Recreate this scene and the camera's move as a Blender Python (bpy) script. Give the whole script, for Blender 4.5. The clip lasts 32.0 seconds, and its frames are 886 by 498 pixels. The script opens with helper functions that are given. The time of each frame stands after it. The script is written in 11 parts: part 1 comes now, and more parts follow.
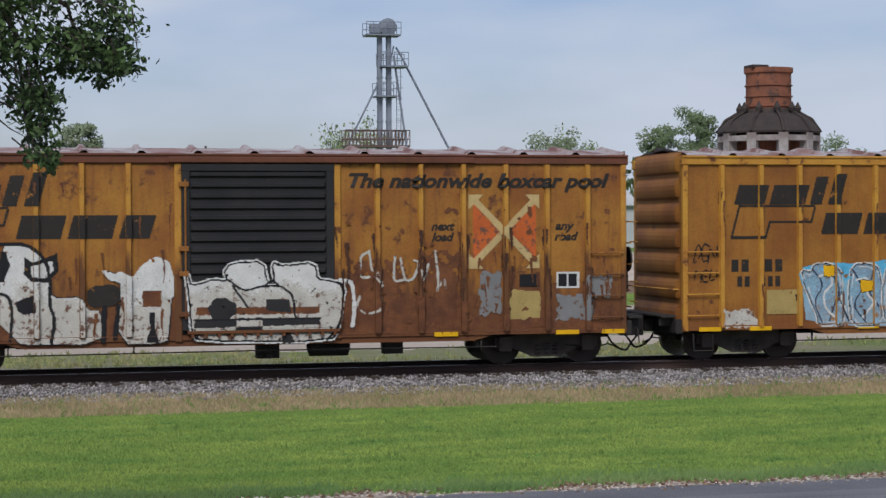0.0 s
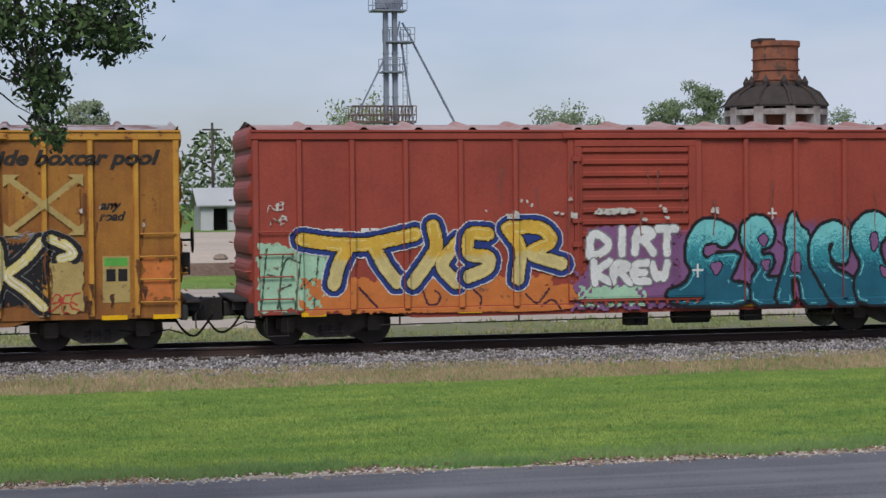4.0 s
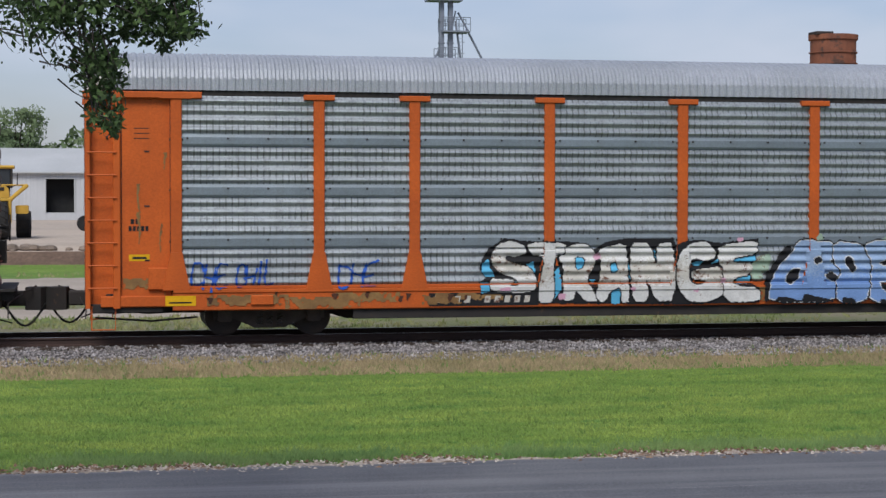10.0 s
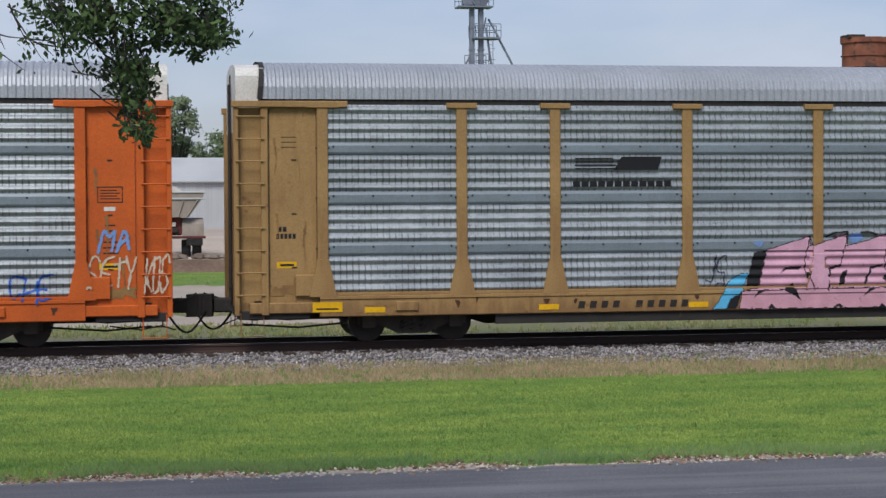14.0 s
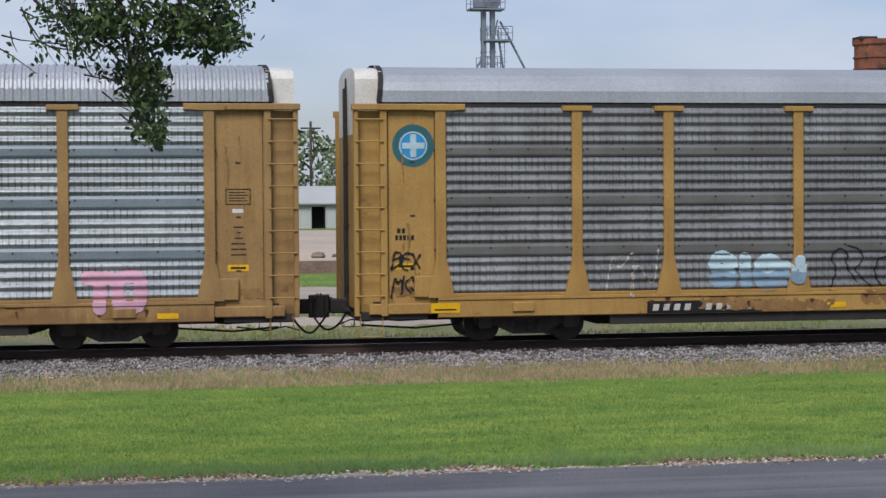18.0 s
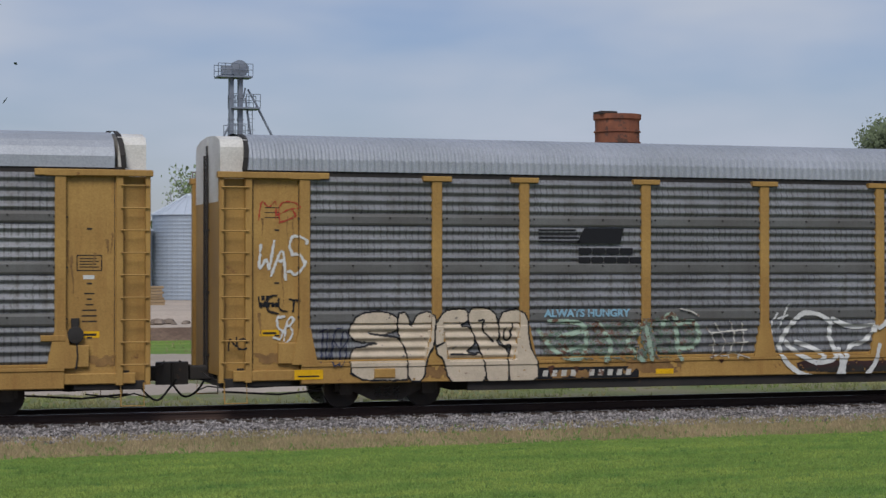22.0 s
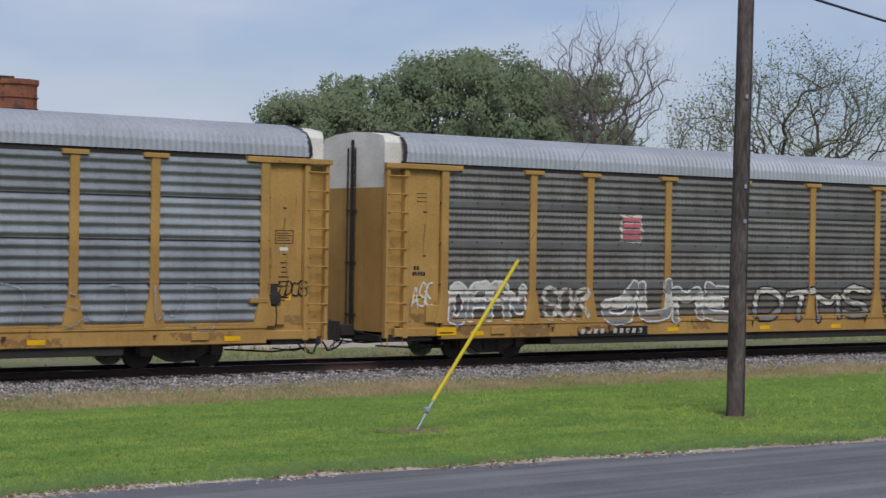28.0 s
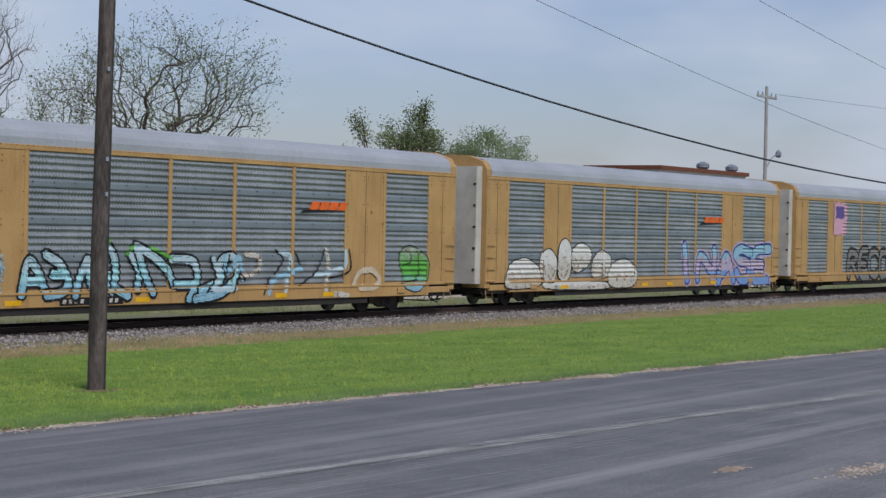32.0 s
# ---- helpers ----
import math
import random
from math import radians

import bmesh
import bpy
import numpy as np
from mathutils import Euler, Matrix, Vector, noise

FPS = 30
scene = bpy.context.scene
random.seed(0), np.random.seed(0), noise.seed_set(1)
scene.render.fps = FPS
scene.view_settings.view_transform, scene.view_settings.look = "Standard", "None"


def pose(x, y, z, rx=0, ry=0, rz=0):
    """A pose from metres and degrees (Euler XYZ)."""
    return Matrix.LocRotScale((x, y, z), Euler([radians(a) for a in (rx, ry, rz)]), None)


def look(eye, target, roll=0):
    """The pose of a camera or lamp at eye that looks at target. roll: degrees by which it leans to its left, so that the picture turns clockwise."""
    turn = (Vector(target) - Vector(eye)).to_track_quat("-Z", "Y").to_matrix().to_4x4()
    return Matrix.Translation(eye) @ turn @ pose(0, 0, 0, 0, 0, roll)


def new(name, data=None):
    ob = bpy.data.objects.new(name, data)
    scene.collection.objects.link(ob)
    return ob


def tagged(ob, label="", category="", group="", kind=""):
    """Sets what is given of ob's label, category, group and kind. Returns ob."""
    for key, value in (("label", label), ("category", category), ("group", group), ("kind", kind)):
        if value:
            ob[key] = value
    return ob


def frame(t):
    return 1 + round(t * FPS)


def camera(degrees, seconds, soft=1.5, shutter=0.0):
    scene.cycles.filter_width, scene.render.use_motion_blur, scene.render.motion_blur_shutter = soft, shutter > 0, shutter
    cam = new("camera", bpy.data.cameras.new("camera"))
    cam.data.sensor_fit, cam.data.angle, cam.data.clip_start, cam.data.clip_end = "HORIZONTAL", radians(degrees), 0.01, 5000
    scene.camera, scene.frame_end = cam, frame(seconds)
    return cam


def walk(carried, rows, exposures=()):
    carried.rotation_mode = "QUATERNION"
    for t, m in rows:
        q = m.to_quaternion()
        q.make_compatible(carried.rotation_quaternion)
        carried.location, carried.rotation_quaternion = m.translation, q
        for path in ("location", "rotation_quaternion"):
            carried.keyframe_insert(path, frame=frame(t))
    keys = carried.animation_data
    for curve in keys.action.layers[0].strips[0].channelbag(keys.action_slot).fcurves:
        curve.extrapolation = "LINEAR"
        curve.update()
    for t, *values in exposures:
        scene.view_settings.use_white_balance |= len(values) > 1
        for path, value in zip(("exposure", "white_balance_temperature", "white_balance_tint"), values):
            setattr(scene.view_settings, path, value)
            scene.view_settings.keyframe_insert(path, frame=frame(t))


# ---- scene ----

# ---- camera: stands across the road, hand-held, turning with the tail of the train ----
EYE = (0.0, 0.0, 3.395)
LENS = 27.25
cam = camera(LENS, 32.0, soft=1.45, shutter=0.08)
# seconds, pitch, lean, turn to the right
TURNS = (
    (0, -0.75, 0.28, 13.23), (0.5, -1.17, 0.42, 13.37), (1, -1.45, 0.47, 13.36), (1.5, -1.58, 0.5, 13.27), (2, -1.57, 0.56, 13.21),
    (2.5, -1.53, 0.62, 13.22), (3, -1.5, 0.65, 13.22), (3.5, -1.49, 0.59, 13.18), (5.5, -1.72, 0.58, 12.02), (6, -1.75, 0.51, 11.77),
    (6.5, -1.87, 0.36, 11.81), (7, -2.07, 0.24, 12.11), (7.5, -2.05, 0.21, 12.34), (8, -1.86, 0.13, 12.44), (8.5, -1.72, -0.01, 12.42),
    (9, -1.7, -0.04, 12.23), (9.5, -1.74, -0.16, 11.83), (10, -1.82, -0.1, 11.33), (10.5, -1.89, -0.09, 10.85),
    (11, -1.93, 0.02, 10.45), (11.5, -2, 0.17, 10.22), (12, -2.04, 0.27, 10.13), (12.5, -2, 0.3, 10.13), (13, -1.85, 0.37, 10.23),
    (13.5, -1.69, 0.37, 10.31), (14, -1.61, 0.32, 10.34), (14.5, -1.59, 0.35, 10.3), (16.5, -1.8, 0.5, 9.66), (17, -1.91, 0.59, 9.68),
    (17.5, -1.87, 0.66, 9.71), (18, -1.53, 0.39, 9.97), (18.5, -0.94, 0.26, 10.78), (19, -0.22, 0.21, 12.16), (19.5, 0.46, 0.23, 13.6),
    (20, 0.8, 0.28, 14.62), (20.5, 0.96, 0.14, 15.38), (21, 0.99, 0.06, 16.12), (21.5, 0.84, -0.05, 17.07), (22, 0.59, -0.01, 17.89),
    (22.5, 0.37, -0.14, 18.39), (23, 0.18, -0.23, 18.71), (23.5, 0, -0.19, 19.02), (24, -0.12, -0.15, 19.3), (24.5, -0.2, -0.18, 19.64),
    (25, -0.22, -0.27, 20.24), (25.5, -0.24, -0.55, 21.24), (26, -0.2, -0.78, 22.86), (26.5, -0.06, -0.85, 25.48),
    (28.5, -0.3, -1.05, 40.57), (29, -0.39, -1.22, 44.29), (29.5, -0.43, -1.2, 47.62), (30, -0.57, -1.11, 50.2),
    (30.5, -0.81, -1.15, 52.29), (31, -0.88, -1.22, 53.91), (31.5, -0.81, -1.29, 55.27), (32, -0.64, -1.21, 56.43),
   
)
walk(cam, [(t, pose(*EYE, 90 + p, r, -w)) for t, p, r, w in TURNS],
     exposures=((0, -0.02), (3.5, 0.02), (6, 0.04), (14.5, 0.05), (17, 0.12), (18, 0.10), (19.5, -0.30), (22, -0.26), (26, -0.18), (28.5, -0.05), (32, -0.03)))

# ---- sky, sun, exposure ----
SUN_UP, SUN_ROUND = 48, 205
scene.view_settings.exposure = 0.0
world = bpy.data.worlds.new("hazy_sky")
scene.world = world
world.use_nodes = True
wt = world.node_tree
wn, wl = wt.nodes, wt.links
sky = wn.new("ShaderNodeTexSky")
sky.sky_type = "NISHITA"
sky.sun_disc = False
sky.sun_elevation, sky.sun_rotation = radians(SUN_UP), radians(SUN_ROUND)
sky.air_density, sky.dust_density, sky.ozone_density = 1.2, 1.0, 3.0
wco = wn.new("ShaderNodeTexCoord")
wmap = wn.new("ShaderNodeMapping")
wmap.inputs["Scale"].default_value = (1.6, 1.6, 5.0)
wl.new(wco.outputs["Generated"], wmap.inputs["Vector"])
wno = wn.new("ShaderNodeTexNoise")
wno.inputs["Scale"].default_value, wno.inputs["Detail"].default_value, wno.inputs["Roughness"].default_value = 2.2, 4.0, 0.5
wl.new(wmap.outputs["Vector"], wno.inputs["Vector"])
wra = wn.new("ShaderNodeValToRGB")
wra.color_ramp.elements[0].position, wra.color_ramp.elements[1].position = 0.40, 0.64
wra.color_ramp.elements[0].color, wra.color_ramp.elements[1].color = (0.12, 0.12, 0.12, 1), (0.98, 0.98, 0.98, 1)
wl.new(wno.outputs["Fac"], wra.inputs["Fac"])
wgain = wn.new("ShaderNodeVectorMath")
wgain.operation = "MULTIPLY"
wgain.inputs[1].default_value = (0.080, 0.082, 0.106)
wl.new(sky.outputs["Color"], wgain.inputs[0])
wmix = wn.new("ShaderNodeMix")
wmix.data_type = "RGBA"
wl.new(wra.outputs["Color"], wmix.inputs["Factor"])
wl.new(wgain.outputs["Vector"], wmix.inputs["A"])
wmix.inputs["B"].default_value = (0.57, 0.635, 0.765, 1)
wbg = wn["Background"]
wl.new(wmix.outputs["Result"], wbg.inputs["Color"])
wbg.inputs["Strength"].default_value = 0.96
sun = new("sun", bpy.data.lights.new("sun", "SUN"))
sun.data.energy, sun.data.angle, sun.data.color = 2.95, radians(25), (1.0, 0.965, 0.925)
az = radians(SUN_ROUND)
sun.matrix_world = look((60 * math.sin(az), 60 * math.cos(az), 60 * math.tan(radians(SUN_UP))), (0, 0, 0))


# ---- mesh building ----
class Shape:
    """Vertices and faces of one mesh, with a material slot for each face."""

    def __init__(self):
        self.v, self.f, self.m = [], [], []

    def add(self, verts, faces, slot=0):
        n = len(self.v)
        self.v.extend(verts)
        self.f.extend(tuple(n + i for i in face) for face in faces)
        self.m.extend([slot] * len(faces))
        return self

    def box(self, x0, x1, y0, y1, z0, z1, slot=0):
        v = [(x, y, z) for z in (z0, z1) for x, y in ((x0, y0), (x1, y0), (x1, y1), (x0, y1))]
        return self.add(v, [(3, 2, 1, 0), (4, 5, 6, 7), (0, 1, 5, 4), (1, 2, 6, 5), (2, 3, 7, 6), (3, 0, 4, 7)], slot)

    def prism(self, outline, axis, a, b, slot=0):
        """A closed outline drawn out from a to b along an axis; the outline's pairs are the other two axes in order."""
        n = len(outline)
        put = {"x": lambda p, q, s: (s, p, q), "y": lambda p, q, s: (p, s, q), "z": lambda p, q, s: (p, q, s)}[axis]
        v = [put(p, q, a) for p, q in outline] + [put(p, q, b) for p, q in outline]
        f = [tuple(range(n - 1, -1, -1)), tuple(range(n, 2 * n))] + [(i, (i + 1) % n, n + (i + 1) % n, n + i) for i in range(n)]
        return self.add(v, f, slot)

    def bar(self, x0, x1, y0, y1, z0, z1, c=0.01, axis="x", slot=0):
        """A box with its long edges chamfered."""
        lo, hi = {"x": ((y0, z0), (y1, z1)), "y": ((x0, z0), (x1, z1)), "z": ((x0, y0), (x1, y1))}[axis]
        (p, q), (r, s) = lo, hi
        o = [(p + c, q), (r - c, q), (r, q + c), (r, s - c), (r - c, s), (p + c, s), (p, s - c), (p, q + c)]
        a, b = {"x": (x0, x1), "y": (y0, y1), "z": (z0, z1)}[axis]
        return self.prism(o, axis, a, b, slot)

    def tube(self, points, radii, n=6, slot=0, caps=True):
        pts = [Vector(p) for p in points]
        if isinstance(radii, (int, float)):
            radii = [radii] * len(pts)
        v, f = [], []
        for i, p in enumerate(pts):
            d = (pts[min(i + 1, len(pts) - 1)] - pts[max(i - 1, 0)]).normalized()
            side = d.cross(Vector((0, 0, 1)) if abs(d.z) < 0.9 else Vector((1, 0, 0))).normalized()
            up = side.cross(d)
            for k in range(n):
                a = 2 * math.pi * k / n
                v.append(tuple(p + (side * math.cos(a) + up * math.sin(a)) * radii[i]))
        for i in range(len(pts) - 1):
            for k in range(n):
                f.append((i * n + k, i * n + (k + 1) % n, (i + 1) * n + (k + 1) % n, (i + 1) * n + k))
        if caps:
            f += [tuple(range(n - 1, -1, -1)), tuple(range((len(pts) - 1) * n, len(pts) * n))]
        return self.add(v, f, slot)

    def lathe(self, profile, n=24, at=(0, 0, 0), axis="z", slot=0):
        """A profile of (radius, height) turned round an axis."""
        v, f = [], []
        for r, h in profile:
            for k in range(n):
                a = 2 * math.pi * k / n
                c, s = r * math.cos(a), r * math.sin(a)
                p = {"z": (c, s, h), "y": (c, h, s), "x": (h, c, s)}[axis]
                v.append((p[0] + at[0], p[1] + at[1], p[2] + at[2]))
        for i in range(len(profile) - 1):
            for k in range(n):
                f.append((i * n + k, i * n + (k + 1) % n, (i + 1) * n + (k + 1) % n, (i + 1) * n + k))
        f += [tuple(range(n - 1, -1, -1)), tuple(range((len(profile) - 1) * n, len(profile) * n))]
        return self.add(v, f, slot)

    def sheet(self, rows, slot=0):
        """Rows of points, joined into quads."""
        n = len(rows[0])
        v = [p for row in rows for p in row]
        f = [(i * n + k, i * n + k + 1, (i + 1) * n + k + 1, (i + 1) * n + k) for i in range(len(rows) - 1) for k in range(n - 1)]
        return self.add(v, f, slot)

    def mesh(self, name, *materials):
        me = bpy.data.meshes.new(name)
        me.from_pydata(self.v, [], self.f)
        for m in materials:
            me.materials.append(m)
        if len(materials) > 1:
            me.polygons.foreach_set("material_index", self.m)
        me.update()
        bm = bmesh.new()
        bm.from_mesh(me)
        bmesh.ops.recalc_face_normals(bm, faces=bm.faces)
        bm.to_mesh(me)
        bm.free()
        return me


def part(name, me, parent=None, label="", m=None):
    ob = new(name, me)
    if parent:
        ob.parent = parent
    if m is not None:
        ob.matrix_basis = m
    if label:
        ob["label"] = label
    return ob


def thing(name, label, category, group="", kind="", m=None, me=None):
    ob = new(name, me)
    if m is not None:
        ob.matrix_basis = m
    return tagged(ob, label, category, group, kind)


def raw_mesh(name, v, f, materials, slots=None, smooth=False):
    """A mesh from arrays, with equal-sided faces."""
    me = bpy.data.meshes.new(name)
    v, f = np.asarray(v, np.float32), np.asarray(f, np.int32)
    me.vertices.add(len(v))
    me.vertices.foreach_set("co", v.ravel())
    k = f.shape[1]
    me.loops.add(f.size)
    me.loops.foreach_set("vertex_index", f.ravel())
    me.polygons.add(len(f))
    me.polygons.foreach_set("loop_start", np.arange(0, f.size, k, dtype=np.int32))
    me.polygons.foreach_set("loop_total", np.full(len(f), k, np.int32))
    for m in materials:
        me.materials.append(m)
    if slots is not None:
        me.polygons.foreach_set("material_index", np.asarray(slots, np.int32))
    if smooth:
        me.polygons.foreach_set("use_smooth", np.ones(len(f), bool))
    me.update(calc_edges=True)
    me.validate()
    return me


def lean_normals(me, soft, share):
    """Soft shading for thin blades and leaves: each face leans its normal to the surface of the whole tuft or crown."""
    n = len(me.polygons)
    own = np.empty(3 * n, np.float32)
    me.polygons.foreach_get("normal", own)
    mixed = own.reshape(-1, 3) * (1 - share) + np.broadcast_to(np.asarray(soft, np.float32), (n, 3)) * share
    mixed /= np.linalg.norm(mixed, axis=1)[:, None] + 1e-9
    me.polygons.foreach_set("use_smooth", np.ones(n, bool))
    me.normals_split_custom_set(np.repeat(mixed, len(me.loops) // n, 0))
    return me


def facing(v, k, toward):
    """Orders the corners of loose k-sided faces so that each one fronts the given way."""
    q = v.reshape(-1, k, 3)
    flip = (np.cross(q[:, 1] - q[:, 0], q[:, 2] - q[:, 0]) * toward).sum(1) < 0
    q[flip] = q[flip][:, ::-1]
    return q.reshape(-1, 3)


# ---- materials ----
def surface(name, a, b, scale=1.5, rough=0.6, metal=0.0, grain=30.0, grit=0.25, bump=0.15, spots=None, streaks=None, lines=None, island=0.0, vary=0.0, stretch=(1, 1, 1), creep=None, lanes=None, ticks=None):
    """Two tones in large clouds, fine grain over them, and, where given, spots (colour, how much, scale), streaks that run down (colour, strength)
    and rust or grime that creeps up from the sill (colour, height, raggedness, strength)."""
    m = bpy.data.materials.new(name)
    m.use_nodes = True
    t = m.node_tree
    n, l = t.nodes, t.links
    p = n["Principled BSDF"]
    co = n.new("ShaderNodeTexCoord")
    mp = n.new("ShaderNodeMapping")
    mp.inputs["Scale"].default_value = stretch
    l.new(co.outputs["Object"], mp.inputs["Vector"])
    base = mp.outputs["Vector"]

    def cloud(vec, sc, detail=4.0, r=0.55):
        x = n.new("ShaderNodeTexNoise")
        x.inputs["Scale"].default_value, x.inputs["Detail"].default_value, x.inputs["Roughness"].default_value = sc, detail, r
        l.new(vec, x.inputs["Vector"])
        return x.outputs["Fac"]

    def ramp(fac, lo, hi, c0=(0, 0, 0, 1), c1=(1, 1, 1, 1)):
        x = n.new("ShaderNodeValToRGB")
        x.color_ramp.elements[0].position, x.color_ramp.elements[1].position = lo, hi
        x.color_ramp.elements[0].color, x.color_ramp.elements[1].color = c0, c1
        l.new(fac, x.inputs["Fac"])
        return x.outputs["Color"]

    def mix(fac, c0, c1, kind="MIX"):
        x = n.new("ShaderNodeMix")
        x.data_type, x.blend_type = "RGBA", kind
        for key, val in (("Factor", fac), ("A", c0), ("B", c1)):
            if isinstance(val, bpy.types.NodeSocket):
                l.new(val, x.inputs[key])
            else:
                x.inputs[key].default_value = val
        return x.outputs["Result"]

    col = mix(ramp(cloud(base, scale), 0.35, 0.65), (*a, 1), (*b, 1))
    fine = cloud(base, grain, 3.0, 0.65)
    col = mix(1.0, col, ramp(fine, 0.25, 0.75, (1 - grit, 1 - grit, 1 - grit, 1), (1 + grit * 0.4,) * 3 + (1,)), "MULTIPLY")
    if lines:
        mv = n.new("ShaderNodeMapping")
        mv.inputs["Scale"].default_value = lines[1]
        l.new(co.outputs["Object"], mv.inputs["Vector"])
        col = mix(1.0, col, ramp(cloud(mv.outputs["Vector"], lines[2], 2.0, 0.6), *lines[3:5], (1 - lines[0],) * 3 + (1,), (1 + lines[0] * 0.3,) * 3 + (1,)), "MULTIPLY")
    if ticks:
        wv = n.new("ShaderNodeTexWave")
        wv.bands_direction = "X"
        wv.inputs["Scale"].default_value, wv.inputs["Distortion"].default_value = ticks[0], 0.25
        l.new(co.outputs["Object"], wv.inputs["Vector"])
        mt = n.new("ShaderNodeMapping")
        mt.inputs["Scale"].default_value = (1.2, 1, 6.0)
        l.new(co.outputs["Object"], mt.inputs["Vector"])
        some = ramp(cloud(mt.outputs["Vector"], 1.1, 3.0, 0.6), 0.42, 0.58, (0, 0, 0, 1), (ticks[1],) * 3 + (1,))
        col = mix(mix(1.0, ramp(wv.outputs["Fac"], 0.80, 0.96), some, "MULTIPLY"), col, (0.09, 0.095, 0.09, 1))
    if lanes:
        ml = n.new("ShaderNodeMapping")
        ml.inputs["Scale"].default_value, ml.inputs["Rotation"].default_value = lanes[1], (0, 0, radians(lanes[2]))
        l.new(co.outputs["Object"], ml.inputs["Vector"])
        col = mix(ramp(cloud(ml.outputs["Vector"], 1.0, 5.0, 0.65), 0.48, 0.72, (0, 0, 0, 1), (lanes[3],) * 3 + (1,)), col, (*lanes[0], 1))
    if streaks:
        ms = n.new("ShaderNodeMapping")
        ms.inputs["Scale"].default_value = (3.2, 3.2, 0.28)
        l.new(co.outputs["Object"], ms.inputs["Vector"])
        wet = ramp(cloud(ms.outputs["Vector"], 2.0, 5.0, 0.65), 0.50, 0.78, (0, 0, 0, 1), (streaks[1],) * 3 + (1,))
        col = mix(wet, col, (*streaks[0], 1))
    if creep:
        cut = n.new("ShaderNodeSeparateXYZ")
        l.new(co.outputs["Object"], cut.inputs[0])
        ragged = n.new("ShaderNodeMath")
        ragged.operation = "MULTIPLY_ADD"
        mc = n.new("ShaderNodeMapping")
        mc.inputs["Scale"].default_value = (2.6, 2.6, 0.5)
        l.new(co.outputs["Object"], mc.inputs["Vector"])
        l.new(cloud(mc.outputs["Vector"], 1.6, 6.0, 0.7), ragged.inputs[0])
        ragged.inputs[1].default_value = -3.4 * creep[2]
        l.new(cut.outputs["Z"], ragged.inputs[2])
        span = n.new("ShaderNodeMapRange")
        l.new(ragged.outputs[0], span.inputs["Value"])
        mid = creep[1] - 1.7 * creep[2]
        for key, val in (("From Min", mid - 0.35 * creep[2]), ("From Max", mid + 0.35 * creep[2]), ("To Min", creep[3]), ("To Max", 0.0)):
            span.inputs[key].default_value = val
        col = mix(span.outputs["Result"], col, (*creep[0], 1))
    if spots:
        hit = ramp(cloud(base, spots[2], 6.0, 0.7), 1.0 - spots[1], 1.0 - spots[1] + 0.07)
        col = mix(hit, col, (*spots[0], 1))
    if island:
        g = n.new("ShaderNodeNewGeometry")
        col = mix(1.0, col, ramp(g.outputs["Random Per Island"], 0.0, 1.0, (1 - island,) * 3 + (1,), (1 + island,) * 3 + (1,)), "MULTIPLY")
    if vary:
        oi = n.new("ShaderNodeObjectInfo")
        col = mix(1.0, col, ramp(oi.outputs["Random"], 0.0, 1.0, (1 - vary,) * 3 + (1,), (1 + vary * 0.5,) * 3 + (1,)), "MULTIPLY")
    l.new(col, p.inputs["Base Color"])
    l.new(ramp(fine, 0.2, 0.8, (max(rough - 0.1, 0.05),) * 3 + (1,), (min(rough + 0.1, 1.0),) * 3 + (1,)), p.inputs["Roughness"])
    p.inputs["Metallic"].default_value = metal
    p.inputs["Specular IOR Level"].default_value = 0.25 if metal < 0.15 and rough > 0.3 else 0.5
    if bump:
        bu = n.new("ShaderNodeBump")
        bu.inputs["Strength"].default_value, bu.inputs["Distance"].default_value = bump, 0.02
        l.new(fine, bu.inputs["Height"])
        l.new(bu.outputs["Normal"], p.inputs["Normal"])
    return m


RUST = (0.11, 0.042, 0.02)
YELLOW_OLD = surface("faded_yellow_paint", (0.34, 0.155, 0.028), (0.22, 0.080, 0.020), 0.9, 0.68, spots=(RUST, 0.42, 2.2), streaks=((0.12, 0.042, 0.02), 0.75), creep=((0.105, 0.040, 0.019), 1.75, 0.85, 0.85))
YELLOW_RIB = surface("yellow_rib_paint", (0.50, 0.26, 0.04), (0.40, 0.175, 0.03), 1.5, 0.6, spots=(RUST, 0.42, 3.0))
YELLOW_RIB_OLD = surface("rusted_yellow_rib_paint", (0.46, 0.23, 0.038), (0.36, 0.15, 0.03), 1.5, 0.65, spots=(RUST, 0.43, 3.0), creep=((0.085, 0.034, 0.018), 2.2, 0.9, 0.9))
YELLOW_BAND = surface("yellow_side_paint", (0.31, 0.135, 0.024), (0.20, 0.074, 0.018), 0.8, 0.58, spots=(RUST, 0.37, 2.4), streaks=((0.17, 0.060, 0.018), 0.75), creep=((0.15, 0.055, 0.020), 1.0, 0.8, 0.6))
RUSTY_RAIL = surface("rusted_red_brown_paint", (0.16, 0.055, 0.032), (0.10, 0.04, 0.025), 1.2, 0.75, spots=(RUST, 0.45, 4.0))
BLACK_DOOR = surface("weathered_black_paint", (0.016, 0.016, 0.018), (0.026, 0.025, 0.026), 1.0, 0.6, spots=((0.075, 0.05, 0.04), 0.34, 5.0))
RED_SIDE = surface("faded_oxide_red_paint", (0.30, 0.056, 0.036), (0.235, 0.044, 0.030), 0.7, 0.55, spots=((0.20, 0.05, 0.035), 0.36, 3.0), streaks=((0.18, 0.04, 0.03), 0.45))
RED_RIB = surface("oxide_red_rib_paint", (0.30, 0.060, 0.040), (0.245, 0.049, 0.034), 1.0, 0.55)
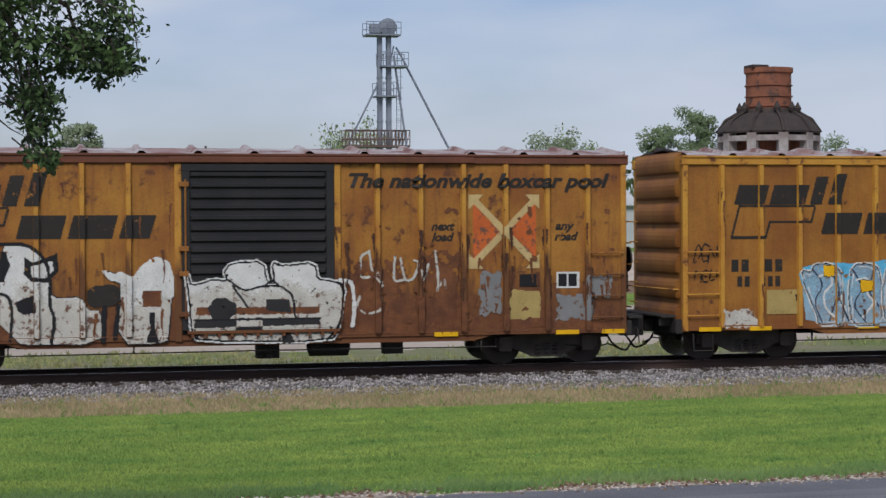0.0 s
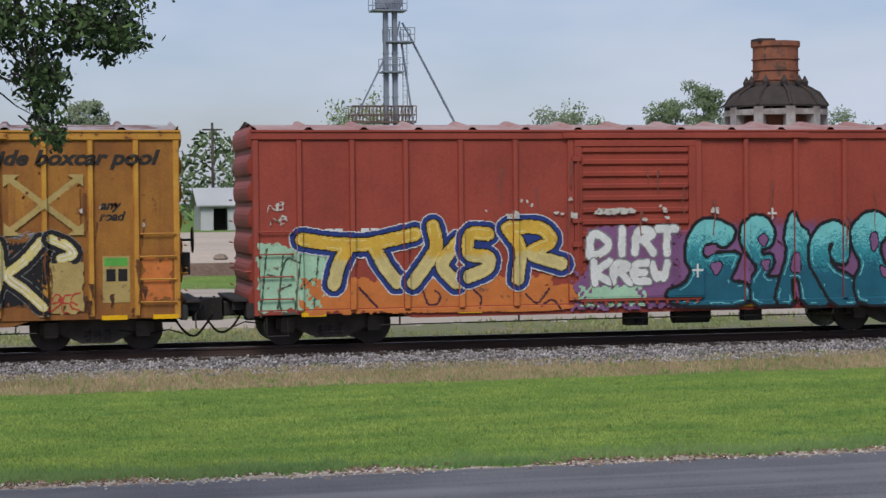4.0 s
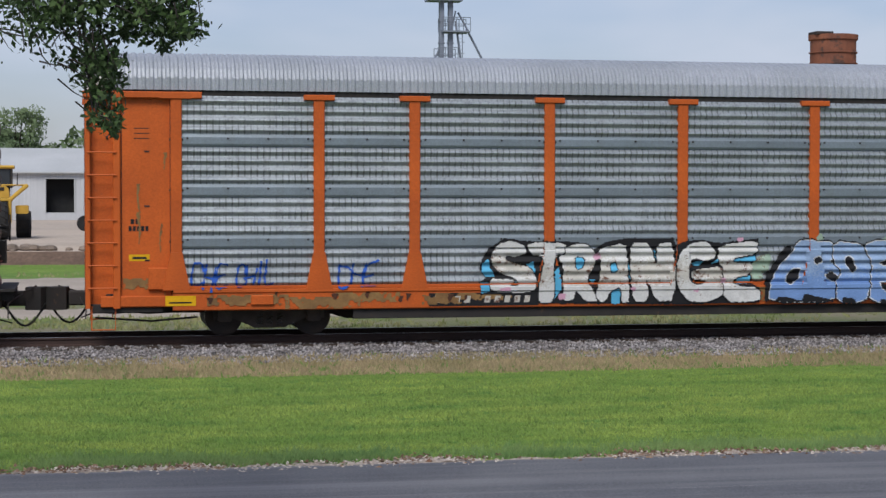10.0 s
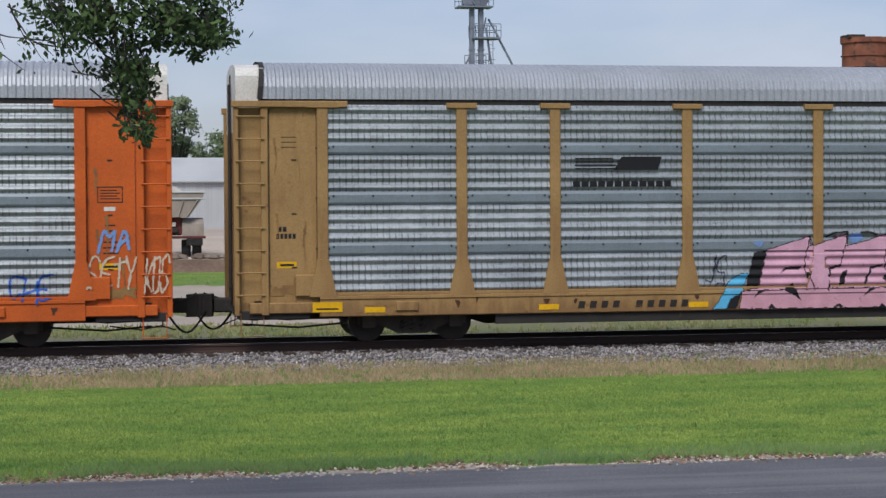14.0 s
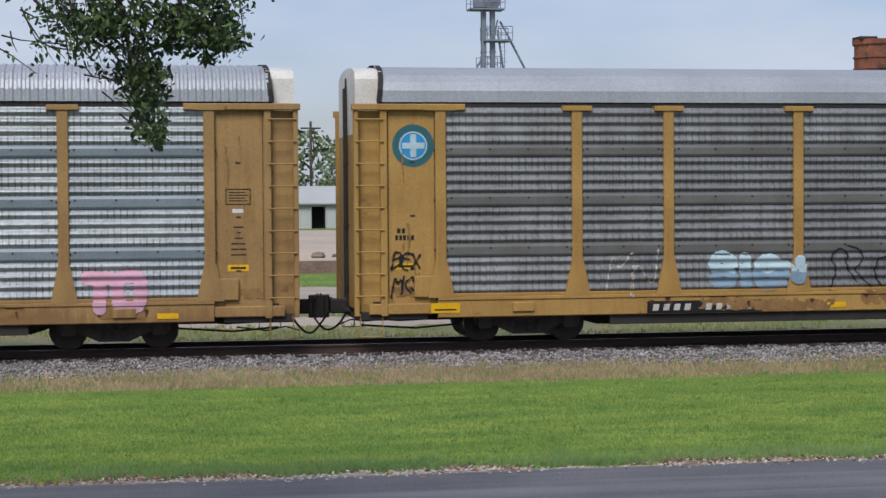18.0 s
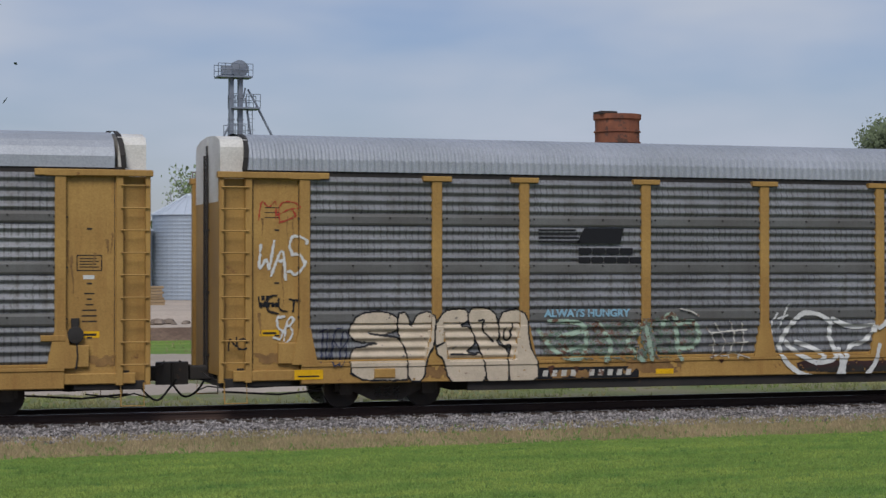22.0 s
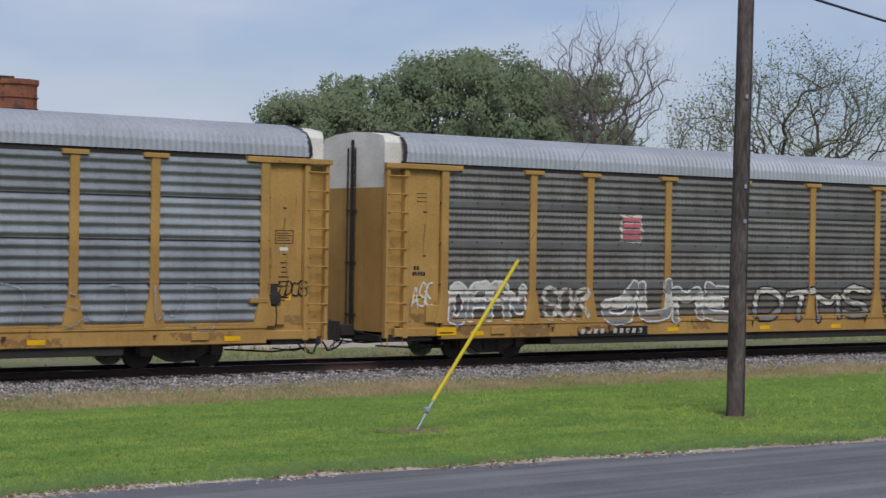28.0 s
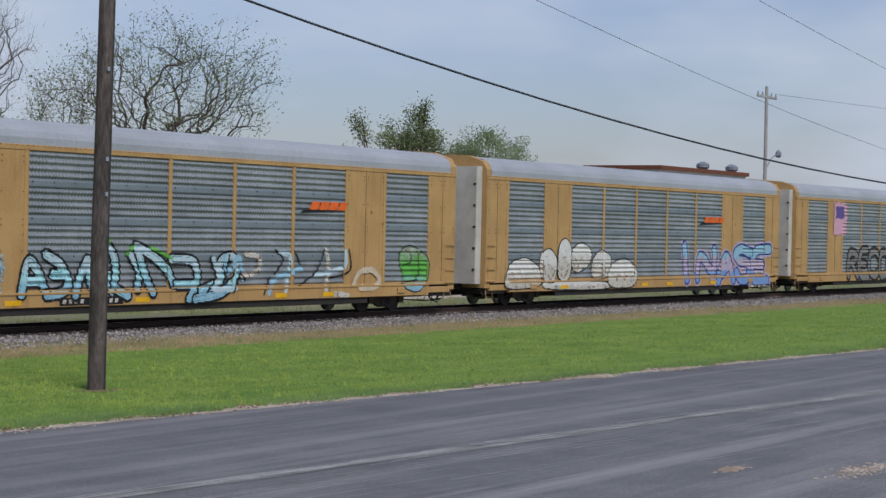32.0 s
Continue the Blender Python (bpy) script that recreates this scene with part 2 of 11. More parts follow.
BROWN_SIDE = surface("dull_brown_paint", (0.118, 0.036, 0.034), (0.086, 0.028, 0.027), 0.6, 0.65, spots=((0.05, 0.02, 0.018), 0.36, 1.6), streaks=((0.06, 0.02, 0.018), 0.6))
# Side brown lightened, so the ribs carry their highlights as paint colour.
BROWN_RIB = surface("lit_brown_rib_paint", (0.20, 0.066, 0.058), (0.15, 0.050, 0.045), 1.0, 0.6, spots=((0.06, 0.022, 0.02), 0.36, 4.0))
ROOF_GALV = surface("worn_galvanised_roof", (0.44, 0.43, 0.43), (0.27, 0.16, 0.14), 0.9, 0.6, 0.1, spots=((0.17, 0.085, 0.07), 0.50, 1.6))
ORANGE = surface("orange_rack_paint", (0.54, 0.108, 0.017), (0.43, 0.085, 0.015), 0.8, 0.5, spots=((0.22, 0.07, 0.03), 0.33, 3.0), streaks=((0.33, 0.08, 0.02), 0.35))
TAN = surface("yellow_tan_rack_paint", (0.44, 0.275, 0.112), (0.365, 0.225, 0.092), 0.8, 0.55, spots=((0.17, 0.08, 0.035), 0.36, 3.0), streaks=((0.20, 0.09, 0.03), 0.5))
TAN_OLD = surface("weathered_tan_rack_paint", (0.335, 0.205, 0.080), (0.27, 0.162, 0.064), 0.8, 0.6, spots=((0.15, 0.07, 0.03), 0.37, 3.0), streaks=((0.17, 0.08, 0.03), 0.55), creep=((0.15, 0.08, 0.035), 0.75, 0.35, 0.6))
MUSTARD = surface("mustard_rack_paint", (0.40, 0.240, 0.072), (0.32, 0.185, 0.056), 0.8, 0.55, spots=((0.17, 0.08, 0.03), 0.36, 3.0), streaks=((0.22, 0.10, 0.03), 0.5))
GALV = surface("galvanised_screen", (0.42, 0.45, 0.47), (0.32, 0.35, 0.37), 0.6, 0.42, 0.60, lines=(0.20, (1, 1, 0.05), 20.0, 0.34, 0.46), ticks=(2.5, 0.75), streaks=((0.16, 0.17, 0.165), 0.5), vary=0.12)
GALV_DIRTY = surface("dirty_galvanised_screen", (0.245, 0.250, 0.262), (0.185, 0.186, 0.195), 0.7, 0.52, 0.4, lines=(0.28, (1, 1, 0.05), 16.0, 0.36, 0.44), ticks=(2.3, 0.85), streaks=((0.10, 0.085, 0.07), 0.7), vary=0.18)
GALV_BROWN = surface("grimy_brown_screen", (0.23, 0.222, 0.215), (0.165, 0.153, 0.142), 0.7, 0.54, 0.38, lines=(0.28, (1, 1, 0.05), 16.0, 0.36, 0.44), ticks=(2.3, 0.8), streaks=((0.09, 0.072, 0.055), 0.75), vary=0.15, creep=((0.105, 0.082, 0.062), 2.0, 1.0, 0.7))
GALV_PLAIN = surface("plain_galvanised_screen", (0.35, 0.375, 0.40), (0.26, 0.275, 0.29), 0.8, 0.42, 0.5, streaks=((0.12, 0.12, 0.12), 0.5), vary=0.16, spots=((0.16, 0.10, 0.07), 0.30, 1.2))
BAND = surface("smooth_screen_band", (0.20, 0.24, 0.27), (0.165, 0.20, 0.225), 0.8, 0.5, 0.25, streaks=((0.14, 0.15, 0.15), 0.5), vary=0.1)
BAND_DIRTY = surface("dirty_screen_band", (0.14, 0.14, 0.135), (0.105, 0.10, 0.095), 0.8, 0.6, 0.2, streaks=((0.08, 0.07, 0.06), 0.5), vary=0.1)
RACK_ROOF = surface("rack_roof_steel", (0.40, 0.42, 0.46), (0.34, 0.36, 0.39), 0.5, 0.45, 0.3, streaks=((0.24, 0.25, 0.27), 0.4))
WHITE_DOOR = surface("white_end_door_paint", (0.68, 0.66, 0.62), (0.55, 0.52, 0.47), 1.0, 0.5, spots=((0.30, 0.20, 0.13), 0.34, 4.0))
DARK_STEEL = surface("dark_running_gear", (0.020, 0.018, 0.017), (0.032, 0.026, 0.023), 2.0, 0.75, 0.2, spots=((0.06, 0.035, 0.022), 0.38, 5.0))
TRUCK_STEEL = surface("grimy_truck_casting", (0.085, 0.068, 0.058), (0.052, 0.042, 0.036), 2.5, 0.8, 0.1, spots=((0.09, 0.055, 0.035), 0.38, 5.0))
WHEEL_STEEL = surface("wheel_steel", (0.035, 0.028, 0.025), (0.055, 0.038, 0.03), 3.0, 0.6, 0.5)
TREAD = surface("bright_wheel_tread", (0.30, 0.29, 0.28), (0.22, 0.21, 0.2), 4.0, 0.3, 0.9, bump=0.05)
RAIL_STEEL = surface("brown_rail_steel", (0.038, 0.021, 0.017), (0.055, 0.030, 0.022), 0.8, 0.75, 0.2)
RAIL_TOP = surface("polished_rail_head", (0.40, 0.38, 0.36), (0.30, 0.28, 0.27), 1.0, 0.3, 0.9, bump=0.02)
HOSE = surface("black_rubber_hose", (0.012, 0.012, 0.012), (0.02, 0.02, 0.02), 5.0, 0.6)


def paint(name, c, rough=0.6, wear=0.0, under=(0.12, 0.06, 0.04)):
    d = tuple(x * 0.82 for x in c)
    return surface(name, c, d, 2.5, rough, spots=(under, 0.30 + wear, 6.0) if wear else None, grit=0.2, bump=0.05)


WHITE = paint("white_spray_paint", (0.62, 0.62, 0.60), wear=0.06)
OFFWHITE = paint("worn_whitewash", (0.50, 0.48, 0.43), wear=0.16)
BLACK = paint("black_spray_paint", (0.012, 0.012, 0.014))
GREYBLACK = paint("worn_black_stencil", (0.026, 0.022, 0.019), wear=0.07, under=(0.30, 0.13, 0.03))
TEAL = paint("teal_spray_paint", (0.034, 0.24, 0.28))
TEAL_DARK = paint("deep_teal_spray_paint", (0.014, 0.10, 0.15))
TEAL_LIGHT = paint("pale_teal_spray_paint", (0.16, 0.48, 0.48))
PURPLE = paint("purple_spray_paint", (0.19, 0.085, 0.19), wear=0.08, under=(0.3, 0.07, 0.05))
GOLD = paint("gold_spray_paint", (0.58, 0.36, 0.05), wear=0.08)
CREAM = paint("cream_spray_paint", (0.52, 0.42, 0.18), wear=0.06)
ORANGE_SPRAY = paint("orange_spray_paint", (0.52, 0.16, 0.04), wear=0.1)
NAVY = paint("navy_spray_paint", (0.02, 0.04, 0.18))
SLATE = paint("slate_blue_spray_paint", (0.035, 0.040, 0.075))
RUST_STAIN = surface("brown_rust_stain", (0.17, 0.066, 0.028), (0.10, 0.040, 0.021), 3.0, 0.85, spots=((0.17, 0.065, 0.025), 0.42, 4.0))
PERIBLUE = paint("dull_blue_spray_paint", (0.20, 0.29, 0.38), wear=0.14, under=(0.2, 0.2, 0.2))
DULLBLUE = paint("faded_blue_spray_paint", (0.27, 0.40, 0.49), wear=0.14, under=(0.3, 0.14, 0.04))
SOIL_STAIN = surface("brown_grime_stain", (0.27, 0.155, 0.058), (0.18, 0.10, 0.042), 3.0, 0.85)
DARK_GREEN = paint("dark_green_spray_paint", (0.045, 0.085, 0.060), wear=0.14)
PALEBLUE = paint("pale_blue_spray_paint", (0.42, 0.54, 0.60), wear=0.06)
SKYBLUE = paint("sky_blue_spray_paint", (0.25, 0.44, 0.56), wear=0.10)
PERIWINKLE = paint("periwinkle_spray_paint", (0.17, 0.29, 0.55), wear=0.04)
PINK = paint("pink_spray_paint", (0.58, 0.33, 0.43), wear=0.06)
SALMON = paint("salmon_spray_paint", (0.62, 0.17, 0.17), wear=0.05)
MINT = paint("mint_spray_paint", (0.33, 0.52, 0.36), wear=0.10)
PALEGREEN = paint("pale_green_wash", (0.30, 0.40, 0.31), wear=0.18)
GREEN = paint("bright_green_spray_paint", (0.10, 0.36, 0.06), wear=0.06)
LILAC = paint("lilac_spray_paint", (0.42, 0.36, 0.48), wear=0.10)
BEIGE = paint("beige_spray_paint", (0.55, 0.46, 0.35), wear=0.05)
BLUE_TAG = paint("blue_marker_paint", (0.02, 0.09, 0.40))
PURPLE_TAG = paint("violet_marker_paint", (0.10, 0.07, 0.25))
RED_TAG = paint("red_marker_paint", (0.40, 0.05, 0.03))
REFLECT = paint("yellow_reflector", (0.72, 0.40, 0.01), 0.35)
PATCH = paint("repaint_patch", (0.20, 0.066, 0.050), wear=0.06)
ORANGE_PATCH = paint("orange_emblem_paint", (0.50, 0.11, 0.025), wear=0.16)
ARROW = paint("buff_arrow_paint", (0.50, 0.37, 0.17), wear=0.08)
BUFF = paint("buff_panel_paint", (0.38, 0.28, 0.10), wear=0.10)
GREYPATCH = paint("grey_panel_paint", (0.20, 0.20, 0.20), wear=0.12)
BRIGHT_ORANGE = paint("bright_orange_paint", (0.72, 0.13, 0.02), wear=0.03)
EMBLEM_BLUE = paint("emblem_blue_paint", (0.03, 0.26, 0.55))
EMBLEM_TEAL = paint("emblem_dark_teal_paint", (0.03, 0.12, 0.14))
DARK_RUST = surface("dark_rust_run", (0.085, 0.036, 0.020), (0.052, 0.024, 0.016), 4.0, 0.85)
GRIMEBLACK = surface("sooty_brown_grime", (0.050, 0.024, 0.023), (0.034, 0.018, 0.018), 3.0, 0.85)
INDIGO = paint("grey_indigo_spray_paint", (0.080, 0.085, 0.130), wear=0.15)
VIOLETBLACK = paint("violet_black_spray_paint", (0.028, 0.022, 0.042), wear=0.1)
MOSS = paint("moss_green_spray_paint", (0.095, 0.150, 0.105), wear=0.2)
PINKGREY = paint("worn_pinkish_primer", (0.24, 0.14, 0.13), wear=0.12)
SOFTPERI = paint("pale_periwinkle_spray_paint", (0.27, 0.38, 0.56), wear=0.05)
DUSTPINK = paint("dusty_pink_spray_paint", (0.56, 0.30, 0.36), wear=0.05)
CYANPALE = paint("pale_cyan_spray_paint", (0.34, 0.60, 0.66), wear=0.05)
AZURE = paint("azure_spray_paint", (0.10, 0.42, 0.66), wear=0.03)
MAROON = paint("dark_maroon_spray_paint", (0.055, 0.018, 0.030))
LEMON = paint("pale_lemon_spray_paint", (0.62, 0.52, 0.20), wear=0.04)
EMBLEM_RED = paint("emblem_rose_paint", (0.52, 0.12, 0.16), wear=0.05)

# ---- ground, road, track bed ----
GRASS = surface("mown_grass_soil", (0.100, 0.185, 0.030), (0.165, 0.245, 0.046), 0.7, 0.9, stretch=(0.4, 1, 1), grain=14, grit=0.45, bump=0.6)
DRY = surface("dry_grass_soil", (0.25, 0.19, 0.10), (0.19, 0.155, 0.075), 0.5, 0.95, grain=16, grit=0.4, bump=0.6)
SAND = surface("pale_grit_verge", (0.46, 0.39, 0.33), (0.27, 0.21, 0.165), 1.6, 0.95, grain=25, grit=0.35)
STONEBED = surface("ballast_bed", (0.13, 0.12, 0.115), (0.19, 0.175, 0.165), 2.0, 0.9, grain=22, grit=0.5, bump=1.0)
ROUGH = surface("rough_grass_and_dirt", (0.12, 0.16, 0.045), (0.21, 0.185, 0.12), 0.35, 0.95, grain=9, grit=0.45, bump=0.6)
DIRT = surface("pale_dirt_track", (0.40, 0.34, 0.28), (0.33, 0.28, 0.23), 0.3, 0.95, grain=8, grit=0.25)
EARTH = surface("brown_earth_bank", (0.13, 0.085, 0.06), (0.19, 0.13, 0.09), 0.6, 0.95, grain=6, grit=0.4)
LOT = surface("pale_gravel_lot", (0.46, 0.38, 0.31), (0.36, 0.31, 0.26), 0.1, 0.95, grain=5, grit=0.3)
ASPHALT = surface("worn_asphalt", (0.128, 0.131, 0.146), (0.170, 0.172, 0.184), 0.6, 0.85, grain=34, grit=0.6, bump=0.5, lines=(0.08, (0.03, 0.9, 1), 2.2, 0.35, 0.65), spots=((0.23, 0.225, 0.22), 0.37, 16.0), lanes=((0.27, 0.268, 0.275), (0.035, 1.3, 1), 4.1, 0.6))
SEAM = surface("worn_pale_seam", (0.42, 0.415, 0.42), (0.28, 0.28, 0.285), 1.0, 0.9, grain=30, grit=0.4)
BLADE = surface("green_grass_blades", (0.088, 0.160, 0.031), (0.172, 0.236, 0.047), 1.0, 0.8, stretch=(0.45, 1, 1), spots=((0.066, 0.138, 0.030), 0.44, 2.2), island=0.34, bump=0, grit=0.05)
BLADE_DRY = surface("dry_grass_blades", (0.265, 0.205, 0.118), (0.185, 0.155, 0.078), 0.5, 0.85, island=0.35, bump=0, grit=0.05)
BLADE_TUFT = surface("yellow_green_tufts", (0.20, 0.27, 0.05), (0.11, 0.18, 0.03), 0.5, 0.8, island=0.35, bump=0, grit=0.05)
BLADE_ROUGH = surface("rough_olive_grass", (0.125, 0.165, 0.055), (0.22, 0.20, 0.10), 0.4, 0.85, island=0.35, bump=0, grit=0.05)
WEED = surface("dark_weed_leaves", (0.075, 0.14, 0.028), (0.11, 0.17, 0.04), 0.8, 0.8, island=0.3, bump=0, grit=0.05)
LITTER = surface("brown_leaf_litter", (0.115, 0.060, 0.036), (0.22, 0.15, 0.10), 3.0, 0.9, island=0.5, bump=0, grain=20)
PEBBLE = surface("pale_edge_pebble", (0.52, 0.46, 0.40), (0.36, 0.30, 0.25), 3.0, 0.9, island=0.3, bump=0, grain=20)
EDGE_GRASS = surface("dull_edge_grass", (0.078, 0.145, 0.042), (0.125, 0.190, 0.060), 0.9, 0.8, stretch=(0.4, 1, 1), island=0.2, bump=0, grit=0.05)
STONE = surface("grey_ballast_stone", (0.33, 0.31, 0.305), (0.20, 0.18, 0.172), 3.0, 0.85, island=0.6, bump=0.2, grain=40)

RAIL_Z, TRACK_Y = 0.45, 38.05
rng = np.random.default_rng(7)


def road_edge(x):
    return 22.27 - 0.072 * np.maximum(0.0, np.asarray(x, float) - 13.5)


def wobble(x, seed, amount):
    x = np.asarray(x, float)
    return amount * (np.sin(x * 1.7 + seed) + 0.7 * np.sin(x * 4.3 + seed * 2.1) + 0.5 * np.sin(x * 9.1 + seed * 0.7)) / 2.2


def ground():
    xs = np.concatenate([np.linspace(-900, -20, 12), np.arange(-18, 130, 0.3), np.linspace(131, 1500, 14)])
    e = road_edge(xs)
    flat = np.ones_like(xs)
    lines = [(flat * -400, 0, 0), (flat * -2, 0, 0), (e - 0.6, 0, 1), (e + 0.36 + wobble(xs, 1, 0.26), 0.01, 0), (flat * 26, 0.0, 0), (flat * 30, 0.0, 0),
             (33.2 + wobble(xs, 4, 0.30), 0.02, 2), (35.5 + wobble(xs, 2, 0.16), 0.08, 3), (flat * 36.8, 0.235, 3), (flat * 37.1, 0.25, 3), (flat * 39.1, 0.25, 3),
             (flat * 39.5, 0.23, 3), (40.1 + wobble(xs, 3, 0.15), 0.08, 4), (flat * 43, 0.02, 4), (49.2 + wobble(xs, 5, 0.8), 0.0, 5), (53.4 + wobble(xs, 6, 0.9), 0.0, 4),
             (62 + wobble(xs, 8, 1.0), 0.0, 5), (72 + wobble(xs, 9, 0.8), 0.0, 0), (flat * 83.8, 0.05, 6), (flat * 84.7, 0.62, 7), (flat * 150, 1.0, 0), (flat * 260, 1.2, 0), (flat * 3500, 1.2, 0)]
    v, f, slots = [], [], []
    n = len(xs)
    for y, z, s in lines:
        v.append(np.stack([xs, y, np.full(n, z)], 1))
    for i in range(len(lines) - 1):
        a = i * n + np.arange(n - 1)
        f.append(np.stack([a, a + 1, a + n + 1, a + n], 1))
        slots.append(np.full(n - 1, lines[i][2]))
    me = raw_mesh("ground", np.concatenate(v), np.concatenate(f), [GRASS, SAND, DRY, STONEBED, ROUGH, DIRT, EARTH, LOT], np.concatenate(slots))
    thing("ground", "mown green lawn, dry weeds, grey ballast and pale dirt", "ground", kind="structure", me=me)


def road():
    xs = np.concatenate([np.linspace(-600, -20, 10), np.arange(-18, 130, 0.25), np.linspace(131, 900, 12)])
    e = road_edge(xs) + wobble(xs, 11, 0.05)
    n = len(xs)
    rows = [np.stack([xs, y, np.full(n, z)], 1) for y, z in ((np.full(n, 3.0), -0.2), (np.full(n, 3.0), 0.03), (np.full(n, 12.0), 0.05), (e - 0.12, 0.03), (e, -0.02))]
    f = np.concatenate([np.stack([i * n + np.arange(n - 1), i * n + np.arange(1, n), (i + 1) * n + np.arange(1, n), (i + 1) * n + np.arange(n - 1)], 1) for i in range(4)])
    r = thing("road", "worn dark grey asphalt road with a pale seam", "road", kind="structure", me=raw_mesh("road", np.concatenate(rows), f, [ASPHALT]))
    for off, count, wide, long, thick in ((-6.5, 1500, 0.13, 5.0, 0.020), (-7.4, 260, 0.30, 4.0, 0.010), (-9.2, 320, 0.5, 4.0, 0.010), (-3.6, 90, 0.5, 3.0, 0.008)):
        x = rng.uniform(-16, 110, count)
        length, half = rng.uniform(0.4, long, count), rng.uniform(0.003, thick, count)
        y = road_edge(x) + off + rng.normal(0, wide, count)
        slope = np.where(x > 13.5, -0.072, 0.0)
        z = rng.uniform(0.052, 0.060, count)
        v = np.stack([np.stack([x, y - half, z], 1), np.stack([x + length, y + slope * length - half * 0.4, z], 1), np.stack([x + length, y + slope * length + half * 0.4, z], 1), np.stack([x, y + half, z], 1)], 1).reshape(-1, 3)
        part("scuff_line", raw_mesh("scuff_line", v, np.arange(4 * count).reshape(-1, 4), [SEAM]), r, "pale scuffed line along the asphalt")
    for px, py, rx, ry in ((37.2, 20.25, 0.40, 0.14), (40.8, 20.1, 0.38, 0.13), (25.2, 9.4, 0.5, 0.16), (26.6, 9.0, 0.65, 0.18), (24.0, 10.9, 0.18, 0.06)):
        n = 260
        c = np.stack([rng.normal(px, rx, n), rng.normal(py, ry, n), np.full(n, 0.052)], 1)
        q = rng.uniform(0.012, 0.04, (n, 1, 1)) * np.array([(1, 0, 0), (0, 1, 0), (-1, 0, 0), (0, -1, 0), (0, 0, 0.5)]) * rng.uniform(0.6, 1.3, (n, 5, 1))
        f = np.array([(0, 1, 4), (1, 2, 4), (2, 3, 4), (3, 0, 4)])
        part("gravel_patch", raw_mesh("gravel_patch", (c[:, None] + q).reshape(-1, 3), (f[None] + 5 * np.arange(n)[:, None, None]).reshape(-1, 3), [SAND]), r, "loose pale gravel on the asphalt")


def rails():
    prof = [(-0.07, 0.0), (0.07, 0.0), (0.07, 0.02), (0.012, 0.05), (0.012, 0.125), (0.036, 0.14), (0.036, 0.172), (0.028, 0.18), (-0.028, 0.18), (-0.036, 0.172), (-0.036, 0.14), (-0.012, 0.125), (-0.012, 0.05), (-0.07, 0.02)]
    for y in (TRACK_Y - 0.753, TRACK_Y + 0.753):
        r = thing("rail", "brown steel railway rail lying on ties", "rail", "rails of the track", m=pose(0, y, RAIL_Z - 0.18))
        head = [prof[k] for k in (4, 5, 6, 7, 8, 9, 10, 11)]
        web = [prof[k] for k in (3, 4, 11, 12)]
        foot = [prof[k] for k in (0, 1, 2, 3, 12, 13)]
        for name, outline, top in (("head", head, 5), ("web", web, 99), ("foot", foot, 99)):
            s = Shape().prism(outline, "x", -600, 1200)
            s.m = [1 if i == top else 0 for i in range(len(s.f))]
            part(name, s.mesh(name, RAIL_STEEL, RAIL_TOP), r)
    s = Shape()
    for i in range(420):
        x = -60 + i * 0.52
        s.box(x, x + 0.22, TRACK_Y - 1.28, TRACK_Y + 1.28, 0.12, RAIL_Z - 0.176)
    thing("railway_ties", "dark timber ties bedded in grey ballast", "railway ties", kind="stuff", me=s.mesh("railway_ties", surface("creosoted_timber", (0.045, 0.032, 0.025), (0.06, 0.045, 0.035), 2.0, 0.9)))


def bed_height(y):
    return np.interp(y, [33.2, 35.25, 36.8, 37.1, 39.1, 39.5, 40.1, 43, 49], [0.02, 0.08, 0.235, 0.25, 0.25, 0.23, 0.08, 0.02, 0.0])


def ballast_stones(count=42000):
    a = np.radians(rng.uniform(-10, 72, count))
    y = np.where(rng.random(count) < 0.86, rng.uniform(35.1, 37.2, count), rng.uniform(38.85, 40.1, count))
    x = y * np.tan(a)
    z = bed_height(y) + rng.uniform(-0.01, 0.02, count)
    r = rng.uniform(0.018, 0.042, count) * (1 + 0.25 * np.maximum(0, x) / 60)
    d = np.array([(1, 0, 0), (0, 1, 0), (-1, 0, 0), (0, -1, 0), (0, 0, 0.8), (0, 0, -0.6)])
    v = d[None] * r[:, None, None] * rng.uniform(0.65, 1.25, (count, 6, 1)) + rng.normal(0, 0.2, (count, 6, 3)) * r[:, None, None]
    v += np.stack([x, y, z], 1)[:, None]
    f = np.array([(0, 1, 4), (1, 2, 4), (2, 3, 4), (3, 0, 4), (1, 0, 5), (2, 1, 5), (3, 2, 5), (0, 3, 5)])
    f = (f[None] + 6 * np.arange(count)[:, None, None]).reshape(-1, 3)
    thing("ballast_stones", "loose grey crushed-stone ballast beside the rails", "ballast", kind="stuff", me=raw_mesh("ballast_stones", v.reshape(-1, 3), f, [STONE]))


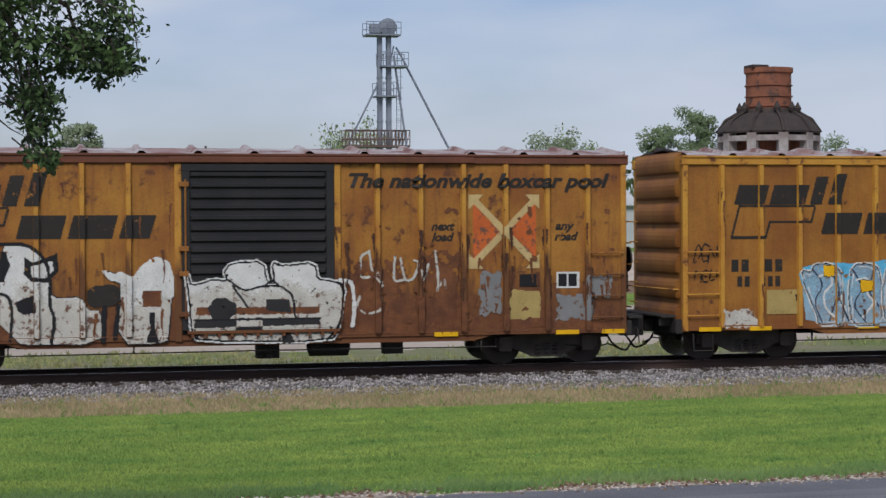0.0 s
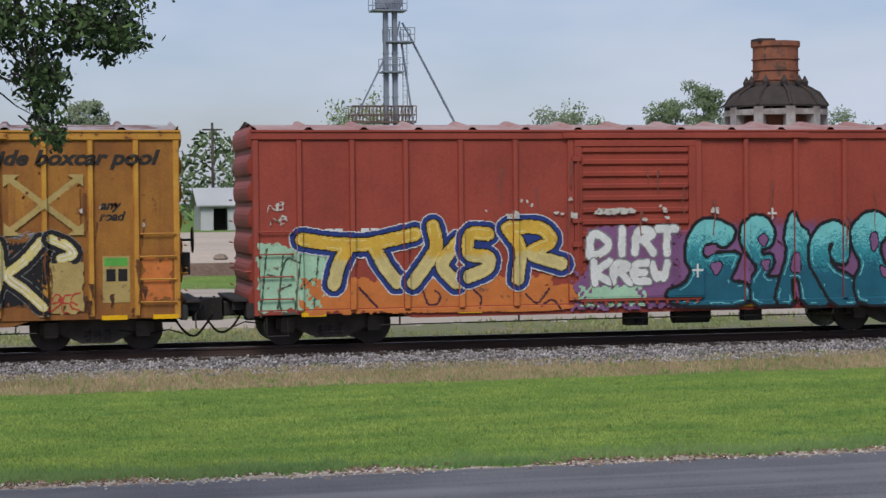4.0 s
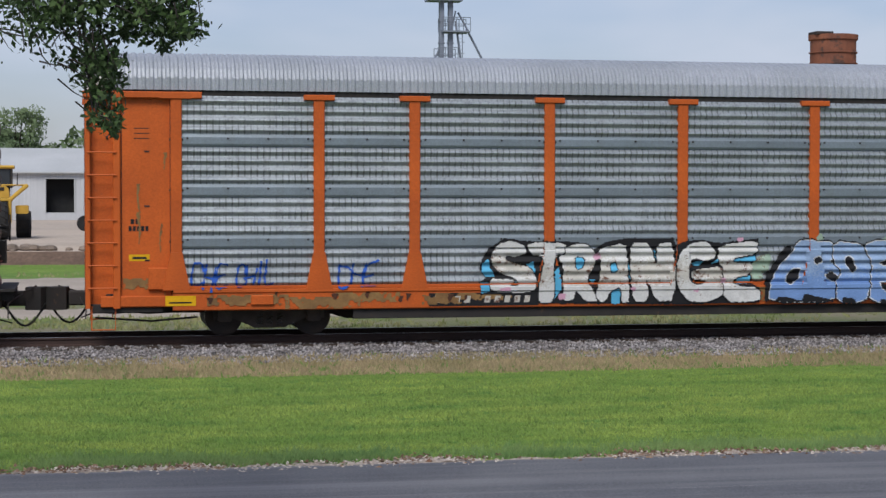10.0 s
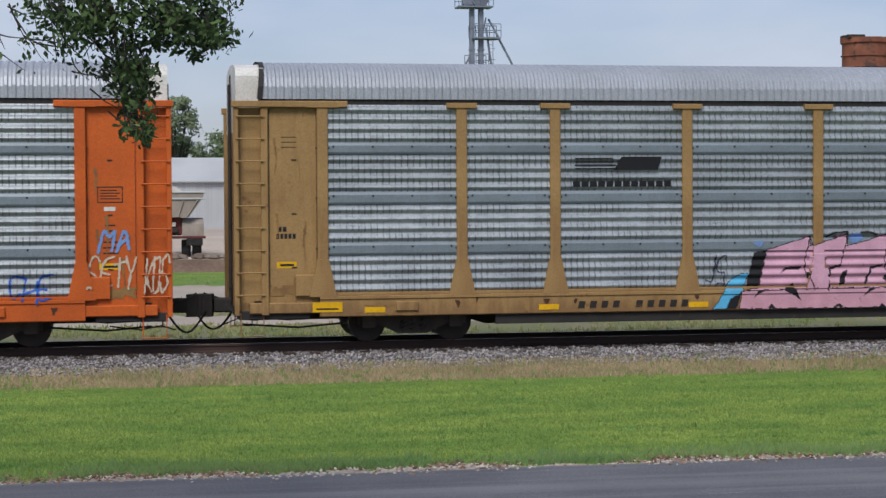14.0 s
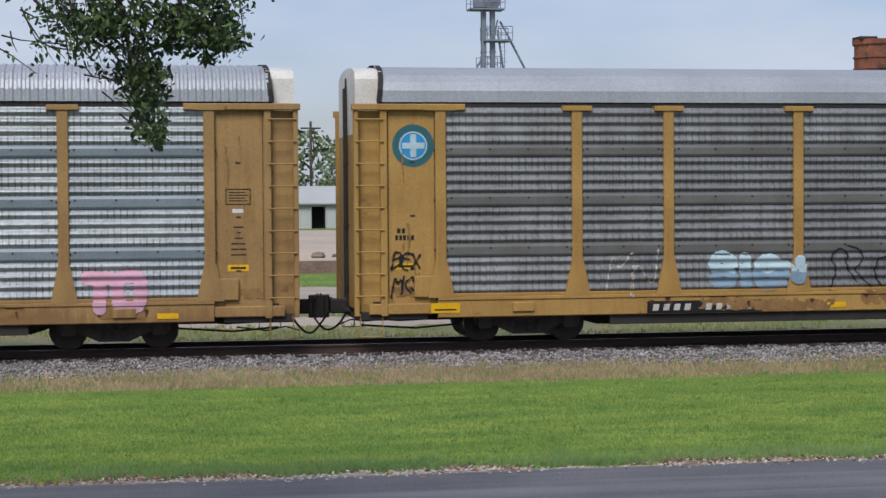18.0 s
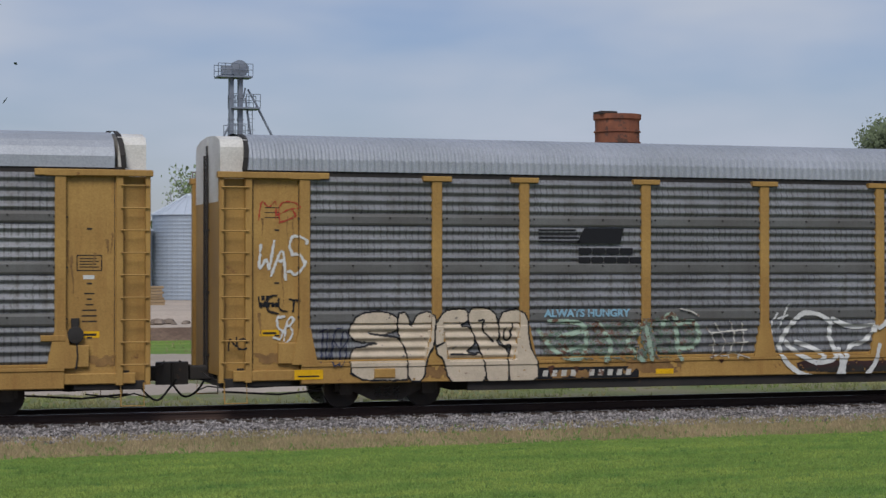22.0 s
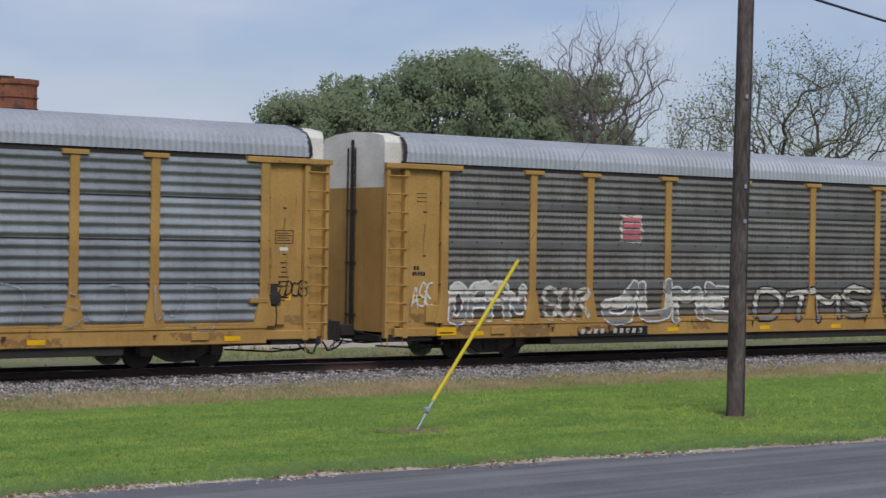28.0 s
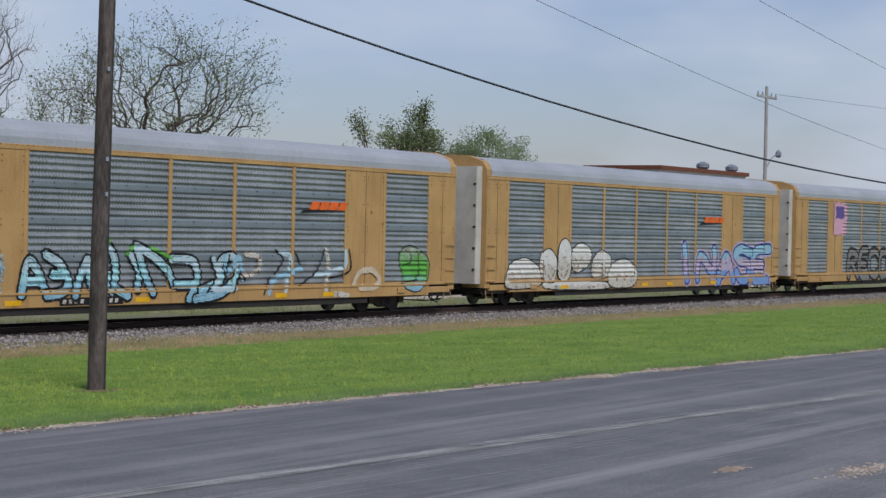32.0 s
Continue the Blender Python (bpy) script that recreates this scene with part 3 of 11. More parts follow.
def blades(name, label, category, x, y, z, low, high, width, material, per=3, lean=0.45):
    """Tufts of thin upright blades, each one a triangle."""
    n = len(x) * per
    bx, by, bz = np.repeat(x, per) + rng.normal(0, 0.025, n), np.repeat(y, per) + rng.normal(0, 0.025, n), np.repeat(z, per)
    h = np.repeat(rng.uniform(low, high, len(x)), per) * rng.uniform(0.6, 1.1, n)
    a = rng.uniform(0, 2 * np.pi, n)
    w = width * (0.6 + 0.8 * rng.random(n))
    dx, dy = np.cos(a) * w, np.sin(a) * w * 0.5
    tip = np.stack([bx + rng.normal(0, lean, n) * h, by + rng.normal(0, lean, n) * h, bz + h], 1)
    v = np.stack([np.stack([bx - dx, by - dy, bz - 0.01], 1), np.stack([bx + dx, by + dy, bz - 0.01], 1), tip], 1).reshape(-1, 3)
    me = raw_mesh(name, facing(v, 3, np.array((-0.35, -1.0, 0.2))), np.arange(3 * n).reshape(-1, 3), [material])
    thing(name, label, category, kind="stuff", me=lean_normals(me, (0, -0.25, 1.0), 0.40))


def edge_litter(name, label, category, count, off, wide, low, high, material):
    """Loose flakes and pebbles strewn along the road's edge."""
    x = np.tan(np.radians(rng.uniform(-11, 71, count))) * 22.0
    x = x[np.sin(x * 0.7 + off * 9) + np.sin(x * 1.9) + rng.normal(0, 0.7, count) > -0.5]
    n = len(x)
    y = road_edge(x) + off + 0.6 * wobble(x, 1, 0.24) + rng.normal(0, wide, n)
    r = rng.uniform(low, high, (n, 1, 1))
    d = np.array([(1, 0, 0), (0, 1, 0), (-1, 0, 0), (0, -1, 0), (0, 0, 0.7)])
    v = np.stack([x, y, np.full(n, 0.03)], 1)[:, None] + d * r * rng.uniform(0.5, 1.3, (n, 5, 1)) + rng.normal(0, 0.2, (n, 5, 3)) * r * (1, 1, 0.3)
    f = np.array([(0, 1, 4), (1, 2, 4), (2, 3, 4), (3, 0, 4)])
    thing(name, label, category, kind="stuff", me=raw_mesh(name, v.reshape(-1, 3), (f[None] + 5 * np.arange(n)[:, None, None]).reshape(-1, 3), [material]))


def grasses():
    a = np.radians(rng.uniform(-11, 71, 150000))
    y = rng.uniform(19.0, 34.0, len(a))
    x = y * np.tan(a)
    keep = y > road_edge(x) + 0.26 + wobble(x, 1, 0.26) + rng.uniform(-0.15, 0.30, len(a))
    x, y = x[keep], y[keep]
    lush = np.sin(x * 0.35) + np.sin(y * 1.1 + x * 0.2) + rng.normal(0, 0.8, len(x))
    blades("lawn_grass", "short bright green mown grass with clover", "grass", x, y, np.zeros(len(x)) + 0.005, 0.02, 0.06, 0.014, BLADE, per=4, lean=0.6)
    k = (rng.random(len(x)) < 0.05) & (x > 24)
    blades("lawn_tufts", "longer yellow-green grass tufts in the lawn", "grass", x[k], y[k], np.zeros(k.sum()), 0.06, 0.14, 0.02, BLADE_TUFT, per=5, lean=0.5)
    k = rng.random(len(x)) < 0.005
    blades("lawn_weeds", "taller dark green weeds in the lawn", "weeds", x[k], y[k], np.zeros(k.sum()), 0.05, 0.12, 0.022, WEED, per=5, lean=0.5)
    a = np.radians(rng.uniform(-11, 71, 16000))
    y = 22.27 * np.ones(len(a))
    x = y * np.tan(a)
    y = road_edge(x) + 0.22 + wobble(x, 1, 0.24) + np.abs(rng.normal(0, 0.42, len(a)))
    k = np.sin(x * 0.9) + np.sin(x * 2.3 + 1) + rng.normal(0, 0.8, len(a)) > -0.6
    blades("edge_grass", "longer dull green grass along the road edge", "grass", x[k], y[k], np.zeros(k.sum()), 0.05, 0.13, 0.016, EDGE_GRASS, per=4, lean=0.55)
    edge_litter("leaf_litter", "brown dead leaves along the road edge", "leaf litter", 4000, 0.20, 0.20, 0.012, 0.045, LITTER)
    edge_litter("edge_pebbles", "pale loose pebbles along the road edge", "pebbles", 5000, 0.02, 0.16, 0.008, 0.030, PEBBLE)
    a = np.radians(rng.uniform(-11, 71, 36000))
    y = 33.0 + 2.7 * rng.random(len(a)) ** 0.9
    x = y * np.tan(a)
    tall = 0.6 + 0.4 * np.sin(x * 0.6) * np.sin(x * 0.23 + 2)
    k = rng.random(len(x)) < tall
    blades("dry_verge_grass", "dry tan grass along the foot of the ballast", "dry grass", x[k], y[k], bed_height(y[k]) - 0.02, 0.05, 0.15, 0.016, BLADE_DRY)
    k = rng.random(len(x)) < 0.05
    blades("verge_weeds", "green weeds among the dry verge grass", "weeds", x[k], y[k] + 0.05, bed_height(y[k]) - 0.02, 0.05, 0.15, 0.02, WEED, per=4)
    a = np.radians(rng.uniform(-11, 71, 22000))
    y = np.concatenate([rng.uniform(40.2, 49.5, 13000), rng.uniform(53, 62, 4000), rng.uniform(72, 84, 5000)])
    x = y * np.tan(a)
    k = (np.sin(x * 0.5) + np.sin(x * 0.23 + y * 0.7) + rng.normal(0, 0.7, len(x))) > -0.2
    blades("far_side_grass", "patchy grass on the far side of the track", "grass", x[k], y[k], bed_height(np.minimum(y[k], 49)), 0.04, 0.16, 0.035, BLADE_ROUGH, per=3)


ground()
road()
rails()
ballast_stones()
grasses()

# ---- train: shared running gear ----
SIDE = -1.55
SPEED = 6.592
CARS, WHEELS = [], []


def wheelset_mesh(r=0.42):
    s = Shape()
    s.tube([(0, -0.95, 0), (0, 0.95, 0)], 0.075, 10)
    for y, o in ((-0.72, -1), (0.72, 1)):
        prof = [(0.06, -0.10), (0.11, -0.10), (0.12, -0.03), (r * 0.75, -0.015), (r * 0.80, -0.06), (r, -0.065)]
        s.lathe([(q, y + o * -h) for q, h in prof], 28, axis="y")
        s.lathe([(r, y - o * 0.065), (r - 0.006, y + o * 0.03), (r + 0.026, y - o * 0.072 - o * 0.03)][:2], 28, axis="y", slot=1)
        for k in range(6):
            a = k * math.pi / 3
            s.lathe([(0.022, y + o * 0.05), (0.02, y + o * 0.075)], 6, at=(0.18 * math.cos(a), 0, 0.18 * math.sin(a)), axis="y", slot=2)
        s.lathe([(0.085, y + o * 0.15), (0.085, y + o * 0.28), (0.06, y + o * 0.30)], 12, axis="y", slot=2)
    return s.mesh("wheelset", WHEEL_STEEL, TREAD, DARK_STEEL)


def truck_meshes():
    w = 0.075
    s = Shape().prism([(-1.12, 0.36), (-0.72, 0.36), (-0.45, 0.24), (-0.30, 0.17), (0.30, 0.17), (0.45, 0.24), (0.72, 0.36), (1.12, 0.36), (1.12, 0.58), (0.72, 0.62), (0.40, 0.72), (-0.40, 0.72), (-0.72, 0.62), (-1.12, 0.58)], "y", -w, w)
    bol = Shape().bar(-0.20, 0.20, -1.08, 1.08, 0.44, 0.74, 0.03, "y")
    spr = Shape().tube([(0.055 * math.cos(i * 0.9), 0.055 * math.sin(i * 0.9), 0.22 + i * 0.0105) for i in range(24)], 0.016, 5)
    box = Shape().bar(-0.14, 0.14, -0.11, 0.11, 0.30, 0.60, 0.03, "y")
    rig = Shape().bar(-0.04, 0.04, -0.9, 0.9, 0.30, 0.40, 0.01, "y")
    return s.mesh("side_frame", TRUCK_STEEL), bol.mesh("bolster", TRUCK_STEEL), spr.mesh("spring", surface("grey_spring_steel", (0.06, 0.058, 0.055), (0.045, 0.04, 0.038), 3.0, 0.6, 0.3)), box.mesh("bearing_box", TRUCK_STEEL), rig.mesh("brake_beam", TRUCK_STEEL)


WHEELSET, TRUCK = wheelset_mesh(), truck_meshes()
WHEELSET_SMALL = wheelset_mesh(0.385)


def add_truck(car, x, gauge_r=0.42, half=0.9):
    tr = part("truck", TRUCK[1], car, "dark grimy two-axle truck", pose(x, 0, 0))
    for y in (-1, 1):
        part("side_frame", TRUCK[0], tr, m=pose(0, 1.02 * y, 0))
        for o in (-0.2, 0.0, 0.2):
            part("spring", TRUCK[2], tr, m=pose(o, 1.11 * y, 0))
    for o in (-0.42, 0.42):
        part("brake_beam", TRUCK[4], tr, m=pose(o, 0, 0))
    for o in (-half, half):
        for y in (-1.06, 1.06):
            part("bearing_box", TRUCK[3], tr, m=pose(o, y, 0))
        w = part("wheelset", WHEELSET if gauge_r > 0.4 else WHEELSET_SMALL, tr, m=pose(o, 0, gauge_r))
        WHEELS.append((w, o, gauge_r))


def coupler_mesh():
    s = Shape()
    s.bar(-1.0, -0.35, -0.14, 0.14, 0.60, 0.90, 0.03, "x")
    s.prism([(-0.36, -0.20), (-0.05, -0.24), (0.06, -0.10), (0.02, 0.02), (0.10, 0.16), (0.0, 0.24), (-0.30, 0.18)], "z", 0.52, 0.98)
    s.bar(-0.95, -0.75, -0.55, 0.55, 0.66, 0.98, 0.03, "y")
    s.tube([(-0.7, -0.5, 0.80), (-0.25, -0.35, 0.95), (-0.15, -0.02, 1.0)], 0.018, 5)
    return s.mesh("coupler", DARK_STEEL)


def hose_mesh():
    s = Shape()
    pts = [(-0.75 + 0.80 * i / 10, -0.34 + 0.1 * math.sin(i), 0.62 - 0.42 * math.sin(math.pi * i / 10) + 0.04 * i / 10) for i in range(11)]
    s.tube(pts, 0.024, 6)
    s.tube([(-1.6, -0.5, 0.52), (-1.0, -0.45, 0.56), (-0.75, -0.34, 0.62)], 0.02, 5)
    s.tube([(-1.9, -1.1, 0.42), (-1.3, -1.15, 0.34), (-0.9, -0.9, 0.40), (-0.6, -0.7, 0.30)], 0.015, 5)
    return s.mesh("brake_hose", HOSE)


COUPLER, BRAKE_HOSE = coupler_mesh(), hose_mesh()
TURN = pose(0, 0, 0, 0, 0, 180)


def both_sides(name, me, car, label="", m=None):
    """One part on the near side and its twin on the far side."""
    a = part(name, me, car, label, m)
    part(name, me, car, label, TURN @ (m if m is not None else Matrix()))
    return a


def ends(car, half, gap):
    for turn in (Matrix(), TURN):
        part("coupler", COUPLER, car, m=turn @ pose(half + gap / 2, 0, 0))
        part("brake_hose", BRAKE_HOSE, car, m=turn @ pose(half + gap / 2, 0, 0))


# ---- paint laid on the sides: letters, bars and graffiti follow the surface ----
GLYPHS = {
    "A": "00 26 40|12 32", "B": "00 06 36 45 34 03|34 42 31 00", "C": "45 36 16 05 01 10 30 41", "D": "00 06 26 44 42 20 00", "E": "40 00 06 46|03 33", "F": "00 06 46|03 33",
    "G": "45 36 16 05 01 10 30 41 43 23", "H": "00 06|40 46|03 43", "I": "20 26", "J": "46 41 30 10 01", "K": "00 06|46 03 40", "L": "06 00 40", "M": "00 06 23 46 40", "N": "00 06 40 46",
    "O": "10 01 05 16 36 45 41 30 10", "P": "00 06 36 45 44 33 03", "Q": "10 01 05 16 36 45 41 30 10|22 40", "R": "00 06 36 45 34 03|23 40", "S": "45 36 16 05 04 13 33 42 41 30 10 01",
    "T": "20 26|06 46", "U": "06 01 10 30 41 46", "V": "06 20 46", "W": "06 10 23 30 46", "X": "00 46|06 40", "Y": "06 23 46|23 20", "Z": "06 46 00 40", "2": "05 16 36 45 44 00 40", "3": "06 46 23 42 31 11",
    "o": "10 01 03 14 34 43 41 30 10", "~": "03 25 21 43", "*": "20 26|03 43|11 35|15 31", "v": "26 15 04 03 20 43 44 35 26",
}


def strokes(letter, wild, gen):
    out = []
    for line in GLYPHS.get(letter, "").split("|"):
        if not line:
            continue
        p = np.array([(int(q[0]) / 4, int(q[1]) / 6) for q in line.split()], float)
        p += gen.normal(0, wild, p.shape)
        for _ in range(2):
            if len(p) > 2:
                a, b = p[:-1], p[1:]
                q = np.stack([0.75 * a + 0.25 * b, 0.25 * a + 0.75 * b], 1).reshape(-1, 2)
                p = np.vstack([p[:1], q, p[-1:]])
        out.append(p)
    return out


def near(px, pz, lines):
    """The distance of each point to the nearest of the lines."""
    d = np.full(px.shape, 9.0)
    for p in lines:
        for (ax, az_), (bx, bz) in zip(p[:-1], p[1:]):
            vx, vz = bx - ax, bz - az_
            t = np.clip(((px - ax) * vx + (pz - az_) * vz) / max(vx * vx + vz * vz, 1e-9), 0, 1)
            d = np.minimum(d, np.hypot(px - ax - t * vx, pz - az_ - t * vz))
    return d


def fuzz(px, pz, seed, scale):
    s = scale
    return (np.sin(px * s + seed) * np.sin(pz * s * 1.3 + seed * 1.7) + 0.6 * np.sin(px * s * 2.3 + pz * s * 1.9 + seed * 3.1) + 0.4 * np.sin(px * s * 4.1 - pz * s * 3.7 + seed)) / 2.0


COATS = {}


def coat(car, x0, x1, z0, z1):
    """How far off the side a new coat lies: 4 mm above any older coat that it crosses."""
    old = COATS.setdefault(car.name, [])
    level = 1 + max([q[4] for q in old if q[0] < x1 and q[1] > x0 and q[2] < z1 and q[3] > z0], default=0)
    old.append((x0, x1, z0, z1, level))
    return 0.002 + 0.004 * level


def lay(name, label, car, depth, cuts, px, pz, slot, materials, cell, lift=None):
    """Turns a grid of slots (-1: bare) into strips that lie just off the side."""
    nz, nx = slot.shape
    if lift is None:
        lift = coat(car, px.min(), px.max(), pz.min(), pz.max())
    x0, z0 = px[0, 0] - cell / 2, pz[0, 0] - cell / 2
    edge = np.zeros(nx + 1, bool)
    for c in cuts:
        k = int(round((c - x0) / cell))
        if 0 <= k <= nx:
            edge[k] = True
    v, f, s = [], [], []
    for r in range(nz):
        row = slot[r]
        if (row < 0).all():
            continue
        change = np.flatnonzero(np.r_[True, (row[1:] != row[:-1]) | edge[1:nx]])
        stop = np.r_[change[1:], nx]
        keep = row[change] >= 0
        a, b = x0 + change[keep] * cell, x0 + stop[keep] * cell
        za, zb = z0 + r * cell, z0 + (r + 1) * cell
        for xa, xb, k in zip(a, b, row[change][keep]):
            n = len(v)
            e = min(cell * 0.6, (xb - xa) / 2)
            for x, z in ((xa, za), (xb, za), (xb, zb), (xa, zb)):
                v.append((x, SIDE - lift - depth(min(max(x, xa + e), xb - e), z), z))
            f.append((n, n + 1, n + 2, n + 3))
            s.append(k)
    if f:
        part(name, raw_mesh(name, v, f, materials, s), car, label)


def piece(car, letters, x, z, width, height, depth, cuts, fill, outline=None, halo=None, shade=None, shine=None, w=0.13, o=0.05, h=0.12, cell=0.018, wild=0.05, slant=0.0, fat=1.12, seed=1, patchy=0.0, rings=(), tangle=0, speck=None, label="spray-painted letters", ceiling=99.0):
    """Fat painted letters: a fill in bands from low to high, an outline, a shade block, a cloud behind and bright cores."""
    if outline:
        w, o = w * 0.87, o * 1.45
    gen = np.random.default_rng(seed)
    n = len(letters)
    step = width / n
    lines, owner = [], []
    for i, c in enumerate(letters):
        tall = height * gen.uniform(0.88, 1.06)
        drop = gen.uniform(-0.04, 0.05) * height
        for p in strokes(c, wild, gen):
            lines.append(np.stack([x + step * (i + 0.5) + (p[:, 0] - 0.5) * step * 0.72 * fat + slant * p[:, 1] * height, z + drop + w + p[:, 1] * (tall - 2 * w)], 1))
            owner.append(i)
    for _ in range(tangle):
        i = gen.uniform(0, n - 0.4)
        a = np.array([x + step * i, z + w + gen.uniform(0, 1) * (height - 2 * w)])
        b = a + np.array([gen.uniform(-0.5, 0.9) * step, gen.uniform(-0.55, 0.55) * height])
        b[1] = min(max(b[1], z + w * 0.6), z + height - w * 0.4)
        mid = (a + b) / 2 + gen.normal(0, 0.12 * height, 2)
        lines.append(np.stack([a, mid, b]))
        owner.append(int(i))
    m = max(h, o) + 0.1
    gx, gz = np.arange(x - m - w, x + width + m + w + abs(slant) * height, cell), np.arange(max(z - m, 0.56), min(z + height + m, ceiling), cell)
    px, pz = np.meshgrid(gx, gz)
    d = near(px, pz, lines) + 0.012 * fuzz(px, pz, seed, 14)
    slot = np.full(px.shape, -1)
    mats = []

    def use(material):
        if material not in mats:
            mats.append(material)
        return mats.index(material)

    if halo:
        slot[d < w + o + h * (0.65 + 0.5 * fuzz(px, pz, seed + 3, 5))] = use(halo)
    if shade:
        ds = near(px + 0.09, pz + 0.07, lines)
        slot[ds < w + 0.03] = use(shade)
    if outline:
        slot[d < w + o] = use(outline)
    fills = fill if isinstance(fill, (list, tuple)) else [fill]
    level = np.clip(((pz - z) / height + 0.10 * fuzz(px, pz, seed + 9, 4)) * len(fills), 0, len(fills) - 1).astype(int)
    inside = d < w
    for k, material in enumerate(fills):
        slot[inside & (level == k)] = use(material)
    if outline:
        for i in range(n - 1):
            a, b = [q for q, k in zip(lines, owner) if k == i], [q for q, k in zip(lines, owner) if k == i + 1]
            if a and b:
                da, db = near(px, pz, a), near(px, pz, b)
                slot[(np.abs(da - db) < o * 0.7) & (da < w)] = use(outline)
    if shine:
        slot[(near(px - 0.03, pz - 0.03, lines) < w * 0.16) & (fuzz(px, pz, seed + 5, 6) > 0.0)] = use(shine)
    for off, half_w, material in rings:
        slot[np.abs(d - w - off) < half_w] = use(material)
    if speck:
        slot[inside & (gen.random(px.shape) < speck[1])] = use(speck[0])
    if patchy:
        slot[fuzz(px, pz, seed + 21, 9) > 1.0 - patchy] = -1
    if n < 2 or w < 0.045:
        lay("graffiti", label, car, depth, cuts, px, pz, slot, mats, cell)
        return
    lift = coat(car, px.min(), px.max(), pz.min(), pz.max())
    far = np.stack([near(px, pz, [q for q, k in zip(lines, owner) if k == i] or [np.array([(0.0, 99.0), (0.1, 99.0)])]) for i in range(n)])
    whose = far.argmin(0)
    for i in range(n):
        lay("graffiti_letter", label.replace("letters", "letter"), car, depth, cuts, px, pz, np.where(whose == i, slot, -1), mats, cell, lift)


def scrawl(car, letters, x, z, width, height, depth, cuts, material, w=0.016, seed=1, slant=0.1, wild=0.09, cell=0.016, label="thin painted tag"):
    piece(car, letters, x, z, width, height, depth, cuts, material, w=w, wild=wild, slant=slant, seed=seed, cell=cell, fat=1.25, label=label)


def blotch(car, x, z, width, height, depth, cuts, material, seed=1, cut=0.0, label="patch of faded paint", cell=0.02, round_=False, name="paint_patch"):
    gx, gz = np.arange(x, x + width, cell), np.arange(z, z + height, cell)
    px, pz = np.meshgrid(gx, gz)
    u, v = (px - x) / width * 2 - 1, (pz - z) / height * 2 - 1
    r = np.hypot(u, v) if round_ else np.maximum(np.abs(u), np.abs(v))
    slot = np.where(r + 0.12 * fuzz(px, pz, seed, 8) + cut * fuzz(px, pz, seed + 4, 11) < 0.93, 0, -1)
    lay(name, label, car, depth, cuts, px, pz, slot, [material], cell)


def corners(text, half, rounds, closed):
    """Outlines written as pairs of centimetres from the car's left end and above the rail, rounded off at the corners."""
    out = []
    for line in text.split("|"):
        q = np.array(line.split(), float).reshape(-1, 2) / 100 - (half, 0)
        for _ in range(rounds):
            a, b = (q, np.roll(q, -1, 0)) if closed else (q[:-1], q[1:])
            cut = np.stack([0.8 * a + 0.2 * b, 0.2 * a + 0.8 * b], 1).reshape(-1, 2)
            q = cut if closed else np.vstack([q[:1], cut[1:-1], q[-1:]])
        out.append(np.vstack([q, q[:1]]) if closed else q)
    return out


def within(px, pz, shapes):
    hit = np.zeros(px.shape, bool)
    for c in shapes:
        for (ax, az_), (bx, bz) in zip(c[:-1], c[1:]):
            if az_ != bz:
                hit ^= ((az_ > pz) != (bz > pz)) & (px < (bx - ax) * (pz - az_) / (bz - az_) + ax)
    return hit


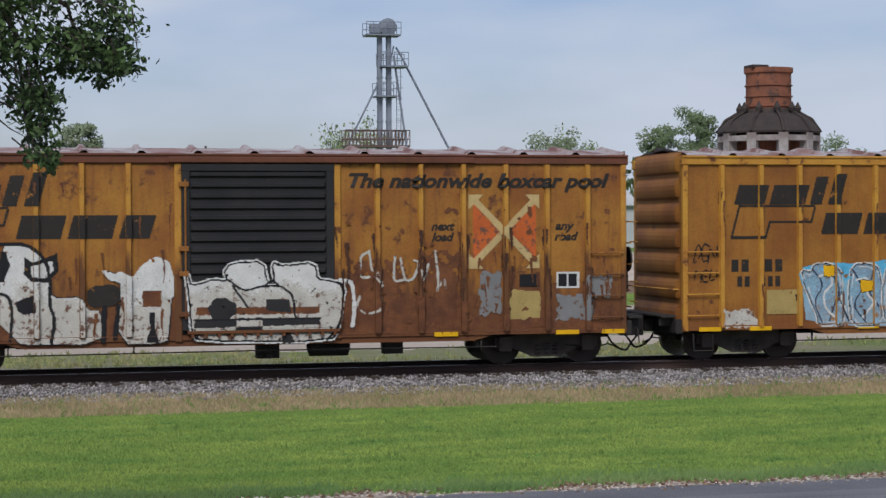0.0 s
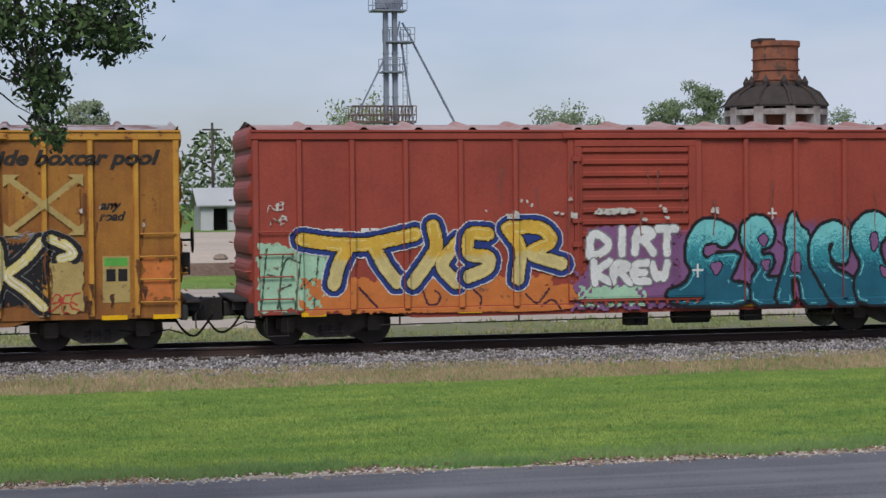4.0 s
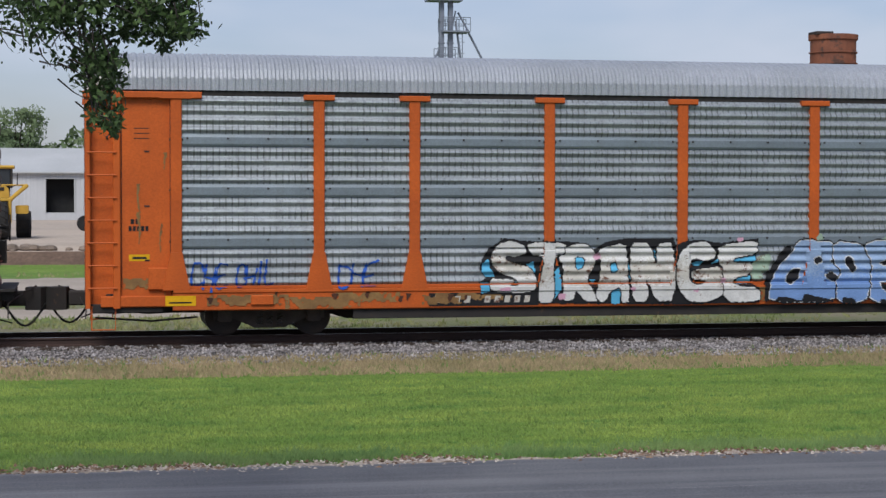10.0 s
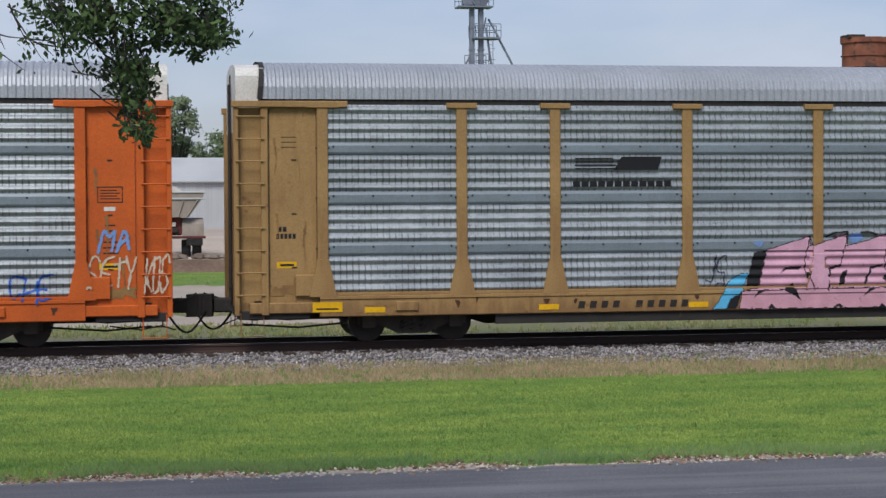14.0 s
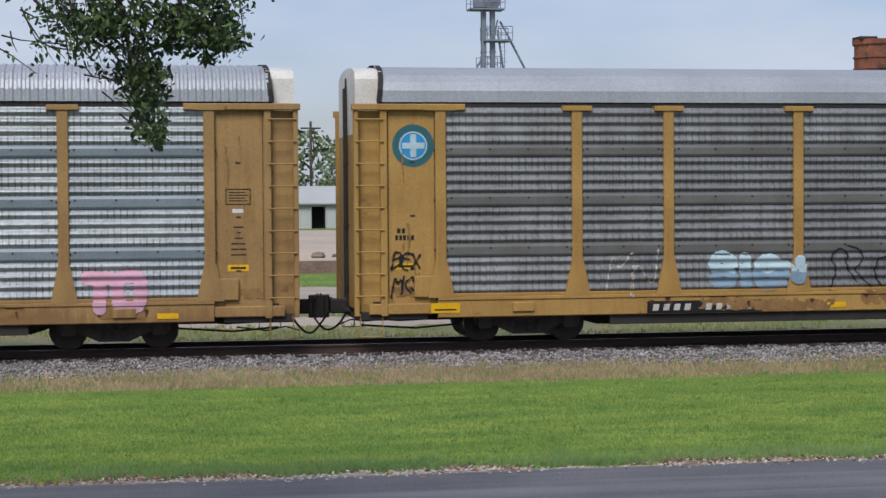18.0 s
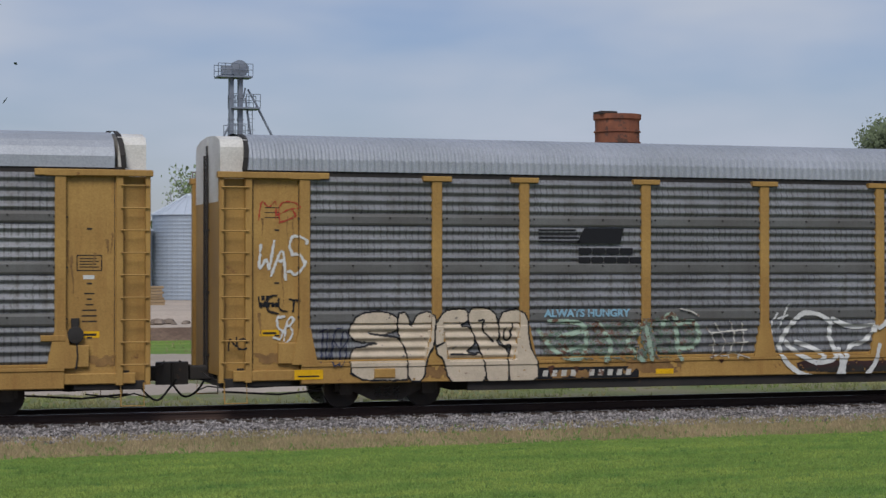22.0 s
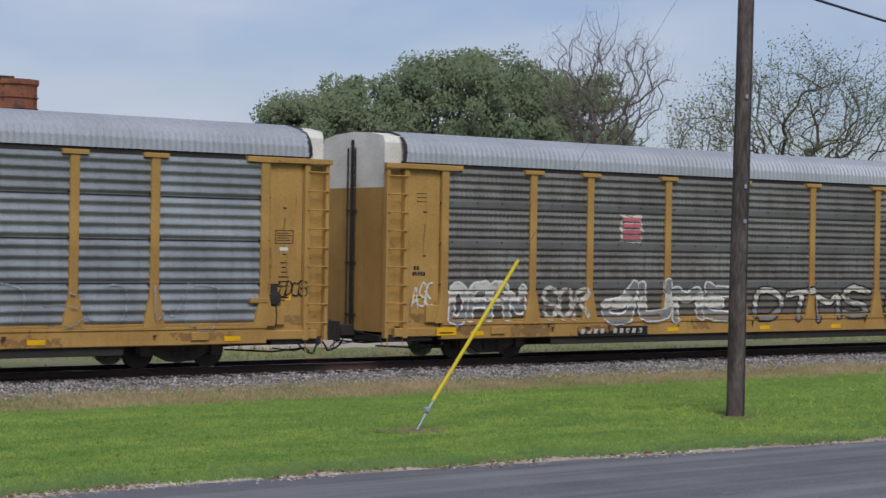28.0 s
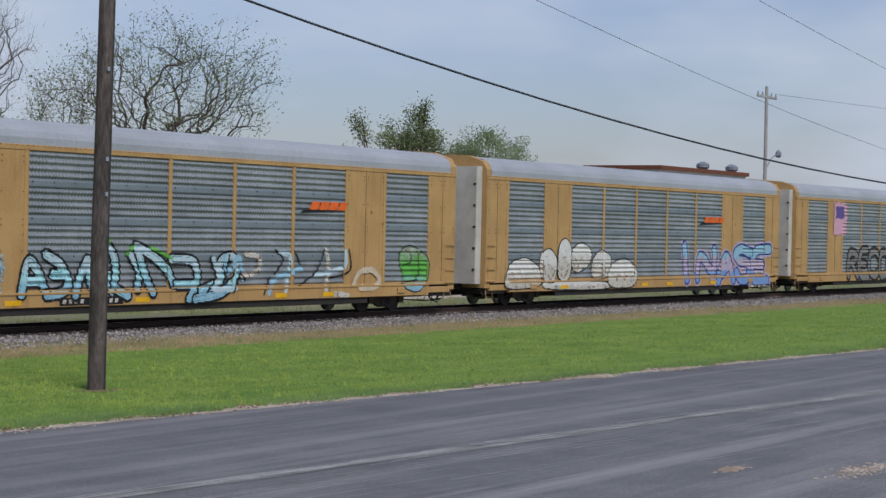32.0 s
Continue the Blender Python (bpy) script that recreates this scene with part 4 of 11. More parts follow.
def mural(car, half, depth, cuts, label, fill, outline, edges=(), marks=(), lines=(), holes="", hole=None, patchy=0.0, rounds=1, seed=1, cell=0.018, low=0.57, blend=0.5, name="graffiti_letter", shine=None, feather=0.0, grow=0.0, ribbon=0.0):
    """One hand-painted shape: a fill in blended bands from low to high, rims from the inside out, holes, marks and brush lines."""
    gen = np.random.default_rng(seed)
    shapes = corners(outline, half, 2, False) if ribbon else corners(outline, half, rounds, True)
    rim = sum(q[0] for q in edges)
    pts = np.vstack(shapes)
    for _, _, text in lines:
        pts = np.vstack([pts] + corners(text, half, 0, False))
    m = rim + 0.06 + grow + ribbon
    px, pz = np.meshgrid(np.arange(pts[:, 0].min() - m, pts[:, 0].max() + m, cell), np.arange(max(pts[:, 1].min() - m, low), pts[:, 1].max() + m, cell))
    jx, jz = px + 0.010 * fuzz(px, pz, seed, 15), pz + 0.010 * fuzz(px, pz, seed + 5, 17)
    d = near(jx, jz, shapes)
    inside = d < ribbon if ribbon else within(jx, jz, shapes)
    if ribbon:
        d = np.abs(d - ribbon)
    if grow:
        d = np.abs(np.where(inside, d, -d) + grow)
        inside |= near(jx, jz, shapes) < grow
    slot = np.full(px.shape, -1)
    mats = []

    def use(material):
        if material not in mats:
            mats.append(material)
        return mats.index(material)

    reach = rim
    for wide, material in reversed(edges):
        slot[~inside & (d < reach)] = use(material)
        reach -= wide
    if fill is not None:
        fills = fill if isinstance(fill, (list, tuple)) else [fill]
        z0, z1 = pts[:, 1].min(), pts[:, 1].max()
        level = (pz - z0) / max(z1 - z0, 0.1) * len(fills) + blend * (gen.random(px.shape) - 0.5) + 0.35 * fuzz(px, pz, seed + 9, 5)
        level = np.clip(level, 0, len(fills) - 0.01).astype(int)
        for k, material in enumerate(fills):
            slot[inside & (level == k)] = use(material)
    if shine:
        slot[inside & (np.abs(d - 0.05) < 0.011) & (fuzz(px, pz, seed + 3, 5) > -0.1)] = use(shine)
    if holes:
        gaps = corners(holes, half, rounds, True)
        gap, gd = within(jx, jz, gaps), near(jx, jz, gaps)
        if edges:
            slot[inside & (gd < min(edges[0][0], 0.03))] = use(edges[0][1])
        slot[gap] = use(hole) if hole else -1
    for material, text in marks:
        slot[within(jx, jz, corners(text, half, 0, True))] = use(material)
    for material, w, text in lines:
        slot[near(jx, jz, corners(text, half, 2, False)) < w] = use(material)
    if feather:
        slot[inside & (d < feather * gen.random(px.shape) ** 0.7)] = -1
    if patchy:
        slot[fuzz(px, pz, seed + 21, 9) + 0.5 * fuzz(px, pz, seed + 2, 23) + 0.3 * (gen.random(px.shape) - 0.5) > 1.0 - patchy] = -1
    lay(name, label, car, depth, cuts, px, pz, slot, mats, cell)


def brush(car, half, depth, cuts, label, material, w, text, seed=1, cell=0.014, patchy=0.0, low=0.57):
    """Freehand painted lines, each with its own run of the hand."""
    for i, line in enumerate(text.split("|")):
        p = corners(line, half, 2, False)
        q = np.vstack(p)
        m = w + 0.04
        px, pz = np.meshgrid(np.arange(q[:, 0].min() - m, q[:, 0].max() + m, cell), np.arange(max(q[:, 1].min() - m, low), q[:, 1].max() + m, cell))
        d = near(px + 0.008 * fuzz(px, pz, seed, 13), pz, p)
        slot = np.where(d < w * (1 + 0.25 * fuzz(px, pz, seed + i, 6)), 0, -1)
        if patchy:
            slot[fuzz(px, pz, seed + 21, 12) > 1.0 - patchy] = -1
        lay("graffiti_line", label, car, depth, cuts, px, pz, slot, [material], cell)


def runs(car, half, depth, cuts, label, material, count, x0, x1, z0, z1, long, thick, seed):
    """Rust or paint that has run down the side in thin uneven trails."""
    gen = np.random.default_rng(seed)
    for i in range(count):
        x, z = gen.uniform(x0, x1), gen.uniform(z0, z1)
        size, w = gen.uniform(0.25, 1.0) * long, gen.uniform(0.4, 1.0) * thick
        px, pz = np.meshgrid(np.arange(x - 2 * w - 0.03, x + 2 * w + 0.03, 0.014) - half, np.arange(max(z - size, 0.70), z + 0.05, 0.02))
        down = np.clip((z - pz) / size, 0, 1)
        u = px + half - x - 0.02 * np.sin(pz * 5 + i) - 0.008 * fuzz(px, pz, i, 21)
        slot = np.where(np.abs(u) < w * (1 - 0.75 * down) * (1 + 0.5 * fuzz(px, pz, i + 3, 11)), 0, -1)
        lay("stain", label, car, depth, cuts, px, pz, slot, [material], 0.014)


def chips(car, half, depth, cuts, label, material, count, x0, x1, z0, z1, size, seed):
    """Small flakes where paint has come away or been dabbed on."""
    gen = np.random.default_rng(seed)
    for i in range(count):
        x, z, w, h = gen.uniform(x0, x1), gen.uniform(z0, z1), gen.uniform(0.3, 1.0) * size, gen.uniform(0.3, 0.9) * size
        px, pz = np.meshgrid(np.arange(x - w, x + w, 0.016) - half, np.arange(max(z - h, 0.70), z + h, 0.016))
        r = np.hypot((px + half - x) / w, (pz - z) / h)
        slot = np.where(r + 0.55 * fuzz(px, pz, i + seed, 16) < 0.75, 0, -1)
        lay("flake", label, car, depth, cuts, px, pz, slot, [material], 0.016)


def plate(name, car, x0, x1, z0, z1, y, material, label="", slant=0.0):
    """A flat painted mark: a four-cornered patch."""
    s = Shape().add([(x0, y, z0), (x1, y, z0), (x1 + slant, y, z1), (x0 + slant, y, z1)], [(0, 1, 2, 3)])
    return part(name, s.mesh(name, material), car, label)


def bars(name, car, x, z, h, widths, y, material, label="", gap=0.05, slant=0.0):
    """A row of plain bars in place of writing."""
    for wd in widths:
        if wd > 0:
            s = Shape().add([(x, y, z), (x + wd, y, z), (x + wd + slant, y, z + h), (x + slant, y, z + h)], [(0, 1, 2, 3)])
            part(name, s.mesh(name, material), car, label)
        x += abs(wd) + gap


def lettering(name, car, text, x, z, size, width, y, material, label="", shear=0.0, ribs=(), proud=0.0):
    """Built-in type, cut where it crosses the ribs and laid over them."""
    cu = bpy.data.curves.new(name, "FONT")
    cu.body, cu.size, cu.shear, cu.offset, cu.resolution_u = text, size, shear, size * 0.040, 3
    ob = bpy.data.objects.new(name, cu)
    scene.collection.objects.link(ob)
    me = bpy.data.meshes.new_from_object(ob.evaluated_get(bpy.context.evaluated_depsgraph_get()))
    bpy.data.objects.remove(ob)
    bm = bmesh.new()
    bm.from_mesh(me)
    lo, hi = min(q.co.x for q in bm.verts), max(q.co.x for q in bm.verts)
    for q in bm.verts:
        q.co = Vector((x + (q.co.x - lo) * width / (hi - lo), 0, z + q.co.y))
    for a, b in ribs:
        for c in (a, b):
            if x < c < x + width:
                bmesh.ops.bisect_plane(bm, geom=bm.verts[:] + bm.edges[:] + bm.faces[:], plane_co=(c, 0, 0), plane_no=(1, 0, 0))
    for q in bm.verts:
        on = any(a - 0.002 <= q.co.x <= b + 0.002 for a, b in ribs)
        q.co.y = y - (proud if on else 0.0)
    bm.to_mesh(me)
    bm.free()
    me.materials.clear()
    me.materials.append(material)
    return part(name, me, car, label)


# ---- boxcars ----
def frame_side(car, half, z0, z1, xs, material, name="side_sheet"):
    for a, b in zip(xs[:-1], xs[1:]):
        s = Shape().box(a + 0.002, b - 0.002, SIDE, SIDE + 0.03, z0, z1)
        both_sides(name, s.mesh(name, material), car)


def corrugated_end(half, z0, z1, count, material, y=1.5):
    rows = []
    pitch = (z1 - z0) / count
    for k in range(count):
        b = z0 + k * pitch
        for t, o in ((0.0, 0.0), (0.12, 0.005), (0.22, 0.05), (0.34, 0.065), (0.50, 0.075), (0.68, 0.07), (0.82, 0.045), (0.92, 0.012), (0.97, 0.0)):
            rows.append([(half + o * s, yy, b + t * pitch) for yy, s in ((-y, 0.0), (-y + 0.10, 0.0), (-y + 0.22, 1.0), (0, 1.0), (y - 0.22, 1.0), (y - 0.10, 0.0), (y, 0.0))])
    rows.append([(half, yy, z1) for yy in (-y, -y + 0.10, -y + 0.22, 0, y - 0.22, y - 0.10, y)])
    return Shape().sheet(rows).mesh("end_wall", material)


def boxcar(label, left, length, ribs, door, side, rib, roof, eave, door_paint, door_ridges, track_paint, double=False, top=4.38, wheel_in=1.62, gap=1.4):
    half = length / 2
    car = thing("boxcar", label, "boxcar", "cars of the freight train")
    CARS.append((car, left + half))
    posts = [r - half for r in ribs]
    d0, d1 = door[0] - half, door[1] - half
    spans = [-half] + [p for p in posts if p < d0] + [d0]
    frame_side(car, half, 0.72, top - 0.19, spans, side)
    frame_side(car, half, 0.72, top - 0.19, [d1] + [p for p in posts if p > d1] + [half], side)
    w = 0.042
    me = Shape().prism([(-w - 0.02, SIDE), (w + 0.02, SIDE), (w, SIDE - 0.08), (-w, SIDE - 0.08)], "z", 0.74, top - 0.19).mesh("rib", rib)
    marks = []
    for p in posts:
        for q in ((p - 0.085, p + 0.085) if double else (p,)):
            both_sides("rib", me, car, m=pose(q, 0, 0))
            marks.append((q - w - 0.01, q + w + 0.01))
    for x in (-half + 0.06, half - 0.06):
        me2 = Shape().bar(x - 0.06, x + 0.06, SIDE - 0.035, SIDE + 0.12, 0.67, top - 0.19, 0.015, "z").mesh("corner_post", rib)
        both_sides("corner_post", me2, car)
    for x in (d0 - 0.07, d1 + 0.07):
        me2 = Shape().bar(x - 0.07, x + 0.07, SIDE - 0.045, SIDE + 0.06, 0.66, top - 0.19, 0.012, "z").mesh("door_post", rib)
        both_sides("door_post", me2, car)
    s = Shape().prism([(-half, 0.68), (half, 0.68), (half, 0.78), (-half, 0.78)], "y", SIDE - 0.03, SIDE + 0.12)
    s.prism([(-half + 3.3, 0.56), (half - 3.3, 0.56), (half - 2.8, 0.70), (-half + 2.8, 0.70)], "y", SIDE + 0.0, SIDE + 0.10)
    both_sides("side_sill", s.mesh("side_sill", side), car)
    s = Shape().bar(-half - 0.03, half + 0.03, SIDE - 0.05, SIDE + 0.10, top - 0.19, top, 0.02, "x")
    s.bar(-half - 0.03, half + 0.03, SIDE - 0.075, SIDE - 0.03, top - 0.035, top + 0.012, 0.008, "x")
    both_sides("eave", s.mesh("eave", eave), car)
    # roof of cross-ribbed sheets
    rows = []
    k = int(length / 1.1)
    for i in range(k + 1):
        x = -half + length * i / k
        for dx, lift in ((-0.10, 0.0), (-0.04, 0.075), (0.04, 0.075), (0.10, 0.0)):
            if -half <= x + dx <= half:
                rows.append([(x + dx, y, top + 0.01 + lift * (1 - 0.3 * abs(y) / 1.6) + 0.17 * (1 - abs(y) / 1.62)) for y in (-1.61, -1.3, -0.8, 0.0, 0.8, 1.3, 1.61)])
    part("roof", Shape().sheet(rows).mesh("roof", roof), car, "worn ribbed metal roof")
    for turn in (Matrix(), TURN):
        part("end_wall", corrugated_end(half, 0.72, top + 0.1, 7, side), car, m=turn)
        s = Shape()
        for z in (1.0, 1.45, 1.9, 2.35):
            s = Shape().tube([(-half + 0.08, SIDE - 0.07, z), (-half + 0.80, SIDE - 0.07, z)], 0.016, 6)
            s.box(-half + 0.09, -half + 0.12, SIDE - 0.08, SIDE, z - 0.02, z + 0.02).box(-half + 0.76, -half + 0.79, SIDE - 0.08, SIDE, z - 0.02, z + 0.02)
            for mm in (Matrix(), pose(2 * half - 0.88, 0, 0)):
                part("ladder_rung", s.mesh("ladder_rung", rib), car, m=turn @ mm)
        s = Shape().tube([(-half + 0.25, SIDE + 0.05, 0.62), (-half + 0.25, SIDE + 0.0, 0.25), (-half + 0.68, SIDE + 0.0, 0.25), (-half + 0.68, SIDE + 0.05, 0.62)], 0.018, 5)
        part("stirrup_step", s.mesh("stirrup_step", DARK_STEEL), car, m=turn)
        part("crossover_platform", Shape().bar(half + 0.10, half + 0.42, -1.40, 1.40, 0.96, 1.01, 0.01, "y").box(half, half + 0.40, -1.2, -1.15, 0.78, 0.96).box(half, half + 0.40, 1.15, 1.2, 0.78, 0.96).mesh("crossover_platform", DARK_STEEL), car, "dark grated crossover platform", turn)
        part("end_handrail", Shape().tube([(half + 0.02, -1.35, 1.55), (half + 0.16, -1.30, 1.55), (half + 0.16, 1.30, 1.55), (half + 0.02, 1.35, 1.55)], 0.018, 5).mesh("end_handrail", rib), car, m=turn)
        part("end_sill", Shape().bar(half - 0.02, half + 0.14, -1.50, 1.50, 0.62, 0.92, 0.02, "y").mesh("end_sill", DARK_STEEL), car, m=turn)
        part("uncoupling_lever", Shape().tube([(half + 0.55, -0.25, 0.86), (half + 0.42, -0.9, 0.80), (half + 0.30, -1.42, 0.72), (half + 0.30, -1.5, 0.45)], 0.016, 5).mesh("uncoupling_lever", DARK_STEEL), car, m=turn)
        for z in (1.2, 1.65, 2.1, 2.55, 3.0):
            part("end_rung", Shape().tube([(half + 0.14, -1.45, z), (half + 0.14, -0.95, z)], 0.016, 5).mesh("end_rung", rib), car, m=turn)
    s = Shape().lathe([(0.26, half + 0.30), (0.27, half + 0.325), (0.23, half + 0.33), (0.22, half + 0.30)], 18, at=(0, -0.75, 2.2), axis="x")
    s.tube([(half, -0.75, 2.2), (half + 0.31, -0.75, 2.2)], 0.03, 6).bar(half + 0.30, half + 0.32, -1.0, -0.5, 2.18, 2.22, 0.005, "y").bar(half + 0.30, half + 0.32, -0.77, -0.73, 1.95, 2.45, 0.005, "z")
    s.box(half + 0.05, half + 0.25, -0.95, -0.55, 1.5, 1.95)
    part("hand_brake", s.mesh("hand_brake", DARK_STEEL), car, "dark hand-brake wheel")
    # sliding door
    dz0, dz1 = 0.92, top - 0.20
    rows, a, b = [], dz0 + 0.10, dz1 - 0.14
    pitch = (b - a) / door_ridges
    for i in range(door_ridges):
        for t, o in ((0.02, 0.0), (0.40, 0.0), (0.58, 0.05), (0.86, 0.05), (0.96, 0.0)):
            rows.append([(x, SIDE - 0.035 - o * q, a + (i + t) * pitch) for x, q in ((d0 + 0.15, 0.0), (d0 + 0.20, 1.0), (d1 - 0.20, 1.0), (d1 - 0.15, 0.0))])
    me = Shape().sheet(rows).mesh("door", door_paint)
    rails_ = [Shape().bar(d0, d1, SIDE - 0.075, SIDE - 0.02, q, q + g, 0.01, "x").mesh("door_rail", door_paint) for q, g in ((dz0 - 0.05, 0.15), (dz1 - 0.14, 0.14))]
    stiles = [Shape().bar(q, q + 0.16, SIDE - 0.075, SIDE - 0.02, dz0 + 0.1, dz1 - 0.14, 0.01, "z").mesh("door_stile", door_paint) for q in (d0, d1 - 0.16)]
    for turn in (TURN, Matrix()):
        dob = part("door", me, car, "ridged sliding door", turn)
        for q in rails_:
            part("door_rail", q, dob)
        for q in stiles:
            part("door_stile", q, dob)
    s = Shape().tube([(d0 + 0.07, SIDE - 0.10, 1.1), (d0 + 0.07, SIDE - 0.10, top - 0.5)], 0.02, 6)
    for z in (1.2, 2.0, 2.5, top - 0.6):
        s.bar(d0 - 0.06, d0 + 0.13, SIDE - 0.12, SIDE - 0.06, z - 0.05, z + 0.05, 0.01, "x")
    part("lock_rod", s.mesh("lock_rod", track_paint), dob)
    s = Shape().bar(d0 + 0.1, d1 + 0.1, SIDE - 0.11, SIDE - 0.02, 0.80, 0.87, 0.01, "x")
    for i in range(12):
        x = d0 + 0.2 + (d1 - d0 - 0.2) * i / 11
        s.box(x - 0.03, x + 0.03, SIDE - 0.12, SIDE - 0.02, 0.74, 0.80)
    part("door_track", s.mesh("door_track", track_paint), car)
    s = Shape().bar(d0 - 0.25, d1 + (d1 - d0) * 0.95, SIDE - 0.10, SIDE - 0.04, top - 0.17, top - 0.05, 0.012, "x")
    part("upper_door_track", s.mesh("upper_door_track", eave), car)
    # underframe
    s = Shape().bar(-half, half, -0.25, 0.25, 0.50, 0.80, 0.02, "x").box(-half + 0.02, half - 0.02, SIDE + 0.05, -SIDE - 0.05, 0.78, 0.86)
    for x in (-4.6, -1.9, 1.9, 4.6):
        s.bar(x - 0.08, x + 0.08, SIDE + 0.1, -SIDE - 0.1, 0.56, 0.78, 0.01, "y")
    part("underframe", s.mesh("underframe", DARK_STEEL), car, "dark steel underframe")
    part("brake_cylinder", Shape().lathe([(0.05, -0.45), (0.2, -0.40), (0.2, 0.40), (0.05, 0.45)], 12, at=(1.6, -0.85, 0.46), axis="x").mesh("brake_cylinder", DARK_STEEL), car)
    part("brake_valve", Shape().bar(0.1, 0.55, -1.1, -0.7, 0.25, 0.55, 0.02, "x").lathe([(0.03, -1.25), (0.09, -1.22), (0.09, -1.0), (0.03, -0.98)], 10, at=(0.33, 0, 0.34), axis="y").mesh("brake_valve", DARK_STEEL), car)
    part("retainer_box", Shape().bar(2.7, 3.1, -1.2, -0.9, 0.30, 0.79, 0.02, "x").mesh("retainer_box", DARK_STEEL), car)
    s = Shape().tube([(-half + 2.6, SIDE + 0.12, 0.42), (0.0, SIDE + 0.12, 0.44), (half - 2.8, SIDE + 0.12, 0.42)], 0.014, 5)
    for x in (-half + 3.0, -2.4, 2.6, half - 3.2):
        s.box(x - 0.015, x + 0.015, SIDE + 0.10, SIDE + 0.14, 0.42, 0.62)
    part("brake_rod", s.mesh("brake_rod", DARK_STEEL), car)
    for x in (-half + wheel_in, half - wheel_in):
        add_truck(car, x)
    ends(car, half, gap)

    def depth(x, z):
        if d0 - 0.14 < x < d1 + 0.14 and z > 0.85:
            return 0.088 if 0.9 < z else 0.08
        if z < 0.76:
            return 0.03
        for a_, b_ in marks:
            if a_ <= x <= b_:
                return 0.082
        if x < -half + 0.12 or x > half - 0.12:
            return 0.037
        return 0.0

    cuts = [c for m_ in marks for c in m_] + [d0 - 0.14, d1 + 0.14, -half + 0.12, half - 0.12]
    return car, half, depth, cuts, marks


def reflectors(car, half, places, z0, z1, y=SIDE - 0.037, wd=0.42):
    me = Shape().box(0, wd, y - 0.004, y, z0, z1).mesh("reflector", REFLECT)
    for u in places:
        part("reflector", me, car, "yellow reflective marker", pose(u - half, 0, 0))


# ---- auto racks ----
BANDS = ((1.79, 2.05), (2.81, 3.07), (3.82, 4.06))
ZONES = ((1.02, 1.79), (2.05, 2.81), (3.07, 3.82), (4.06, 4.82))
POSTS = (-11.94, -9.10, -7.15, -4.33, -1.46, 1.46, 4.33, 7.15, 9.10, 11.94)
PLAIN = (1.02, 1.97, 2.94, 3.91, 4.84)
CACHE = {}


RIDGE_T, RIDGE_O = (0.0, 0.12, 0.26, 0.38, 0.48, 0.60, 0.74, 0.88, 1.0), (0.0, 0.006, 0.030, 0.052, 0.058, 0.052, 0.030, 0.006, 0.0)


def ridge(z, z0, z1, n=4):
    if not z0 < z < z1:
        return 0.0
    t = (z - z0) / (z1 - z0) * n % 1.0
    return float(np.interp(t, RIDGE_T, RIDGE_O))


def screen_mesh(width, z0, z1, material, n=4):
    key = ("screen", round(width, 2), z0, material.name)
    if key not in CACHE:
        rows = []
        for k in range(n):
            for t, o in zip(RIDGE_T[:-1], RIDGE_O):
                rows.append([(x, SIDE + 0.02 - o, z0 + (k + t) * (z1 - z0) / n) for x in (-width / 2, width / 2)])
        rows.append([(x, SIDE + 0.02, z1) for x in (-width / 2, width / 2)])
        CACHE[key] = Shape().sheet(rows).mesh("screen_panel", material)
    return CACHE[key]


def band_mesh(width, z0, z1, material):
    key = ("band", round(width, 2), z0, material.name)
    if key not in CACHE:
        s = Shape().prism([(SIDE + 0.03, z0), (SIDE - 0.015, z0 + 0.01), (SIDE - 0.035, z0 + 0.05), (SIDE - 0.035, z1 - 0.06), (SIDE - 0.01, z1), (SIDE + 0.03, z1)], "x", -width / 2, width / 2)
        for x in np.linspace(-width / 2 + 0.12, width / 2 - 0.12, max(3, int(width / 0.62))):
            s.box(x - 0.018, x + 0.018, SIDE - 0.05, SIDE - 0.03, z1 - 0.10, z1 - 0.065, 1)
        CACHE[key] = s.mesh("screen_band", material, DARK_STEEL)
    return CACHE[key]


def rack_roof(half, ribbed, material, inset=0.55):
    key = ("roof", ribbed, round(half, 2), material.name)
    if key in CACHE:
        return CACHE[key]
    prof = [(0.0, 4.93), (0.0, 5.16), (0.06, 5.34), (0.18, 5.48), (0.42, 5.60), (0.85, 5.69), (1.55, 5.74)]
    cross = [(SIDE + p, q) for p, q in prof] + [(-SIDE - p, q) for p, q in reversed(prof[:-1])]
    rows = []
    n = int((2 * half - 2 * inset) / 0.16)
    for i in range(n + 1):
        x = -half + inset + (2 * half - 2 * inset) * i / n
        for dx, o in (((0.0, 0.0), (0.05, 0.0), (0.08, 0.024), (0.13, 0.024)) if ribbed else ((0.0, 0.0),)):
            if x + dx <= half - inset:
                rows.append([(x + dx, y + (-o if y < 0 else o) * min(1, abs(y)), z + (o if 0 < k < len(cross) - 1 else 0)) for k, (y, z) in enumerate(cross)])
    CACHE[key] = Shape().sheet(rows).mesh("roof", material)
    return CACHE[key]


